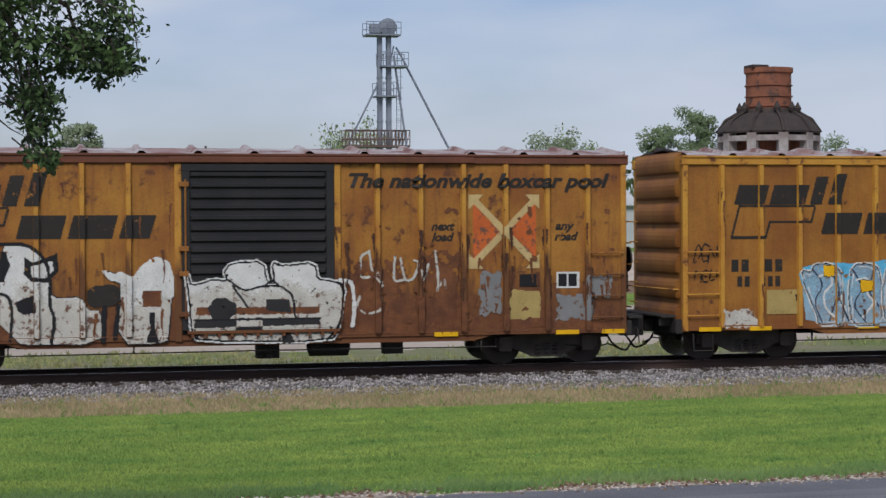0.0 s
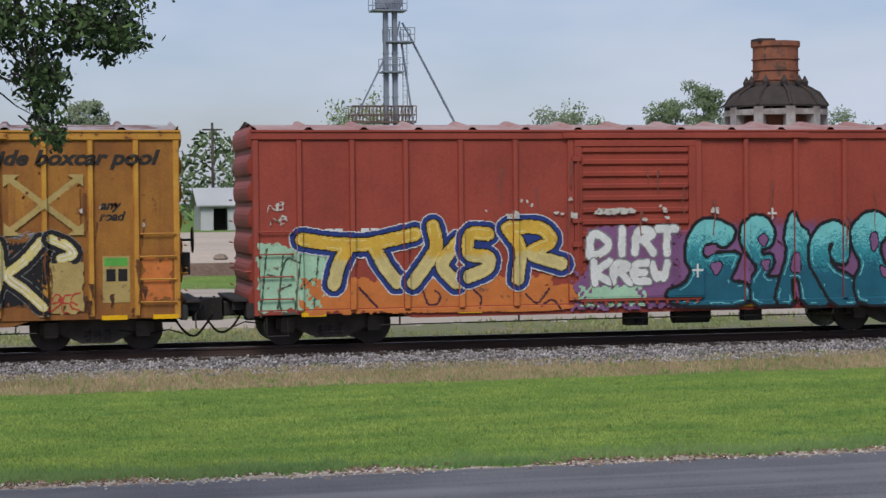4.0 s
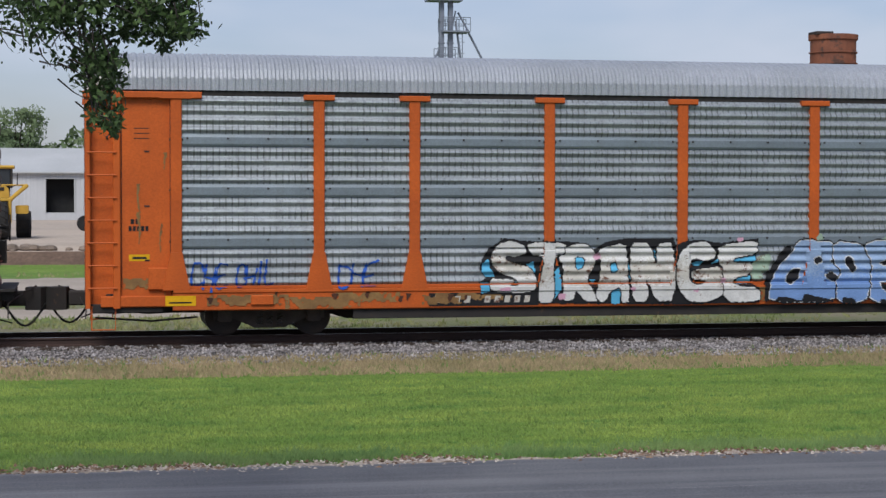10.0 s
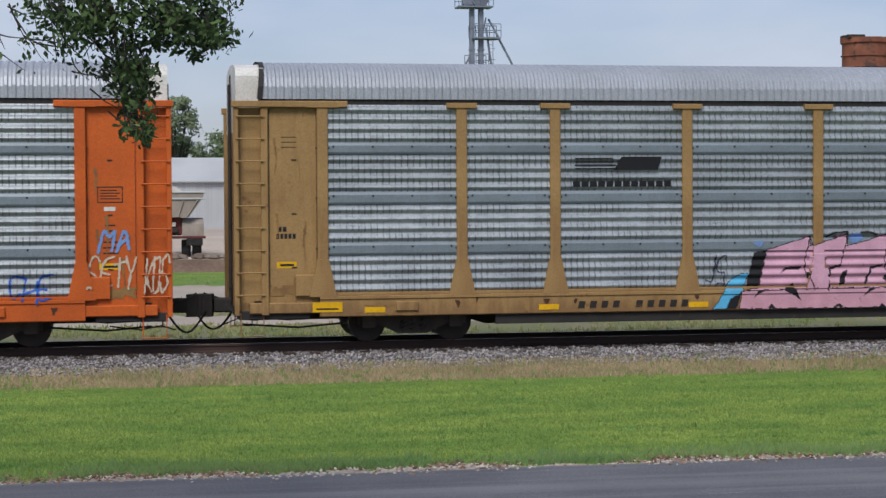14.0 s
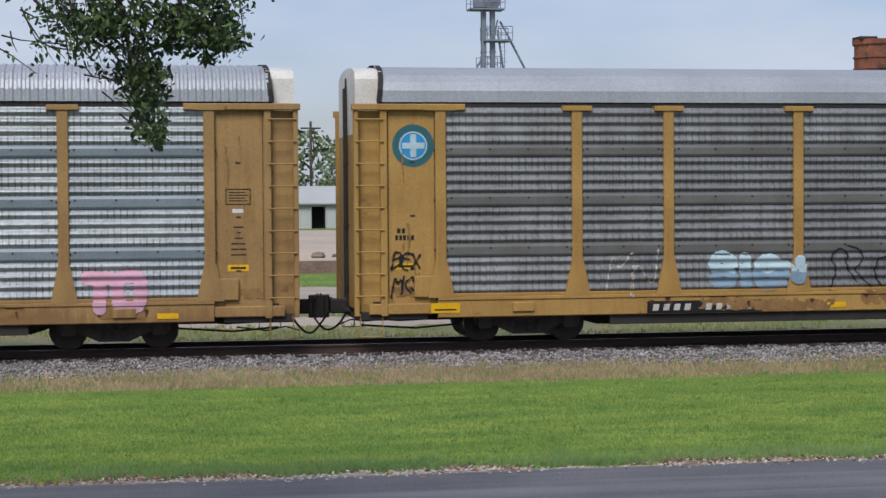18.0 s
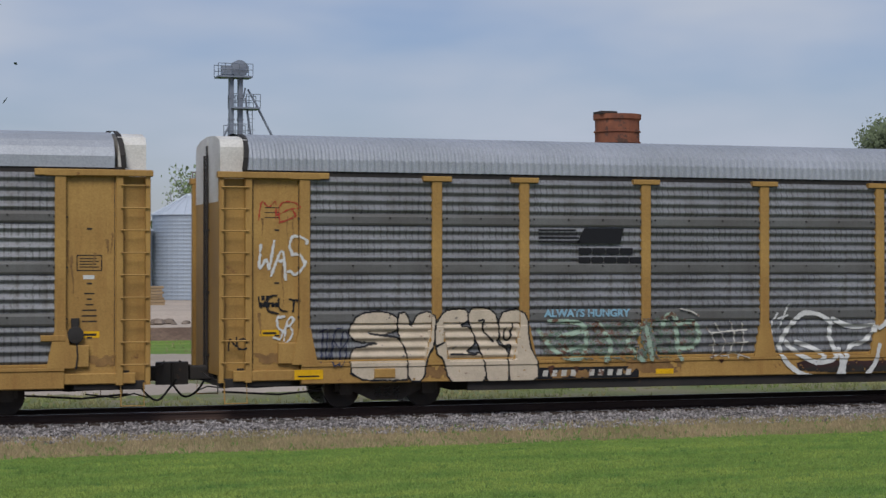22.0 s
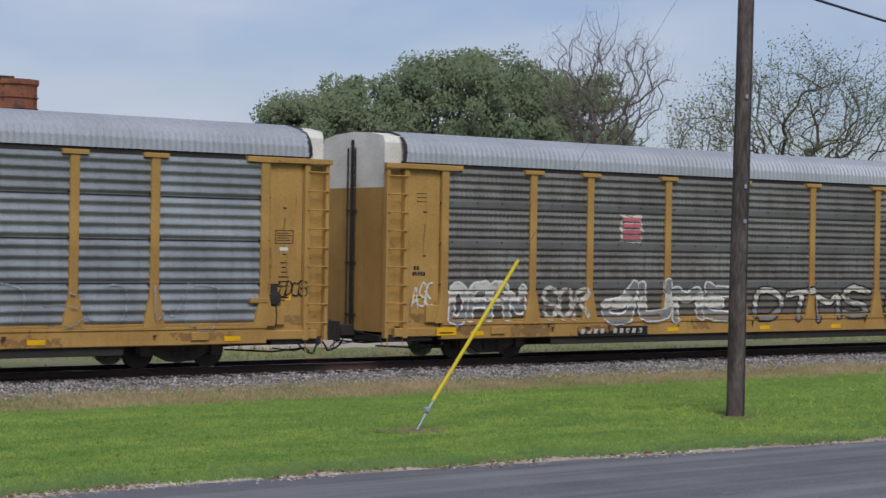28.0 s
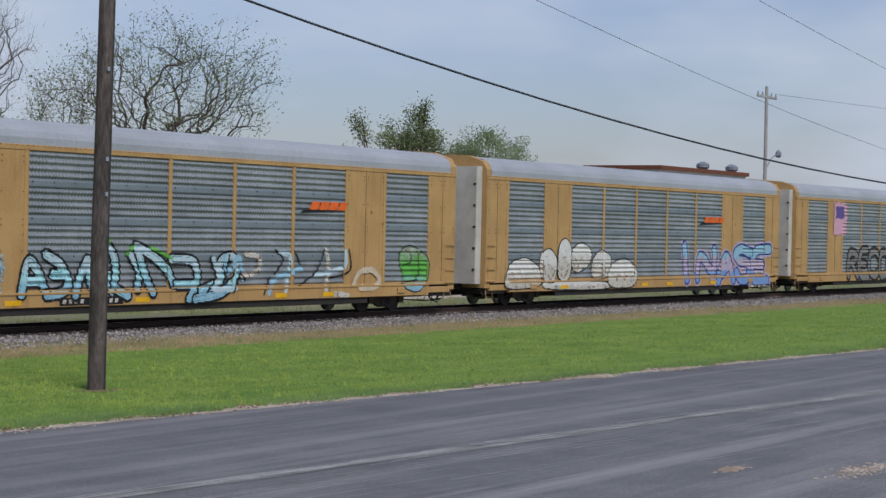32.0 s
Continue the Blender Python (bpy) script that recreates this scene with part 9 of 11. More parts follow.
    # last of the older racks
    car, half, dep, cuts = auto_rack("mustard auto rack car with grimy brown screens", 209.95, MUSTARD, GALV_BROWN, BAND_DIRTY)
    k = -half
    rack_marks(car, half, (2.6, 9.4, 13.0, 16.0, 21.0), 6)
    number_panel(car, k + 6.15, 0.57, 2.5, 0.24)
    blotch(car, k + 7.62, 3.02, 0.85, 0.82, dep, cuts, OFFWHITE, 2, 0.0, "pale rose emblem panel")
    s = Shape()
    for i in range(4):
        s.box(k + 7.72, k + 8.36, SIDE - 0.055, SIDE - 0.050, 3.14 + i * 0.16, 3.23 + i * 0.16)
    part("emblem", s.mesh("emblem", EMBLEM_RED), car, "rose emblem bars")
    piece(car, "DFFN", k + 1.95, 0.98, 2.4, 1.02, dep, cuts, [GREYPATCH, OFFWHITE], WHITE, None, None, w=0.11, o=0.03, seed=81, wild=0.05, patchy=0.12, label="white graffiti letters")
    piece(car, "SOR", k + 4.95, 0.98, 1.6, 0.85, dep, cuts, OFFWHITE, None, w=0.06, seed=82, patchy=0.2, label="faded white graffiti letters")
    piece(car, "JUME", k + 7.0, 0.95, 5.0, 1.05, dep, cuts, [GREYPATCH, OFFWHITE, GREYPATCH], WHITE, None, None, w=0.14, o=0.03, seed=83, wild=0.07, tangle=3, patchy=0.10, label="white graffiti letters")
    piece(car, "DTMS", k + 12.85, 0.90, 4.9, 0.9, dep, cuts, [GREYPATCH, OFFWHITE], BLACK, None, None, w=0.10, o=0.03, seed=84, wild=0.06, patchy=0.1, label="grey and white graffiti letters")
    scrawl(car, "DEEB", k + 18.4, 1.0, 2.2, 0.75, dep, cuts, BLACK, w=0.026, seed=85)
    scrawl(car, "ASE", k + 0.8, 1.35, 0.6, 0.65, dep, cuts, WHITE, w=0.02, seed=86)
    # flush-sided racks
    car, half, dep, cuts = flush_rack("tan flush-sided auto rack car with teal graffiti", 239.30, TAN, GALV, BAND)
    k = -half
    mural(car, half, dep, cuts, "teal graffiti letter with black outline", [SKYBLUE, CYANPALE, PALEBLUE], "620 94 643 195 684 156 713 95|639 128 692 128", edges=((0.075, BLACK),), ribbon=0.12, shine=TEAL, seed=91, cell=0.026)
    mural(car, half, dep, cuts, "teal graffiti letter with black outline", [SKYBLUE, CYANPALE, PALEBLUE], "710 201 768 174 805 117 768 94 713 90|739 146 787 146", edges=((0.075, BLACK),), ribbon=0.12, shine=TEAL, seed=92, cell=0.026)
    mural(car, half, dep, cuts, "teal graffiti letter with black outline", [SKYBLUE, CYANPALE, PALEBLUE], "820 89 849 155 869 195 878 136 893 92 949 154 965 96", edges=((0.075, BLACK),), ribbon=0.12, shine=TEAL, seed=93, cell=0.026)
    mural(car, half, dep, cuts, "teal graffiti letter with black outline", [SKYBLUE, CYANPALE, PALEBLUE], "932 224 962 217 986 154 972 106 1028 83|1043 198 1085 153 1069 104", edges=((0.075, BLACK),), ribbon=0.12, shine=TEAL, seed=94, cell=0.026)
    mural(car, half, dep, cuts, "teal graffiti letter with black outline", [SKYBLUE, CYANPALE, PALEBLUE], "1062 225 1111 208 1192 163 1225 112|1062 225 1097 153 1133 91", edges=((0.075, BLACK),), ribbon=0.12, shine=TEAL, seed=95, cell=0.026)
    mural(car, half, dep, cuts, "teal graffiti letter with black outline", [SKYBLUE, CYANPALE, PALEBLUE], "1212 188 1315 185 1337 131 1290 69|1238 112 1318 111", edges=((0.075, BLACK),), ribbon=0.12, shine=TEAL, seed=96, cell=0.026)
    mural(car, half, dep, cuts, "teal graffiti letter with black outline", [SKYBLUE, CYANPALE, PALEBLUE], "1343 92 1449 120 1422 181 1497 201 1520 130 1434 79 1319 68", edges=((0.075, BLACK),), ribbon=0.12, shine=TEAL, seed=97, cell=0.026)
    mural(car, half, dep, cuts, "pale blue paint cloud", [SKYBLUE, SKYBLUE, PALEBLUE], "289 121 323 189 372 201 435 180 453 219 497 236 555 215 576 171 552 118 579 83 450 94 363 95", patchy=0.25, feather=0.30, seed=93, cell=0.03, blend=1.5, name="paint_patch")
    mural(car, half, dep, cuts, "brown painted ground", RUST_STAIN, "301 117 424 107 501 88 476 71 314 83", patchy=0.2, feather=0.06, seed=94, cell=0.03, name="paint_patch")
    brush(car, half, dep, cuts, "pale green painted swirl", PALEGREEN, 0.055, "449 107 374 112 343 142 348 172 385 180 417 159 399 137 374 146|466 188 467 154 493 136|466 188 510 201 537 180", 95, cell=0.024)
    brush(car, half, dep, cuts, "thin black sketch line", BLACK, 0.020, "337 125 330 172 372 187 423 171|454 171 466 206 504 219 543 188|479 175 483 167|524 181 527 171|506 149 519 140", 96, cell=0.022)
    brush(car, half, dep, cuts, "green sprayed line", GREEN, 0.05, "955 243 937 202|1023 202 1052 227|1128 221 1214 189", 97, cell=0.026, patchy=0.35)
    brush(car, half, dep, cuts, "faded pale blue graffiti stroke", PALEBLUE, 0.085, "1400 187 1435 128 1387 93 1504 97", 98, cell=0.026, patchy=0.15)
    brush(car, half, dep, cuts, "faded pale blue graffiti stroke", SKYBLUE, 0.085, "1449 197 1468 132 1517 207 1545 126", 99, cell=0.026, patchy=0.15)
    brush(car, half, dep, cuts, "faded pale blue graffiti stroke", OFFWHITE, 0.085, "1551 202 1621 197 1622 146 1536 137", 100, cell=0.026, patchy=0.15)
    brush(car, half, dep, cuts, "faded pale blue graffiti stroke", PALEBLUE, 0.085, "1727 207 1781 202 1774 145 1750 73", 101, cell=0.026, patchy=0.15)
    brush(car, half, dep, cuts, "faded pale blue graffiti stroke", SKYBLUE, 0.085, "1669 79 1694 125 1838 155", 102, cell=0.026, patchy=0.15)
    brush(car, half, dep, cuts, "faded pale blue graffiti stroke", OFFWHITE, 0.085, "1967 218 1989 144 1954 75 2089 65", 103, cell=0.026, patchy=0.15)
    brush(car, half, dep, cuts, "faded pale blue graffiti stroke", PALEBLUE, 0.085, "1913 134 2076 154 2074 213", 104, cell=0.026, patchy=0.15)
    brush(car, half, dep, cuts, "black graffiti outline", BLACK, 0.030, "1383 192 1422 128 1370 89|1474 207 1460 132|1495 85 1527 147 1554 121|1699 215 1749 187 1702 140|1799 212 1828 171|1822 98 1922 144 1957 218|1990 122 2110 143 2093 218|1643 75 1676 130", 110, cell=0.024, patchy=0.15)
    brush(car, half, dep, cuts, "beige round graffiti stroke", BEIGE, 0.10, "2118 100 2146 143 2226 153 2278 114 2239 87 2158 88", 111, cell=0.026, patchy=0.15)
    mural(car, half, dep, cuts, "bright green graffiti shape", [SKYBLUE, GREEN, GREEN, PALEGREEN], "2414 130 2379 197 2431 233 2495 225 2574 185 2566 106 2502 67 2416 85", edges=((0.045, BLACK),), patchy=0.12, seed=112, cell=0.026, blend=1.2)
    brush(car, half, dep, cuts, "black graffiti outline", BLACK, 0.028, "2412 163 2465 174 2453 208|2496 214 2517 140 2479 101|2404 102 2500 112", 113, cell=0.024)
    number_panel(car, k + 7.6, 0.60, 2.5, 0.22)
    swoosh(car, k + 18.2, 3.35, 2.5, 0.42, SIDE - 0.046)
    reflectors(car, half, (1.6, 5.6, 10.6, 13.6, 17.0, 19.5), 0.64, 0.78, SIDE - 0.067, 0.6)
    scrawl(car, "AEN", k + 0.5, 2.5, 0.9, 1.2, dep, cuts, GREYBLACK, w=0.02, seed=96, cell=0.03)
    scrawl(car, "KRE", k + 1.6, 1.5, 1.2, 0.4, dep, cuts, BLACK, w=0.025, seed=97, cell=0.03)
    car, half, dep, cuts = flush_rack("tan flush-sided auto rack car with white and lilac graffiti", 268.85, TAN, GALV, BAND)
    k = -half
    mural(car, half, dep, cuts, "white bubble graffiti letter with black outline", [OFFWHITE, WHITE], "416 97 975 87 977 56 417 64", edges=((0.05, BLACK),), seed=98, cell=0.03, rounds=2)
    mural(car, half, dep, cuts, "white bubble graffiti letter with black outline", [OFFWHITE, WHITE], "135 116 183 173 286 190 399 153 417 73 137 68", edges=((0.05, BLACK),), seed=99, cell=0.03, rounds=2)
    mural(car, half, dep, cuts, "white bubble graffiti letter with black outline", [OFFWHITE, WHITE], "392 203 472 228 535 179 512 86 410 100", edges=((0.05, BLACK),), seed=100, cell=0.03, rounds=2)
    mural(car, half, dep, cuts, "white bubble graffiti letter with black outline", [OFFWHITE, WHITE], "540 243 594 269 644 233 637 98 533 99", edges=((0.05, BLACK),), seed=101, cell=0.03, rounds=2)
    mural(car, half, dep, cuts, "white bubble graffiti letter with black outline", [OFFWHITE, WHITE], "661 231 738 250 818 220 793 151 673 122 641 179", edges=((0.05, BLACK),), seed=102, cell=0.03, rounds=2)
    mural(car, half, dep, cuts, "white bubble graffiti letter with black outline", [OFFWHITE, WHITE], "815 179 887 223 985 192 974 108 819 96", edges=((0.05, BLACK),), seed=103, cell=0.03, rounds=2)
    mural(car, half, dep, cuts, "white bubble graffiti letter with black outline", [OFFWHITE, WHITE], "980 164 1118 188 1222 135 1194 60 940 64", edges=((0.05, BLACK),), seed=104, cell=0.03, rounds=2)
    piece(car, "INASE", k + 16.0, 0.62, 10.2, 1.80, dep, cuts, [PERIWINKLE, LILAC, SKYBLUE], NAVY, LILAC, None, None, w=0.24, o=0.06, h=0.15, seed=99, wild=0.08, cell=0.035, label="lilac and blue graffiti letters")
    swoosh(car, k + 18.2, 3.35, 2.6, 0.42, SIDE - 0.046)
    reflectors(car, half, (5.6, 12.6, 15.0, 19.5), 0.64, 0.78, SIDE - 0.067, 0.6)
    car, half, dep, cuts = flush_rack("tan flush-sided auto rack car with a rose panel", 298.40, TAN, GALV, BAND)
    k = -half
    piece(car, "RECONS", k + 7.2, 0.62, 9.5, 1.75, dep, cuts, GREYPATCH, BLACK, None, None, None, w=0.18, o=0.10, seed=88, wild=0.03, cell=0.035, label="grey graffiti letters with black outline")
    blotch(car, k + 5.0, 3.0, 2.05, 1.85, dep, cuts, PINK, 3, 0.0, "pale rose panel", 0.035)
    blotch(car, k + 5.3, 3.9, 1.35, 0.7, dep, cuts, PURPLE_TAG, 3, 0.0, "violet emblem block", 0.035)


trains_front()
trains_racks()

# ---- beyond the track: grain yard, buildings, trees ----
BIN_STEEL = surface("pale_galvanised_bin", (0.34, 0.39, 0.45), (0.29, 0.335, 0.39), 0.3, 0.5, 0.3, streaks=((0.28, 0.31, 0.35), 0.4))
BIN_ROOF = surface("pale_bin_roof", (0.55, 0.60, 0.66), (0.47, 0.52, 0.58), 0.4, 0.5, 0.3)
TOWER_STEEL = surface("grey_tower_steel", (0.22, 0.25, 0.30), (0.17, 0.19, 0.23), 0.6, 0.6, 0.3)
TOWER_DARK = surface("dark_auger_steel", (0.045, 0.048, 0.055), (0.07, 0.07, 0.075), 1.0, 0.7, 0.2)
CATWALK = surface("rusty_catwalk", (0.16, 0.11, 0.09), (0.11, 0.08, 0.07), 1.0, 0.8)
STACK = surface("rusty_stack_plate", (0.26, 0.10, 0.055), (0.17, 0.065, 0.04), 0.7, 0.8, spots=((0.08, 0.045, 0.035), 0.45, 1.2), streaks=((0.10, 0.05, 0.035), 0.6))
STACK_DARK = surface("sooty_dome_iron", (0.032, 0.027, 0.026), (0.055, 0.042, 0.037), 0.8, 0.85)
STACK_WALL = surface("stained_plaster_pier", (0.34, 0.32, 0.31), (0.20, 0.17, 0.16), 0.9, 0.9, streaks=((0.14, 0.10, 0.085), 0.7))
WALL_WHITE = surface("white_metal_wall", (0.52, 0.53, 0.54), (0.43, 0.44, 0.45), 0.2, 0.6, lines=(0.12, (3, 1, 0.02), 5.0, 0.40, 0.60))
ROOF_WHITE = surface("pale_metal_roof", (0.46, 0.47, 0.47), (0.39, 0.40, 0.40), 0.2, 0.55)
DARKNESS = surface("unlit_interior", (0.02, 0.02, 0.022), (0.03, 0.03, 0.03), 1.0, 0.9)
RED_MACHINE = surface("red_machine_paint", (0.32, 0.025, 0.02), (0.22, 0.02, 0.018), 1.0, 0.5)
YELLOW_MACHINE = surface("yellow_machine_paint", (0.55, 0.33, 0.05), (0.42, 0.25, 0.04), 1.0, 0.55)
TYRE = surface("black_tyre", (0.018, 0.018, 0.018), (0.03, 0.028, 0.026), 3.0, 0.85)
RUBBLE = surface("rubble_concrete", (0.26, 0.21, 0.17), (0.17, 0.13, 0.10), 1.0, 0.9, vary=0.35)
CYAN_TANK = surface("cyan_tank_plastic", (0.14, 0.48, 0.60), (0.11, 0.40, 0.52), 0.8, 0.5)
LUMBER = surface("stacked_lumber", (0.40, 0.29, 0.17), (0.30, 0.21, 0.12), 1.0, 0.85, vary=0.2)
GLASS = surface("dark_window_glass", (0.03, 0.035, 0.04), (0.04, 0.045, 0.05), 1.0, 0.1, bump=0)
POLE_WOOD = surface("weathered_pole_wood", (0.125, 0.104, 0.094), (0.052, 0.043, 0.040), 2.6, 0.9, grain=11, grit=0.6, bump=0.5, stretch=(1.8, 1.8, 0.45), spots=((0.022, 0.018, 0.016), 0.38, 4.0))
WIRE = surface("black_cable", (0.035, 0.037, 0.045), (0.045, 0.047, 0.055), 1.0, 0.6, bump=0)
# Wire grey lightened in colour to stand for the faintness of distance.
FAR_WIRE = surface("paled_far_wire", (0.22, 0.23, 0.25), (0.18, 0.19, 0.21), 1.0, 0.6, bump=0)
YELLOW_GUARD = surface("yellow_guy_guard", (0.62, 0.48, 0.03), (0.52, 0.40, 0.025), 1.0, 0.5)
BARK = surface("grey_brown_bark", (0.085, 0.070, 0.060), (0.058, 0.049, 0.043), 2.0, 0.95, grain=8, grit=0.4, bump=0.6)
# Bark lightened: the haze of distance is put into its colour.
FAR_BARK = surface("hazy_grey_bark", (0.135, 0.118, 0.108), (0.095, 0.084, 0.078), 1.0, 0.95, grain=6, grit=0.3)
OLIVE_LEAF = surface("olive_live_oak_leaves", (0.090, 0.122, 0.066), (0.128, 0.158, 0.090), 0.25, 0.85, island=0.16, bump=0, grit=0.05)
SPRING_LEAF = surface("grey_green_new_leaves", (0.105, 0.135, 0.065), (0.145, 0.18, 0.085), 0.3, 0.8, island=0.35, bump=0, grit=0.05)
BARK_PALE = surface("pale_grey_bark", (0.15, 0.13, 0.115), (0.09, 0.08, 0.07), 1.0, 0.95, grain=6, grit=0.4)
OAK_LEAF = surface("live_oak_leaves", (0.036, 0.066, 0.022), (0.066, 0.108, 0.034), 1.2, 0.55, island=0.5, bump=0, grit=0.05)
# Leaf green paled, with distance haze mixed into the colour.
DARK_LEAF = surface("hazed_dark_leaves", (0.115, 0.15, 0.088), (0.15, 0.185, 0.11), 0.2, 0.8, island=0.4, bump=0, grit=0.05)
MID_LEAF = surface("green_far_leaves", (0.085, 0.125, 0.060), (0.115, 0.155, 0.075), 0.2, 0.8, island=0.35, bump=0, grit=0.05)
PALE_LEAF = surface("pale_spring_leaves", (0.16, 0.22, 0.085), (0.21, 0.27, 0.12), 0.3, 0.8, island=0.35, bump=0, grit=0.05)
gen = np.random.default_rng(21)


def leaves(name, centers, size, material, parent, label="", out=None):
    """One pointed leaf or spray at each centre, turned at random."""
    n = len(centers)
    a = gen.normal(0, 1, (n, 3))
    a /= np.linalg.norm(a, axis=1)[:, None]
    b = np.cross(a, gen.normal(0, 1, (n, 3)))
    b /= np.linalg.norm(b, axis=1)[:, None] + 1e-9
    s = size * gen.uniform(0.6, 1.3, (n, 1))
    c = np.asarray(centers)
    v = np.stack([c - a * s, c + b * s * 0.45, c + a * s, c - b * s * 0.45], 1).reshape(-1, 3)
    if out is None:
        return part(name, raw_mesh(name, v, np.arange(4 * n).reshape(-1, 4), [material]), parent, label)
    me = raw_mesh(name, facing(v, 4, np.array((-0.6, -0.8, 0.15))), np.arange(4 * n).reshape(-1, 4), [material])
    return part(name, lean_normals(me, out + (-0.1, -0.35, 0.45), 0.7), parent, label)


def grow(shape, p, d, length, r, level, rnd, tips, spread=0.55, up=0.15, kids=(2, 3), n=5):
    pts, rad = [p], [r]
    q, e = Vector(p), Vector(d).normalized()
    for i in range(3):
        e = (e + Vector((rnd.gauss(0, 0.13), rnd.gauss(0, 0.13), rnd.gauss(0, 0.10) + up * 0.15))).normalized()
        q = q + e * length / 3
        pts.append(tuple(q))
        rad.append(r * (1 - 0.13 * (i + 1)))
    shape.tube(pts, rad, n if level > 2 else 3, caps=False)
    if level == 0:
        tips.extend(pts[1:])
        return
    if level <= 2:
        tips.append(pts[-1])
    for i in range(rnd.choice(kids)):
        side = Vector((rnd.gauss(0, 1), rnd.gauss(0, 1), rnd.gauss(0, 0.6))).normalized()
        nd = (e + side * rnd.uniform(0.6, 1.3) * spread + Vector((0, 0, up))).normalized()
        start = Vector(pts[-1]) if i < 2 else Vector(pts[2])
        grow(shape, tuple(start), nd, length * rnd.uniform(0.66, 0.86), r * 0.60, level - 1, rnd, tips, spread, up, kids, n)


def open_tree(label, x, y, z, height, width, bark, leaf, per_tip, leaf_size, seed, levels=6, lean=0.0, group="", spread=0.62, tip_spread=0.35, thick=1.0, fork=0.30):
    """A tree whose limbs show, with leaves scattered at the twig ends."""
    rnd = random.Random(seed)
    s, tips = Shape(), []
    h0 = height * fork
    s.tube([(0, 0, -0.3), (lean * 0.3, 0, h0 * 0.5), (lean * 0.7, 0, h0)], [height * 0.028, height * 0.022, height * 0.019], 8)
    for i in range(4):
        a = 2 * math.pi * (i + rnd.random() * 0.6) / 4
        grow(s, (lean * 0.7, 0, h0), (math.cos(a) * 0.8, math.sin(a) * 0.8, 1.0), height * 0.24, height * 0.013 * thick, levels - 1, rnd, tips, spread, 0.12)
    t = np.array(tips)
    mid = (t[:, 0].max() + t[:, 0].min()) / 2
    kx = width / max(np.ptp(t[:, 0]), 0.1)
    kz = (height - h0) / max(t[:, 2].max() - h0, 0.1)
    v = np.array(s.v)
    f = np.clip((v[:, 2] - h0 * 0.6) / (h0 * 0.4), 0, 1)
    v[:, 0] = (v[:, 0] - f * np.clip((v[:, 2] - h0) / (height * 0.2), 0, 1) * mid) * (1 + f * (kx - 1))
    v[:, 2] = np.where(v[:, 2] > h0, h0 + (v[:, 2] - h0) * kz, v[:, 2])
    s.v = [tuple(q) for q in v]
    t[:, 0] = (t[:, 0] - mid * np.clip((t[:, 2] - h0) / (height * 0.2), 0, 1)) * kx
    t[:, 2] = np.where(t[:, 2] > h0, h0 + (t[:, 2] - h0) * kz, t[:, 2])
    tree = thing("tree", label, "tree", group, m=pose(x, y, z))
    part("trunk", s.mesh("trunk", bark), tree, "branching trunk and limbs")
    if per_tip:
        c = np.repeat(t, per_tip, 0) + gen.normal(0, tip_spread, (len(t) * per_tip, 3))
        leaves("crown", c, leaf_size, leaf, tree, "scattered leaves")
    return tree


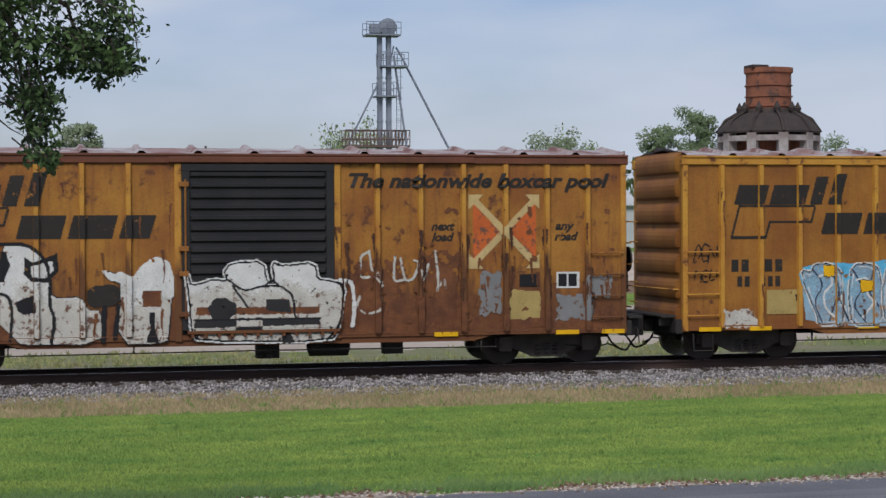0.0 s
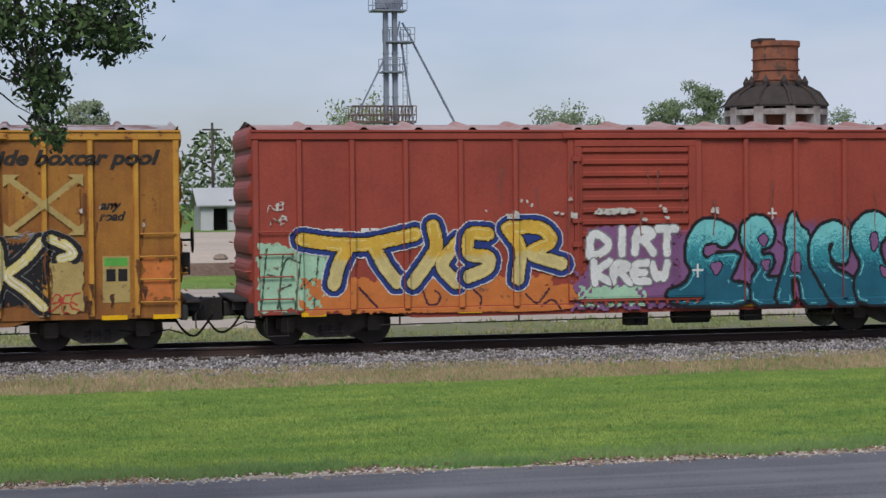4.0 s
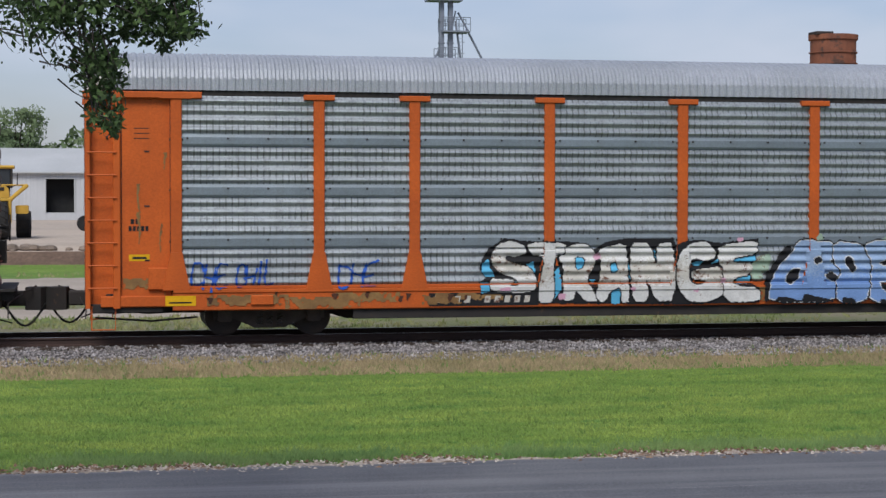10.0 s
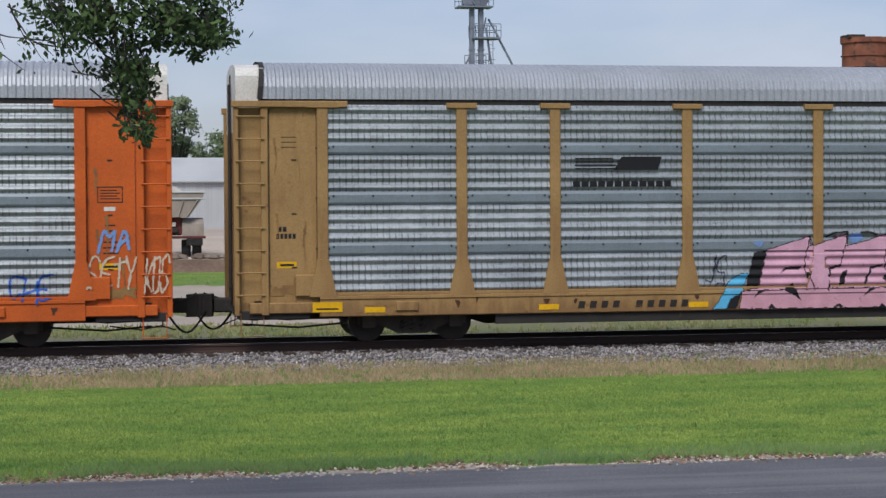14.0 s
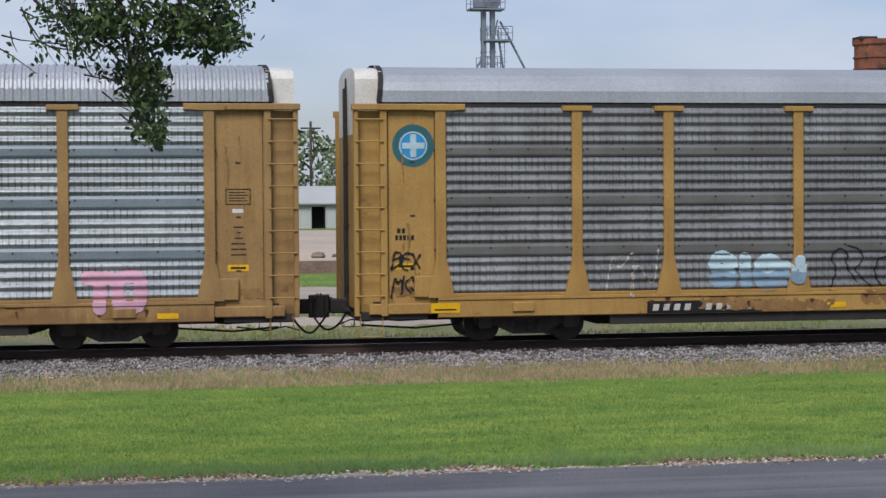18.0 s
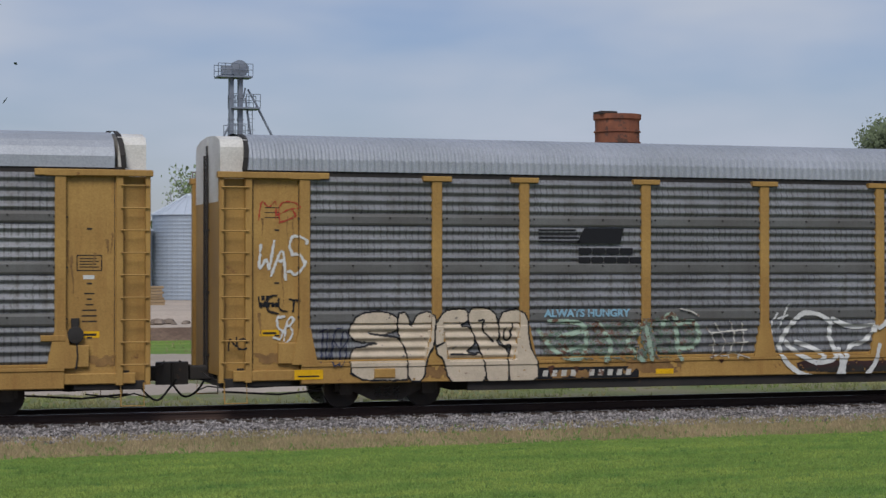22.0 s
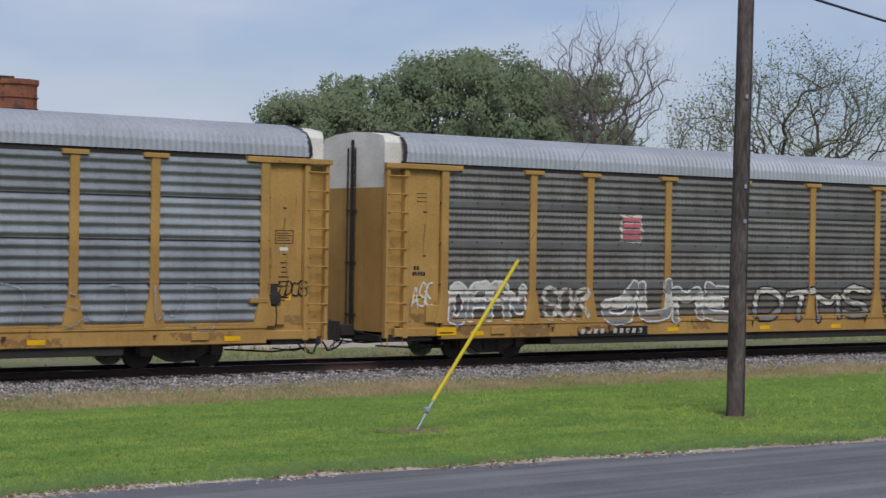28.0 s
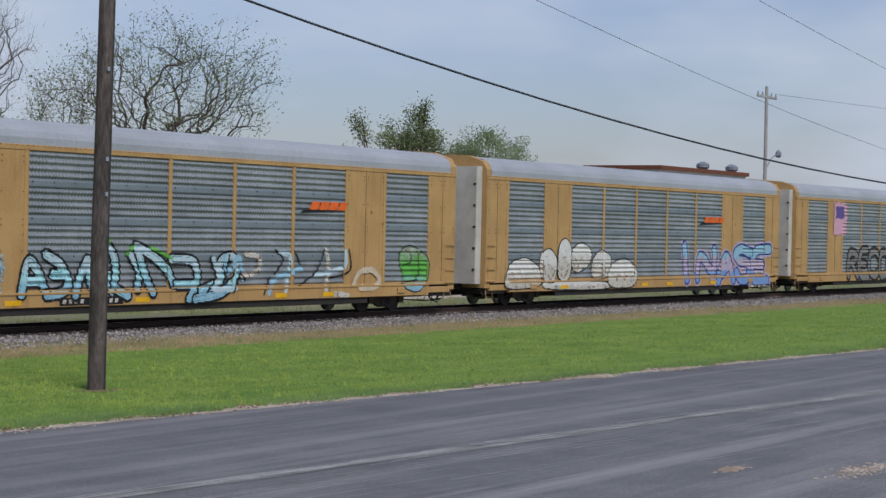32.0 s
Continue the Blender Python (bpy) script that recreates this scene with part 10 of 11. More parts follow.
def round_tree(label, x, y, z, height, width, bark, leaf, per_tip, leaf_size, seed, group="", low=0.32, limbs=520, twigs=5, vase=0.0):
    """A tree whose limbs reach out from the trunk to fill a rounded crown."""
    r = np.random.default_rng(seed)
    d = r.normal(0, 1, (limbs, 3))
    d /= np.linalg.norm(d, axis=1)[:, None]
    rad = r.uniform(0.15, 1.0, limbs) ** 0.45
    p = d * rad[:, None]
    lump = 0.82 + 0.18 * np.sin(3 * np.arctan2(p[:, 1], p[:, 0]) + seed) * np.cos(4 * p[:, 2] + seed)
    p *= lump[:, None]
    wide = 1 - vase * np.clip(0.5 - 0.5 * p[:, 2], 0, 1)
    mid = height * (1 + low) / 2
    tips = np.stack([p[:, 0] * width / 2 * wide, p[:, 1] * width / 2 * wide, mid + p[:, 2] * height * (1 - low) / 2], 1)
    nodes = [np.array([0, 0, -0.3]), np.array([0.15, 0, height * low * 0.5]), np.array([0.0, 0.1, height * low * 0.9])]
    parent = [-1, 0, 1]
    base = nodes[2]
    order = np.argsort(np.linalg.norm(tips - base, axis=1))
    for q in tips[order]:
        have = np.array(nodes[2:])
        reach = np.linalg.norm(have - q, axis=1) + 0.60 * np.linalg.norm(have - base, axis=1)
        k = int(np.argmin(reach)) + 2
        bend = nodes[k] * 0.5 + q * 0.5 + r.normal(0, 0.035, 3) * np.linalg.norm(q - nodes[k]) + (0, 0, 0.05 * np.linalg.norm(q - nodes[k]))
        nodes += [bend, q]
        parent += [k, len(nodes) - 2]
    count = np.ones(len(nodes))
    for k in range(len(nodes) - 1, 0, -1):
        count[parent[k]] += count[k]
    size = np.minimum(0.0095 * np.sqrt(count), 0.34) * height / 18
    s = Shape()
    for k in range(1, len(nodes)):
        a = parent[k]
        s.tube([tuple(nodes[a]), tuple(nodes[k])], [min(size[a], size[k] * 1.35), size[k]], 6 if size[k] > 0.1 else 3, caps=False)
    tree = thing("tree", label, "tree", group, m=pose(x, y, z))
    part("trunk", s.mesh("trunk", bark), tree, "branching trunk and limbs")
    n = limbs * twigs
    a = np.repeat(tips, twigs, 0) + r.normal(0, 0.25, (n, 3))
    e = r.normal(0, 1, (n, 3)) + (0, 0, 0.7)
    e /= np.linalg.norm(e, axis=1)[:, None]
    wd = np.array([0.009, 0.0, 0.0])
    v = np.stack([a - wd, a + wd, a + e * r.uniform(0.4, 1.1, (n, 1)) * height / 18], 1).reshape(-1, 3)
    part("twig_spray", raw_mesh("twig_spray", v, np.arange(3 * n).reshape(-1, 3), [bark]), tree, "fine bare twigs")
    if per_tip:
        leaves("crown", np.repeat(tips, per_tip, 0) + r.normal(0, 0.45, (limbs * per_tip, 3)), leaf_size, leaf, tree, "scattered new leaves")
    return tree


def full_tree(label, x, y, z, height, width, bark, leaf, seed, leaf_size=0.32, count=2600, group="", low=0.25):
    """A dense crown of leaf clumps round a short forked trunk."""
    r = np.random.default_rng(seed)
    rnd = random.Random(seed)
    tree = thing("tree", label, "tree", group, m=pose(x, y, z))
    s = Shape()
    s.tube([(0, 0, -0.3), (0.1, 0, height * 0.2), (0.0, 0, height * 0.45)], [height * 0.03, height * 0.024, height * 0.014], 7)
    k = 26 if count < 4000 else 60 if count < 20000 else 130
    a = r.uniform(0, 2 * np.pi, k)
    rr = np.sqrt(r.uniform(0, 1, k))
    hz = low + (1 - low) * r.uniform(0.1, 1.0, k)
    shrink = np.sqrt(np.clip(1 - ((hz - 0.55) / 0.52) ** 2, 0.05, 1))
    clump = np.stack([np.cos(a) * rr * width * 0.42 * shrink, np.sin(a) * rr * width * 0.42 * shrink, hz * height * 0.93], 1)
    for c in clump[:14]:
        s.tube([(0, 0, height * 0.3), tuple(c * (0.5, 0.5, 0.72)), tuple(c)], [height * 0.012, height * 0.007, 0.02], 4, caps=False)
    part("trunk", s.mesh("trunk", bark), tree, "dark forked trunk")
    pick = r.integers(0, k, count)
    rad = width * r.uniform(0.09, 0.16, k) * (0.8 if k > 100 else 1.0)
    d = r.normal(0, 1, (count, 3))
    d /= np.linalg.norm(d, axis=1)[:, None]
    c = clump[pick] + d * rad[pick][:, None] * r.uniform(0.35, 1.0, (count, 1)) * (1, 1, 0.75)
    leaves("crown", c, leaf_size, leaf, tree, "uneven leafy crown", 0.6 * d + 0.4 * (c - (0, 0, height * 0.5)) / (width * 0.5))
    return tree


def grain_bin(label, x, y, r, eave, top):
    z0 = 0.95
    b = thing("grain_bin", label, "grain bin", "grain bins in the yard", m=pose(x, y, z0))
    prof = [(r, 0.0)]
    n = int((eave - z0) / 0.28)
    for i in range(n):
        h = (eave - z0) * i / n
        prof += [(r, h), (r + 0.014, h + 0.1), (r, h + 0.2)]
    prof.append((r, eave - z0))
    part("wall", Shape().lathe(prof, 40).mesh("wall", BIN_STEEL), b, "corrugated steel wall")
    s = Shape().lathe([(r + 0.12, eave - z0 - 0.03), (r + 0.12, eave - z0 + 0.02), (0.35, top - z0 - 0.15), (0.30, top - z0), (0.05, top - z0 + 0.05)], 40)
    for k in range(20):
        a = 2 * math.pi * k / 20
        s.tube([((r + 0.1) * math.cos(a), (r + 0.1) * math.sin(a), eave - z0 + 0.05), (0.35 * math.cos(a), 0.35 * math.sin(a), top - z0 - 0.1)], 0.03, 4)
    part("roof", s.mesh("roof", BIN_ROOF), b, "conical metal roof")
    s = Shape()
    for o in (-0.2, 0.2):
        s.tube([(o, -r - 0.12, 0), (o, -r - 0.12, eave - z0)], 0.025, 4)
    for i in range(int((eave - z0) / 0.35)):
        s.tube([(-0.2, -r - 0.12, 0.3 + i * 0.35), (0.2, -r - 0.12, 0.3 + i * 0.35)], 0.018, 4)
    part("ladder", s.mesh("ladder", TOWER_STEEL), b, m=pose(0, 0, 0, 0, 0, 40))


def elevator_tower():
    x, y = 33.3, 165.0
    g = thing("grain_elevator_tower", "tall grey steel grain elevator leg with platforms and braces", "tower", m=pose(x, y, 1.0))
    for dx in (-0.42, 0.42):
        s = Shape().bar(dx - 0.21, dx + 0.21, -0.3, 0.3, 0, 19.9, 0.03, "z")
        for i in range(9):
            s.box(dx - 0.26, dx + 0.26, -0.35, 0.35, 2 * i + 1.9, 2 * i + 2.02)
        part("leg_casing", s.mesh("leg_casing", TOWER_STEEL), g)

    def platform(x0, x1, z, h=1.1, y0=-1.0, y1=1.0):
        s = Shape().box(x0, x1, y0, y1, z - 0.14, z)
        p = part("platform", s.mesh("platform", TOWER_STEEL), g, "grated steel platform")
        s = Shape()
        n = max(2, int((x1 - x0) / 0.55))
        for i in range(n + 1):
            xx = x0 + (x1 - x0) * i / n
            for yy in (y0, y1):
                s.tube([(xx, yy, z), (xx, yy, z + h)], 0.035, 4)
        for yy in (y0, y1):
            for hh in (h * 0.5, h):
                s.tube([(x0, yy, z + hh), (x1, yy, z + hh)], 0.035, 4)
        part("railing", s.mesh("railing", TOWER_STEEL), p)

    platform(-1.8, 1.4, 19.9)
    platform(-0.5, 2.1, 17.05, 1.2)
    platform(-0.9, 1.1, 14.3, 1.2)
    s = Shape().lathe([(0.2, -0.5), (0.80, -0.45), (0.80, 0.45), (0.2, 0.5)], 20, at=(0.3, 0, 20.6), axis="y").bar(-1.3, -0.3, -0.3, 0.3, 20.0, 20.9, 0.05, "x")
    part("head", s.mesh("head", TOWER_STEEL), g, "round pulley head with motor")
    for a, b, r in (((2.0, 0, 17.2), (11.1, 0, 0), 0.11), ((-0.5, 0, 15.6), (-8.2, 1, 0), 0.10), ((0.9, 0, 18.0), (3.0, -2, 0), 0.10), ((1.2, 0.3, 18.8), (2.1, 0, 17.1), 0.10), ((0.4, 0.4, 18.9), (1.2, 2, 0), 0.07), ((0.9, 0, 18.9), (0.35, 0, 16.2), 0.07)):
        part("brace", Shape().tube([a, b], r, 6).mesh("brace", TOWER_STEEL), g)
    s = Shape()
    for o in (-0.2, 0.2):
        s.tube([(1.25 + o, -0.5, 0), (1.25 + o, -0.5, 17)], 0.035, 4)
    for i in range(48):
        s.tube([(1.05, -0.5, 0.3 + i * 0.35), (1.45, -0.5, 0.3 + i * 0.35)], 0.02, 3)
    for i in range(15):
        s.tube([(0.95, -0.5, 3 + i), (0.95, -1.0, 3 + i), (1.55, -1.0, 3 + i), (1.55, -0.5, 3 + i)], 0.022, 3)
    part("caged_ladder", s.mesh("caged_ladder", TOWER_STEEL), g)
    s = Shape().box(-3.8, 2.2, -0.9, 0.9, 9.55, 9.75)
    for i in range(19):
        xx = -3.8 + i * 6.0 / 18
        for yy in (-0.9, 0.9):
            s.tube([(xx, yy, 9.7), (xx, yy, 11.1)], 0.045, 4)
            if i < 18:
                s.tube([(xx, yy, 9.7), (xx + 0.33, yy, 11.1)], 0.03, 3)
    for hh in (10.3, 11.1):
        for yy in (-0.9, 0.9):
            s.tube([(-3.8, yy, hh), (2.2, yy, hh)], 0.05, 4)
    for xx in (-3.4, 1.9):
        s.tube([(xx, 0, 0), (xx, 0, 9.6)], 0.16, 6)
    part("catwalk", s.mesh("catwalk", CATWALK), g, "rusty lattice catwalk")


def domed_stack():
    x, y = 60.4, 140.0
    g = thing("domed_stack", "rusty banded iron stack on a sooty dome with stained piers", "stack", m=pose(x, y, 1.0))
    part("chimney_shell", Shape().lathe([(1.95, 11.2), (1.85, 11.6), (1.84, 14.6), (1.98, 14.7), (2.0, 15.1), (1.7, 15.12), (1.65, 14.5)], 32).mesh("chimney_shell", STACK), g, "rusty riveted cylinder")
    for z in (11.9, 12.7, 13.6):
        part("hoop", Shape().lathe([(1.86, z), (1.95, z + 0.02), (1.95, z + 0.12), (1.86, z + 0.14)], 32).mesh("hoop", STACK), g)
    part("broken_rim", Shape().bar(-1.9, -0.5, -1.2, 0.6, 15.05, 15.32, 0.06, "x").mesh("broken_rim", STACK_DARK), g)
    part("dome", Shape().lathe([(4.15, 9.7), (4.2, 9.85), (3.95, 10.2), (3.4, 10.8), (2.7, 11.25), (2.1, 11.45), (2.0, 11.7), (1.9, 11.75)], 24).mesh("dome", STACK_DARK), g, "sooty ribbed dome")
    for k in range(10):
        a = 2 * math.pi * k / 10 + 0.2
        c, s_ = math.cos(a), math.sin(a)
        s = Shape().tube([(4.2 * c, 4.2 * s_, 9.8), (3.5 * c, 3.5 * s_, 10.85), (2.2 * c, 2.2 * s_, 11.6)], 0.16, 5)
        s.lathe([(0.25, 11.5), (0.32, 11.8), (0.12, 12.15), (0.05, 12.3)], 8, at=(2.35 * c, 2.35 * s_, 0))
        part("dome_rib", s.mesh("dome_rib", STACK_DARK), g)
        part("pier", Shape().bar(-0.42, 0.42, -0.4, 0.4, 0, 9.7, 0.05, "z").mesh("pier", STACK_WALL), g, "", pose(3.75 * c, 3.75 * s_, 0, 0, 0, math.degrees(a)))
    part("inner_drum", Shape().lathe([(2.6, 0), (2.6, 8.9), (2.4, 9.8)], 20).mesh("inner_drum", STACK), g)
    part("ring_beam", Shape().lathe([(3.5, 9.05), (4.15, 9.05), (4.15, 9.5), (3.5, 9.5)], 24).mesh("ring_beam", STACK_WALL), g)
    part("sill_ring", Shape().lathe([(3.4, 6.6), (4.1, 6.6), (4.1, 7.6), (3.4, 7.6)], 24).mesh("sill_ring", STACK_WALL), g)


def warehouse(label, x0, x1, y, depth, eave, ridge_z, doors, z0=0.98):
    w = thing("warehouse", label, "building", m=pose(0, y, z0))
    spans, x = [], x0
    for a, b, lo, hi in doors:
        spans.append((x, a, 0, eave - z0))
        spans.append((a, b, hi - z0, eave - z0))
        if lo > z0:
            spans.append((a, b, 0, lo - z0))
        x = b
    spans.append((x, x1, 0, eave - z0))
    for a, b, lo, hi in spans:
        part("wall", Shape().box(a, b, 0, 0.25, lo, hi).mesh("wall", WALL_WHITE), w)
    part("wall", Shape().box(x0, x0 + 0.25, 0.25, depth, 0, eave - z0).box(x1 - 0.25, x1, 0.25, depth, 0, eave - z0).box(x0, x1, depth, depth + 0.2, 0, eave - z0).mesh("wall", WALL_WHITE), w)
    part("roof", Shape().prism([(-0.4, eave - z0), (depth / 2, ridge_z - z0), (depth + 0.4, eave - z0), (depth + 0.4, eave - z0 + 0.1), (depth / 2, ridge_z - z0 + 0.12), (-0.4, eave - z0 + 0.12)], "x", x0 - 0.4, x1 + 0.4).mesh("roof", ROOF_WHITE), w, "pale sloping metal roof")
    for a, b, lo, hi in doors:
        # Near-black sheet: the unlit inside of the opening is put into its colour.
        part("dark_bay", Shape().box(a, b, 1.5, 1.7, lo - z0, hi - z0).mesh("dark_bay", DARKNESS), w)
        part("door_frame", Shape().bar(a - 0.12, a, -0.06, 0.25, lo - z0, hi - z0, 0.02, "z").bar(b, b + 0.12, -0.06, 0.25, lo - z0, hi - z0, 0.02, "z").bar(a - 0.12, b + 0.12, -0.06, 0.25, hi - z0, hi - z0 + 0.14, 0.02, "x").mesh("door_frame", ROOF_WHITE), w)


def wheel_part(parent, x, y, z, r, wd, turn=0):
    t = part("wheel", Shape().lathe([(r * 0.5, -wd / 2), (r * 0.92, -wd / 2), (r, -wd * 0.35), (r, wd * 0.35), (r * 0.92, wd / 2), (r * 0.5, wd / 2)], 20, axis="y").mesh("tyre", TYRE), parent, "black rubber tyre", pose(x, y, z, 0, 0, turn))
    part("rim", Shape().lathe([(r * 0.5, -wd * 0.4), (r * 0.3, -wd * 0.3), (0.06, -wd * 0.32)], 14, axis="y").mesh("rim", ROOF_WHITE), t)


def yard_machines():
    base = 0.75
    m = thing("spreader_truck", "dusty fertiliser spreader truck with a sloping hopper", "truck", m=pose(2.82, 88.6, 0.635) @ Matrix.Scale(0.905, 4))
    dusty = surface("dusty_hopper", (0.33, 0.28, 0.24), (0.24, 0.20, 0.17), 1.0, 0.8, streaks=((0.14, 0.10, 0.08), 0.5))
    part("hopper", Shape().prism([(-0.95, 2.1), (0.95, 2.1), (1.7, 3.12), (1.76, 3.42), (-1.76, 3.42), (-1.7, 3.12)], "y", -1.6, 1.8).mesh("hopper", dusty), m, "wide dusty steel hopper")
    part("hopper_rim", Shape().bar(-1.82, 1.82, -1.68, -1.60, 3.02, 3.12, 0.02, "x").bar(-1.80, 1.80, -1.66, -1.60, 3.36, 3.46, 0.02, "x").mesh("hopper_rim", ROOF_WHITE), m)
    for x in (-1.15, -0.55, 0.55, 1.15):
        part("hopper_brace", Shape().tube([(x * 0.75, -1.62, 2.12), (x * 1.25, -1.64, 3.02)], 0.04, 5).mesh("hopper_brace", dusty), m)
    rusty = surface("dark_red_chassis", (0.15, 0.038, 0.034), (0.07, 0.030, 0.028), 1.5, 0.75, spots=((0.20, 0.16, 0.13), 0.36, 3.0))
    part("chassis", Shape().bar(-0.75, 0.62, -1.2, 2.4, 1.15, 2.10, 0.08, "y").bar(-0.35, 0.25, -1.32, -1.2, 2.0, 2.42, 0.03, "x").mesh("chassis", rusty), m, "dark red chassis")
    part("tail_plate", Shape().bar(-0.33, 0.28, -1.34, -1.22, 1.60, 1.84, 0.03, "x").mesh("tail_plate", WHITE_DOOR), m, "white tail plate")
    part("spinner_box", Shape().bar(-0.42, 0.40, -1.42, -1.22, 1.28, 1.55, 0.03, "x").mesh("spinner_box", DARK_STEEL), m)
    part("step_bar", Shape().bar(-1.9, 1.82, -1.50, -1.25, 0.98, 1.12, 0.03, "x").mesh("step_bar", rusty), m)
    part("cab_roof", Shape().prism([(-2.2, 3.45), (0.8, 3.45), (0.5, 3.72), (-0.2, 3.82), (-1.6, 3.80), (-2.1, 3.65)], "y", 3.0, 4.6).mesh("cab_roof", WHITE_DOOR), m, "white cab roof")
    part("cab", Shape().bar(-1.3, 1.1, 2.9, 4.6, 1.1, 3.45, 0.08, "z").mesh("cab", WHITE_DOOR), m)
    part("exhaust_stack", Shape().tube([(0.05, 2.6, 2.2), (0.05, 2.6, 3.95)], 0.08, 8).mesh("exhaust_stack", DARK_STEEL), m)
    for x in (-1.12, 1.12):
        for o in (-0.28, 0.28):
            wheel_part(m, x + o, -0.6, 0.46, 0.46, 0.46, 90)
        part("mudguard", Shape().prism([(-1.45, 1.05), (-1.35, 1.75), (-1.1, 2.0), (0.6, 2.05), (0.6, 1.95), (-1.0, 1.85), (-1.2, 1.1)], "x", x - 0.5, x + 0.62).mesh("mudguard", dusty), m, "dusty steel mudguard")
        part("mud_flap", Shape().bar(x - 0.3, x + 0.55, -1.56, -1.50, 0.62, 0.98, 0.02, "x").mesh("mud_flap", TYRE), m)
    m = thing("field_spreader", "yellow three-wheeled field spreader with one broad chevron tyre in front", "farm vehicle", m=pose(-4.26, 102.5, 0.72) @ Matrix.Scale(0.9, 4))
    tyre = part("front_tyre", Shape().lathe([(0.55, -0.70), (0.95, -0.72), (1.10, -0.55), (1.13, 0.0), (1.10, 0.55), (0.95, 0.72), (0.55, 0.70)], 28, axis="x", at=(0, 0, 0)).mesh("front_tyre", TYRE), m, "broad black tyre", pose(0, -1.0, 1.12))
    for k in range(16):
        a = 2 * math.pi * k / 16
        for s_ in (-1, 1):
            q = [(s_ * 0.04, 1.13, a), (s_ * 0.66, 1.10, a - 0.26)]
            part("tread_lug", Shape().tube([(x, r * math.sin(b), r * math.cos(b)) for x, r, b in q], 0.055, 5).mesh("tread_lug", TYRE), tyre)
    for s_ in (-1, 1):
        part("fork", Shape().bar(s_ * 0.80 - 0.09, s_ * 0.80 + 0.09, -1.2, -0.8, 1.0, 2.4, 0.03, "z").mesh("fork", YELLOW_MACHINE), m)
        part("frame_arm", Shape().tube([(s_ * 0.75, -0.9, 2.35), (s_ * 1.2, -0.5, 2.75), (s_ * 1.75, 0.4, 3.25)], 0.13, 8).mesh("frame_arm", YELLOW_MACHINE), m)
        part("side_tank", Shape().bar(s_ * 1.48 - 0.38, s_ * 1.48 + 0.38, -0.4, 1.4, 1.55, 2.05, 0.06, "y").mesh("side_tank", YELLOW_MACHINE), m)
        wheel_part(m, s_ * 1.5, 2.8, 0.85, 0.85, 0.9, 90)
        part("mirror_post", Shape().tube([(s_ * 0.95, 0.1, 3.2), (s_ * 1.2, 0.0, 3.3), (s_ * 1.22, 0.0, 4.0)], 0.035, 5).mesh("mirror_post", DARK_STEEL), m)
    part("cross_tube", Shape().tube([(-1.8, 0.4, 3.28), (1.8, 0.4, 3.28)], 0.06, 6).mesh("cross_tube", YELLOW_MACHINE), m)
    part("yoke", Shape().bar(-0.95, 0.95, -1.15, -0.8, 2.30, 2.48, 0.04, "x").mesh("yoke", YELLOW_MACHINE), m)
    part("hood", Shape().prism([(-0.78, 2.5), (0.78, 2.5), (0.70, 3.05), (0.45, 3.28), (-0.45, 3.28), (-0.70, 3.05)], "y", -0.7, 0.5).mesh("hood", YELLOW_MACHINE), m)
    part("grille", Shape().bar(-0.45, 0.45, -0.74, -0.70, 2.95, 3.15, 0.01, "x").mesh("grille", DARK_STEEL), m)
    part("cab", Shape().bar(-0.82, 0.82, 0.5, 2.0, 3.1, 4.3, 0.08, "z").mesh("cab", GLASS), m, "dark glazed cab")
    for s_ in (-1, 1):
        part("cab_pillar", Shape().bar(s_ * 0.86 - 0.06, s_ * 0.86 + 0.06, 0.42, 0.54, 3.1, 4.3, 0.02, "z").mesh("cab_pillar", DARK_STEEL), m)
    part("cab_roof", Shape().bar(-1.0, 1.0, 0.3, 2.1, 4.28, 4.48, 0.08, "x").mesh("cab_roof", YELLOW_MACHINE), m)
    part("beacon", Shape().lathe([(0.10, 4.48), (0.10, 4.62), (0.04, 4.70)], 8, at=(0.1, 1.0, 0)).mesh("beacon", ROOF_WHITE), m)
    m = thing("tractor_unit", "white truck cab with a wide windscreen", "truck", m=pose(1.5, 120, base + 0.05))
    part("cab", Shape().bar(-1.2, 0.6, -1.1, 1.1, 1.2, 3.3, 0.15, "z").mesh("cab", WALL_WHITE), m)
    part("windscreen", Shape().box(-1.0, 0.4, -1.12, -1.1, 2.1, 2.9).mesh("windscreen", GLASS), m)
    part("hood", Shape().bar(-0.9, 0.5, -2.2, -1.1, 1.0, 2.0, 0.12, "y").mesh("hood", WALL_WHITE), m)
    for x in (-1.0, 0.5):
        wheel_part(m, x, -1.5, 0.5, 0.5, 0.35)
    m = thing("black_tank", "upright black plastic tank on a trailer", "tank", m=pose(23.3, 110, base))
    part("shell", Shape().lathe([(1.45, 0.9), (1.5, 1.0), (1.5, 2.7), (1.3, 2.9), (0.3, 3.15), (0.25, 3.3)], 24).mesh("shell", TYRE), m)
    part("skid", Shape().bar(-1.6, 1.6, -1.2, 1.2, 0.0, 0.9, 0.04, "x").mesh("skid", DARK_STEEL), m)
    m = thing("red_implement", "red farm implement with folded arms and tyres", "farm implement", m=pose(23.4, 106, base - 0.02))
    part("frame", Shape().bar(-1.6, 1.7, -0.5, 0.5, 0.7, 1.25, 0.08, "x").mesh("frame", RED_MACHINE), m)
    for x in (-1.4, -0.5, 0.5, 1.4):
        part("arm", Shape().tube([(x, 0, 1.2), (x + 0.15, 0, 1.9), (x + 0.5, 0, 2.0)], 0.07, 5).mesh("arm", RED_MACHINE), m)
        wheel_part(m, x, -0.6, 0.36, 0.36, 0.3)
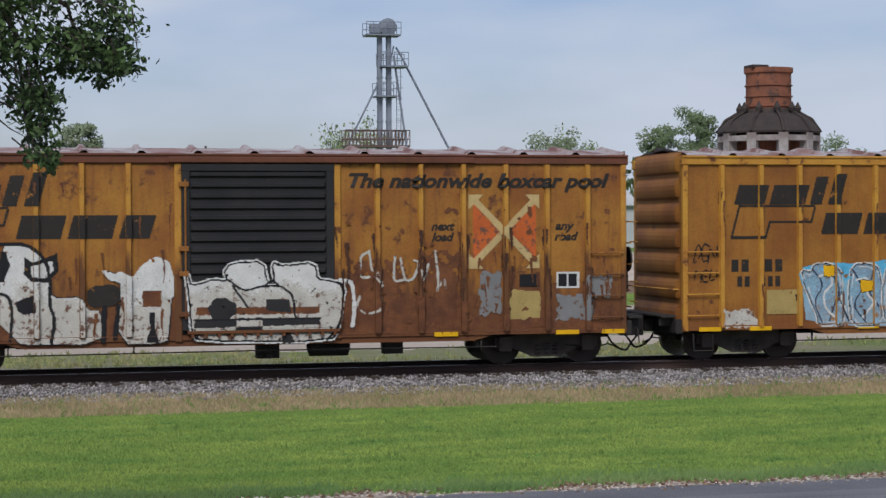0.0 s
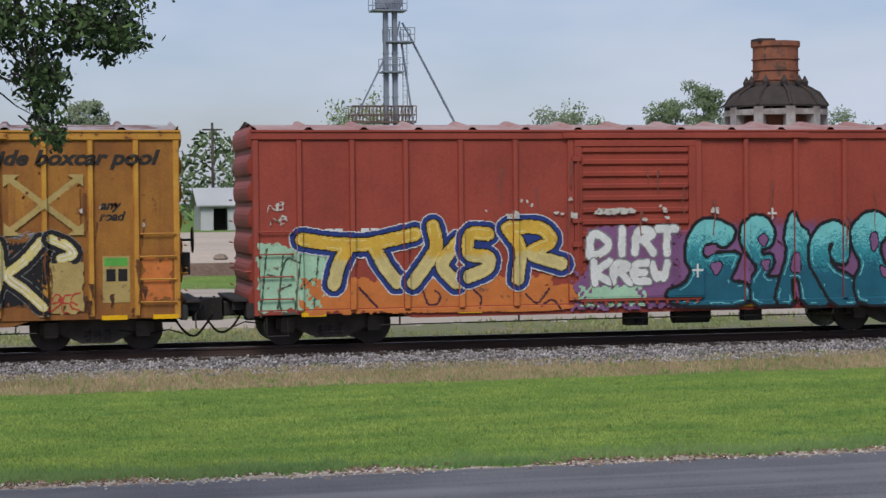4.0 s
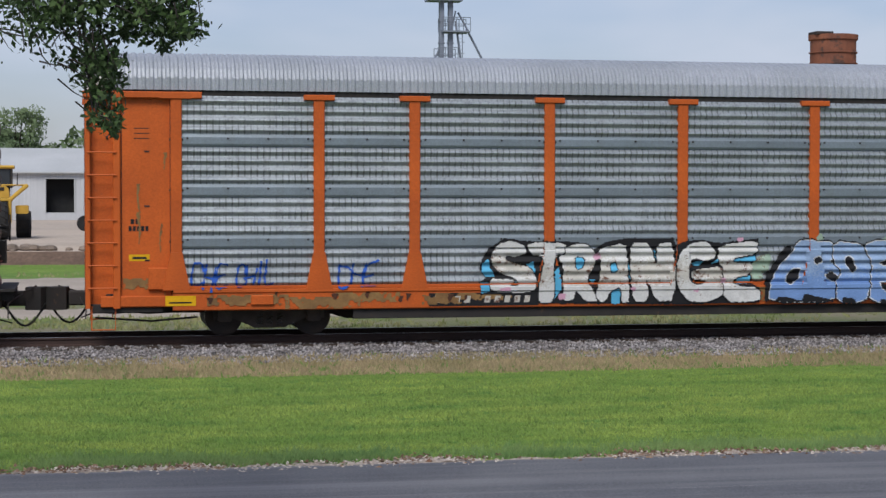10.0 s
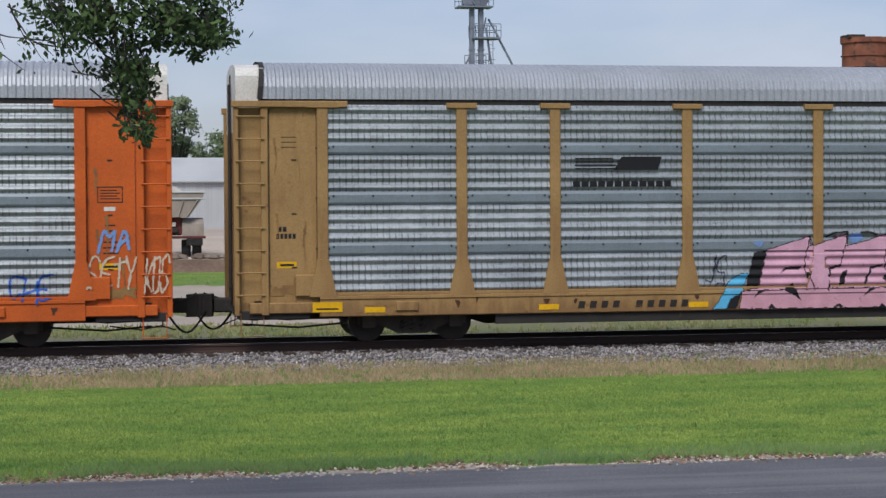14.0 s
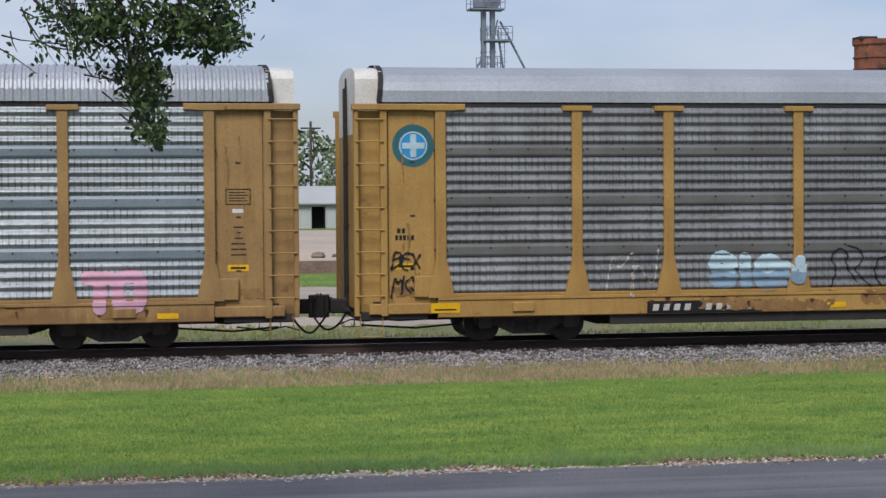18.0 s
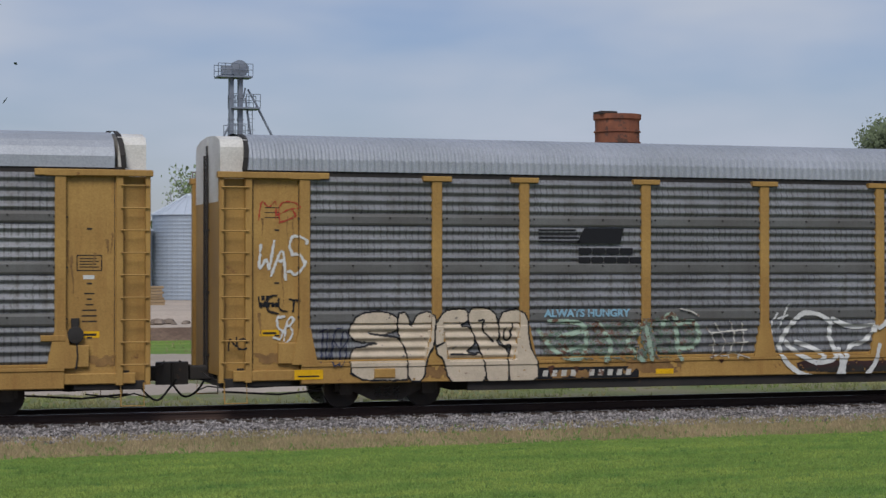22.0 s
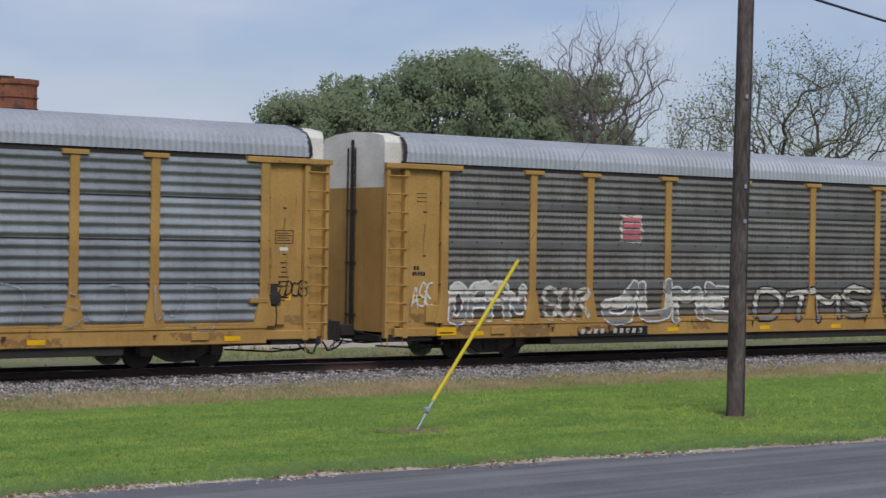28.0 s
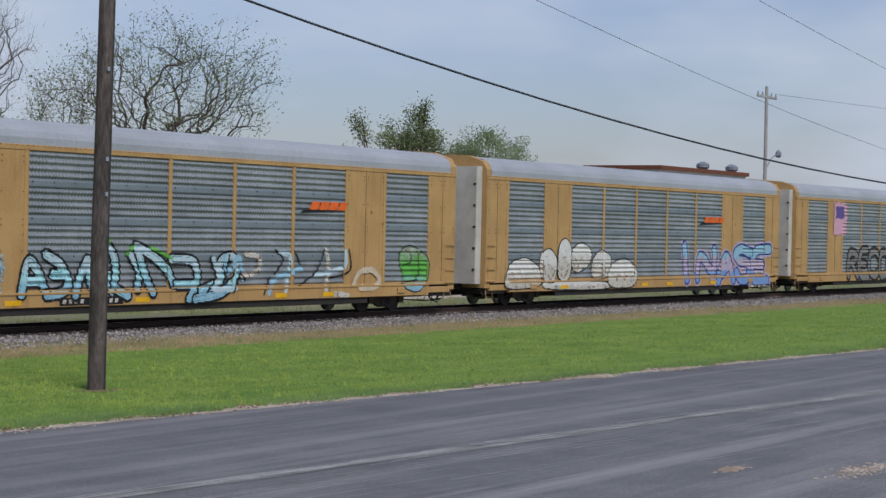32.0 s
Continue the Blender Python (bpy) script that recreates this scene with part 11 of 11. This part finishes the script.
    m = thing("red_car", "small red car parked on the gravel", "car", m=pose(26.9, 104, base - 0.04))
    part("body", Shape().prism([(-1.6, 0.35), (1.6, 0.35), (1.65, 0.8), (0.9, 0.95), (0.45, 1.45), (-0.9, 1.45), (-1.4, 0.95), (-1.65, 0.85)], "y", -0.8, 0.8).mesh("body", RED_MACHINE), m)
    part("window", Shape().prism([(-0.8, 0.98), (0.75, 0.98), (0.38, 1.38), (-0.75, 1.38)], "y", -0.815, -0.8).mesh("window", GLASS), m)
    for x in (-1.05, 1.05):
        wheel_part(m, x, -0.75, 0.32, 0.32, 0.2)
    m = thing("cyan_tank_trailer", "pale cyan horizontal tank on a low trailer", "tank trailer", m=pose(30.4, 130, base + 0.1))
    part("shell", Shape().lathe([(0.3, -1.7), (0.85, -1.5), (0.9, -1.3), (0.9, 1.3), (0.85, 1.5), (0.3, 1.7)], 20, at=(0, 0, 1.75), axis="x").mesh("shell", CYAN_TANK), m)
    part("frame", Shape().bar(-1.8, 1.8, -0.6, 0.6, 0.55, 0.85, 0.04, "x").mesh("frame", DARK_STEEL), m)
    for x in (-0.8, 0.8):
        wheel_part(m, x, -0.7, 0.42, 0.42, 0.3)
    m = thing("yellow_container", "long faded yellow container beside the tank", "container", m=pose(30.5, 138, base + 0.15))
    part("shell", Shape().bar(-4.0, 3.0, -1.1, 1.1, 1.9, 3.1, 0.04, "x").mesh("shell", YELLOW_MACHINE), m)
    part("support", Shape().box(-3.6, 2.6, -0.9, 0.9, 0.0, 1.9).mesh("support", DARK_STEEL), m)
    m = thing("lumber_stack", "stack of weathered lumber planks on the gravel lot", "lumber stack", m=pose(19.0, 125, base + 0.08))
    rnd = random.Random(5)
    for i in range(7):
        for j in range(2):
            part("plank", Shape().bar(-1.15 + rnd.uniform(-0.1, 0.1), 1.15 + rnd.uniform(-0.15, 0.15), -0.6 + j * 0.62, -0.02 + j * 0.62, i * 0.19, i * 0.19 + 0.17, 0.02, "x").mesh("plank", LUMBER), m)
    thing("yard_post", "dark timber post standing in the gravel lot", "post", m=pose(17.65, 125, base + 0.05), me=Shape().tube([(0, 0, 0), (0.03, 0, 5.8)], [0.14, 0.11], 8).mesh("yard_post", POLE_WOOD))
    for i, (x, y, n) in enumerate(((-3.0, 86.0, 26), (2.6, 85.6, 30), (12.2, 88.4, 18), (16.8, 89.0, 20), (23.5, 88.2, 22))):
        heap = thing("rubble_heap", "low heap of broken concrete and earth", "rubble", "rubble on the bank", m=pose(x, y, 0.62))
        rr = random.Random(i)
        for _ in range(n):
            r = rr.uniform(0.12, 0.4)
            cx, cy = rr.gauss(0, 1.5), rr.gauss(0, 0.5)
            part("lump", Shape().lathe([(r * 0.5, -0.05), (r, r * 0.25), (r * 0.7, r * 0.7), (r * 0.1, r * 0.85)], 6, at=(cx, cy, 0)).mesh("lump", RUBBLE), heap)


grain_bin("small pale galvanised grain bin with conical roof", 19.6, 140, 2.15, 6.2, 7.8)
grain_bin("large pale galvanised grain bin with conical roof", 24.75, 140.5, 2.85, 7.45, 9.1)
grain_bin("pale galvanised grain bin beside the elevator", 29.9, 142, 2.3, 7.5, 8.9)
grain_bin("short pale grain bin with steep conical roof", 37.0, 155, 2.5, 4.7, 6.6)
elevator_tower()
domed_stack()
warehouse("long white metal warehouse with open loading bay", -14, 9.6, 150, 14, 4.75, 6.8, ((-9.0, -5.2, 0.98, 4.4), (-2.4, -0.2, 1.6, 4.3)))
warehouse("white metal shed with a dark window strip", 46.5, 60, 172, 12, 5.2, 7.6, ((49.0, 52.4, 3.6, 4.7),))
warehouse("small white metal shed behind the grain bins", 33.0, 36.2, 158, 6, 4.6, 5.6, ())
warehouse("small white shed with a low gable roof", 15.1, 18.9, 158, 6, 3.1, 4.6, ((16.2, 17.4, 0.98, 2.9),))
yard_machines()
yp = thing("yard_utility_pole", "grey utility pole with a crossarm behind the yard", "utility pole", m=pose(16.9, 165, 1.0))
part("shaft", Shape().tube([(0, 0, -0.2), (0, 0, 9.6)], [0.15, 0.11], 8).mesh("shaft", POLE_WOOD), yp)
part("crossarm", Shape().bar(-0.9, 0.9, -0.06, 0.06, 8.9, 9.05, 0.015, "x").mesh("crossarm", POLE_WOOD), yp)
au = thing("grain_auger", "dark steel grain auger raised on a leg", "grain auger", m=pose(0, 120, 0.8))
part("tube", Shape().tube([(30.6, 0, 2.2), (34.8, 0, 5.9)], 0.34, 8).mesh("tube", TOWER_DARK), au, "dark inclined auger tube")
part("truss", Shape().tube([(30.9, -0.3, 2.9), (34.3, -0.3, 6.3)], 0.05, 5).tube([(31.6, -0.3, 3.6), (31.8, -0.2, 3.3)], 0.04, 4).tube([(33.2, -0.3, 5.2), (33.4, -0.2, 4.8)], 0.04, 4).mesh("truss", TOWER_DARK), au)
part("leg", Shape().tube([(33.6, -0.4, 4.7), (32.2, -0.4, 0.0)], 0.07, 5).mesh("leg", TOWER_DARK), au)
part("axle", Shape().bar(31.6, 33.2, -0.9, 0.5, -0.05, 0.15, 0.03, "x").mesh("axle", TOWER_DARK), au)
# tree line
for i, (x, y, h, w, kind) in enumerate(((6.8, 190, 13.4, 7, 0), (34.8, 192, 14.2, 8, 2), (56.5, 190, 12.4, 10, 0), (60.5, 194, 13.2, 6, 2), (69.5, 190, 13.6, 9, 1), (74.0, 192, 15.9, 8, 1), (90.5, 190, 12.2, 11, 1), (-6.0, 192, 11.2, 9, 1), (12.5, 196, 9.8, 9, 1), (46.2, 190, 10.2, 9, 1), (26.0, 200, 9.4, 10, 1), (40.0, 200, 10.2, 9, 1))):
    if kind == 2:
        open_tree("half-bare spring tree with pale new leaves", x, y, 1.1, h, w, BARK_PALE, PALE_LEAF, 2, 0.20, 40 + i, 5, group="trees behind the yard")
    else:
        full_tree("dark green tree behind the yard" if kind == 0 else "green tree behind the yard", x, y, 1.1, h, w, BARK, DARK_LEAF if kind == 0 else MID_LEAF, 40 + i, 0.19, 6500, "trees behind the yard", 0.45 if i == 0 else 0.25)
n = 42000
wx = gen.uniform(-60, 330, n)
wood = np.stack([wx, 235 + gen.uniform(-8, 8, n), 1 + gen.uniform(0, 1, n) ** 0.8 * (9.6 + 1.3 * np.sin(wx * 0.31) + 1.0 * np.sin(wx * 0.83 + 1))], 1)
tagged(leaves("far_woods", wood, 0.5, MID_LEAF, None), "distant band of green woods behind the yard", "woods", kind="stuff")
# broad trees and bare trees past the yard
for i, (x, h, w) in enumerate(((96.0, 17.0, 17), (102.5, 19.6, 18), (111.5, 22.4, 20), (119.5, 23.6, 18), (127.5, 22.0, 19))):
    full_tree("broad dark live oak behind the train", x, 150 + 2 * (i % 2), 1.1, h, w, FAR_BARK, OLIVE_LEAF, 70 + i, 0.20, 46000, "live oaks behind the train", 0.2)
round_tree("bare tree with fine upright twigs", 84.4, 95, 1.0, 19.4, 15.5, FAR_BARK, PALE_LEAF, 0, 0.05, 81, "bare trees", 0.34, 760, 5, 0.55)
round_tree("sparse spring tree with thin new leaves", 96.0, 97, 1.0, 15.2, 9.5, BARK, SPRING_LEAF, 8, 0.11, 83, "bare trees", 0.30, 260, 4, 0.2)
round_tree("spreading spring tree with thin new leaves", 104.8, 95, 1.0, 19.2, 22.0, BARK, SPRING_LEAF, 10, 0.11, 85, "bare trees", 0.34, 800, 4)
open_tree("twisted oak with clumped dark leaves", 158.2, 110, 1.0, 15.4, 10.5, BARK, SPRING_LEAF, 34, 0.15, 87, 4, group="oaks by the road", tip_spread=0.42, thick=1.4)
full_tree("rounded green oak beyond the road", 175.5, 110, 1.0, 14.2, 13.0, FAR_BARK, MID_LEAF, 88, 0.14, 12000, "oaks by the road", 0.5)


# ---- poles, wires and guy ----
def street_poles():
    p = thing("utility_pole", "weathered dark wooden utility pole in the lawn", "utility pole", m=pose(26.72, 26.0, 0))
    s = Shape().tube([(0, 0, -0.5), (0.02, 0, 2.5), (0.07, 0, 5.5), (0.12, 0, 8.5), (0.16, 0, 11.0)], [0.185, 0.178, 0.170, 0.162, 0.152], 16)
    part("shaft", s.mesh("shaft", POLE_WOOD), p)
    part("ground_wire", Shape().tube([(0.05, -0.19, 0), (0.09, -0.182, 5), (0.16, -0.17, 9)], 0.008, 4).mesh("ground_wire", WIRE), p)
    for z in (3.9, 4.6, 6.4):
        part("tag", Shape().box(-0.03, 0.03, -0.19, -0.17, z, z + 0.08).mesh("tag", BIN_STEEL), p)
    a, b = Vector((19.30, 26.75, 0.0)), Vector((26.86, 26.0, 10.8))
    g = thing("guy_wire", "steel guy wire with a bright yellow plastic guard", "guy wire")
    part("wire", Shape().tube([tuple(a), tuple(b)], 0.004, 4).mesh("wire", WIRE), g)
    part("guard", Shape().tube([tuple(a.lerp(b, 0.05)), tuple(a.lerp(b, 0.288))], 0.036, 8).mesh("guard", YELLOW_GUARD), g, "bright yellow plastic guard tube")
    part("anchor_rod", Shape().tube([tuple(a - Vector((0.03, 0, 0.1))), tuple(a.lerp(b, 0.055))], 0.022, 6).lathe([(0.02, 0), (0.06, 0.02), (0.06, 0.08), (0.02, 0.1)], 8, at=(19.55, 26.72, 0.33)).mesh("anchor_rod", BIN_STEEL), g)
    s = Shape()
    k = 20
    for cx, cy, r in ((19.3, 26.75, 0.75), (26.72, 25.9, 0.6)):
        rim = [(cx + r * math.cos(q) * (1 + 0.25 * math.sin(3 * q + cx)), cy + 0.6 * r * math.sin(q) * (1 + 0.2 * math.cos(5 * q)), 0.012) for q in (2 * math.pi * i / k for i in range(k))]
        s.add(rim + [(cx, cy, 0.03)], [(i, (i + 1) % k, k) for i in range(k)])
    thing("bare_earth", "bare brown earth worn round pole and anchor", "bare earth", kind="structure", me=s.mesh("bare_earth", EARTH))
    pts = []
    for i in range(25):
        t = i / 24
        pts.append((26.87 + 73.1 * t, 26.0 - 6.0 * t, 8.85 - 11.3 * t + 8.6 * t * t))
    thing("overhead_cable", "thick black overhead cable slung from the pole", "cable", me=Shape().tube(pts, 0.030, 5).mesh("overhead_cable", WIRE))
    pale = surface("bleached_pole_wood", (0.36, 0.35, 0.35), (0.28, 0.27, 0.265), 1.0, 0.9)
    far = thing("far_utility_pole", "distant grey utility pole with a crossarm", "utility pole", m=pose(109.8, 48.0, 0))
    part("shaft", Shape().tube([(0, 0, -0.3), (-0.05, 0, 13.0)], [0.16, 0.11], 8).mesh("shaft", pale), far)
    part("crossarm", Shape().bar(-1.5, 1.5, -0.06, 0.06, 12.25, 12.4, 0.015, "x").mesh("crossarm", pale), far)
    for x in (-1.4, -0.7, 0.7, 1.4):
        part("insulator", Shape().lathe([(0.03, 12.4), (0.06, 12.46), (0.05, 12.6), (0.02, 12.65)], 8, at=(x, 0, 0)).mesh("insulator", BIN_STEEL), far)
    part("lamp_arm", Shape().tube([(0, 0, 7.6), (0.9, 0, 8.4), (2.0, 0, 8.8)], 0.04, 5).lathe([(0.05, 9.0), (0.2, 8.85), (0.22, 8.6), (0.1, 8.5)], 8, at=(2.05, 0, 0)).mesh("lamp_arm", TOWER_STEEL), far)
    for i, (x0, y0, z0, x1, y1, z1, sag) in enumerate(((111.2, 48, 12.6, 300, 20, 20, 2.0), (58, 34.6, 11.9, 300, 70, 14, 4.0), (62, 31, 14.0, 300, 60, 18, 4.0))):
        q = [(x0 + (x1 - x0) * t, y0 + (y1 - y0) * t, z0 + (z1 - z0) * t - sag * 4 * t * (1 - t)) for t in (j / 20 for j in range(21))]
        thing("overhead_wire", "thin overhead wire between distant poles", "wire", "distant wires", me=Shape().tube(q, 0.014, 3).mesh("overhead_wire", FAR_WIRE))
    r = thing("far_flat_roof", "distant low brown roof with vents", "building", m=pose(252, 120, 0))
    part("wall", Shape().box(-15, 15, 0, 12, 0, 12.6).mesh("wall", WALL_WHITE), r)
    part("roof", Shape().box(-15.4, 15.4, -0.4, 12.4, 12.6, 13.2).mesh("roof", RUSTY_RAIL), r)
    for x in (3.5, 14):
        part("roof_vent", Shape().lathe([(0.5, 13.2), (1.0, 13.6), (1.0, 14.1), (0.3, 14.5)], 10, at=(x, 2, 0)).mesh("roof_vent", TOWER_STEEL), r)


street_poles()


# ---- the live oak whose branch hangs into view ----
def roadside_oak():
    tree = thing("live_oak", "live oak with small dark leaves on hanging branches", "tree", m=pose(0, 0, 0))
    rnd = random.Random(3)
    s = Shape()
    s.tube([(-7.6, 17.6, -0.3), (-7.4, 17.6, 1.5), (-7.2, 17.5, 3.2)], [0.55, 0.42, 0.38], 12)
    limbs = [[(-7.2, 17.5, 3.2), (-5.0, 17.4, 5.2), (-2.4, 17.2, 6.3), (-0.4, 17.0, 6.0), (0.5, 17.0, 5.4)], [(-7.2, 17.5, 3.2), (-8.5, 18.5, 6.0), (-9.5, 19.0, 8.5)], [(-5.0, 17.4, 5.2), (-4.4, 16.5, 7.4), (-3.4, 16.0, 8.6)],
             [(-2.4, 17.2, 6.3), (-1.2, 17.4, 5.7), (-0.6, 17.3, 5.1)], [(-0.4, 17.0, 6.0), (0.05, 17.0, 5.1), (0.1, 17.0, 4.5), (0.17, 17.0, 3.95)]]
    radii = [[0.30, 0.2, 0.12, 0.06, 0.02], [0.26, 0.16, 0.06], [0.14, 0.09, 0.04], [0.05, 0.03, 0.012], [0.035, 0.02, 0.012, 0.006]]
    for q, r in zip(limbs, radii):
        s.tube(q, r, 7, caps=False)
    g2 = np.random.default_rng(9)
    pts = []

    def spray(n, cx, cz, hx, hz, per, sd, y=17.0, dy=0.5, gap=0.0):
        for _ in range(n):
            a, r = g2.uniform(0, 2 * np.pi), math.sqrt(g2.uniform(gap, 1))
            c = np.array([cx + 0.10 + hx * r * math.cos(a), y + g2.uniform(-dy, dy), cz + hz * r * math.sin(a)])
            k = int(per * g2.uniform(0.6, 1.4))
            pts.append(c + g2.normal(0, 1, (k, 3)) * (sd, sd, sd * 0.8))
            if g2.random() < 0.55:
                e = c + g2.normal(0, 0.12, 3) + (-0.15, 0, 0.3)
                s.tube([tuple(e), tuple((c + e) / 2 + g2.normal(0, 0.02, 3)), tuple(c)], [0.010, 0.007, 0.003], 3, caps=False)

    spray(120, 0.20, 5.25, 0.80, 0.48, 30, 0.075)
    spray(30, 0.70, 4.94, 0.34, 0.22, 26, 0.06)
    spray(6, 1.0, 4.80, 0.14, 0.07, 7, 0.04)
    spray(46, 0.10, 4.52, 0.22, 0.26, 19, 0.055)
    spray(22, 0.16, 4.12, 0.12, 0.25, 17, 0.045)
    spray(46, -0.45, 5.05, 0.45, 0.30, 14, 0.07)
    spray(12, -0.75, 4.75, 0.30, 0.18, 5, 0.05)
    spray(10, -0.15, 4.60, 0.20, 0.25, 7, 0.05)
    spray(70, 0.0, 5.95, 1.0, 0.45, 24, 0.11)
    spray(90, -1.6, 6.2, 1.2, 0.9, 22, 0.16, dy=1.2)
    spray(220, -5.2, 7.6, 4.2, 1.8, 26, 0.28, y=17.5, dy=2.6)
    part("trunk", s.mesh("trunk", BARK), tree, "grey trunk, limbs and twigs")
    leaves("crown", np.concatenate(pts), 0.040, OAK_LEAF, tree, "small dark oval leaves")


roadside_oak()


def motions():
    """The train rolls by at a steady pace, and its wheels turn."""
    for car, x in CARS:
        walk(car, [(t, pose(x - SPEED * t, TRACK_Y, RAIL_Z)) for t in (0.0, 16.0, 32.0)])
    for w, o, r in WHEELS:
        walk(w, [(i * 0.1, pose(o, 0, r) @ Matrix.Rotation(-SPEED * i * 0.1 / r, 4, "Y")) for i in range(321)])


motions()
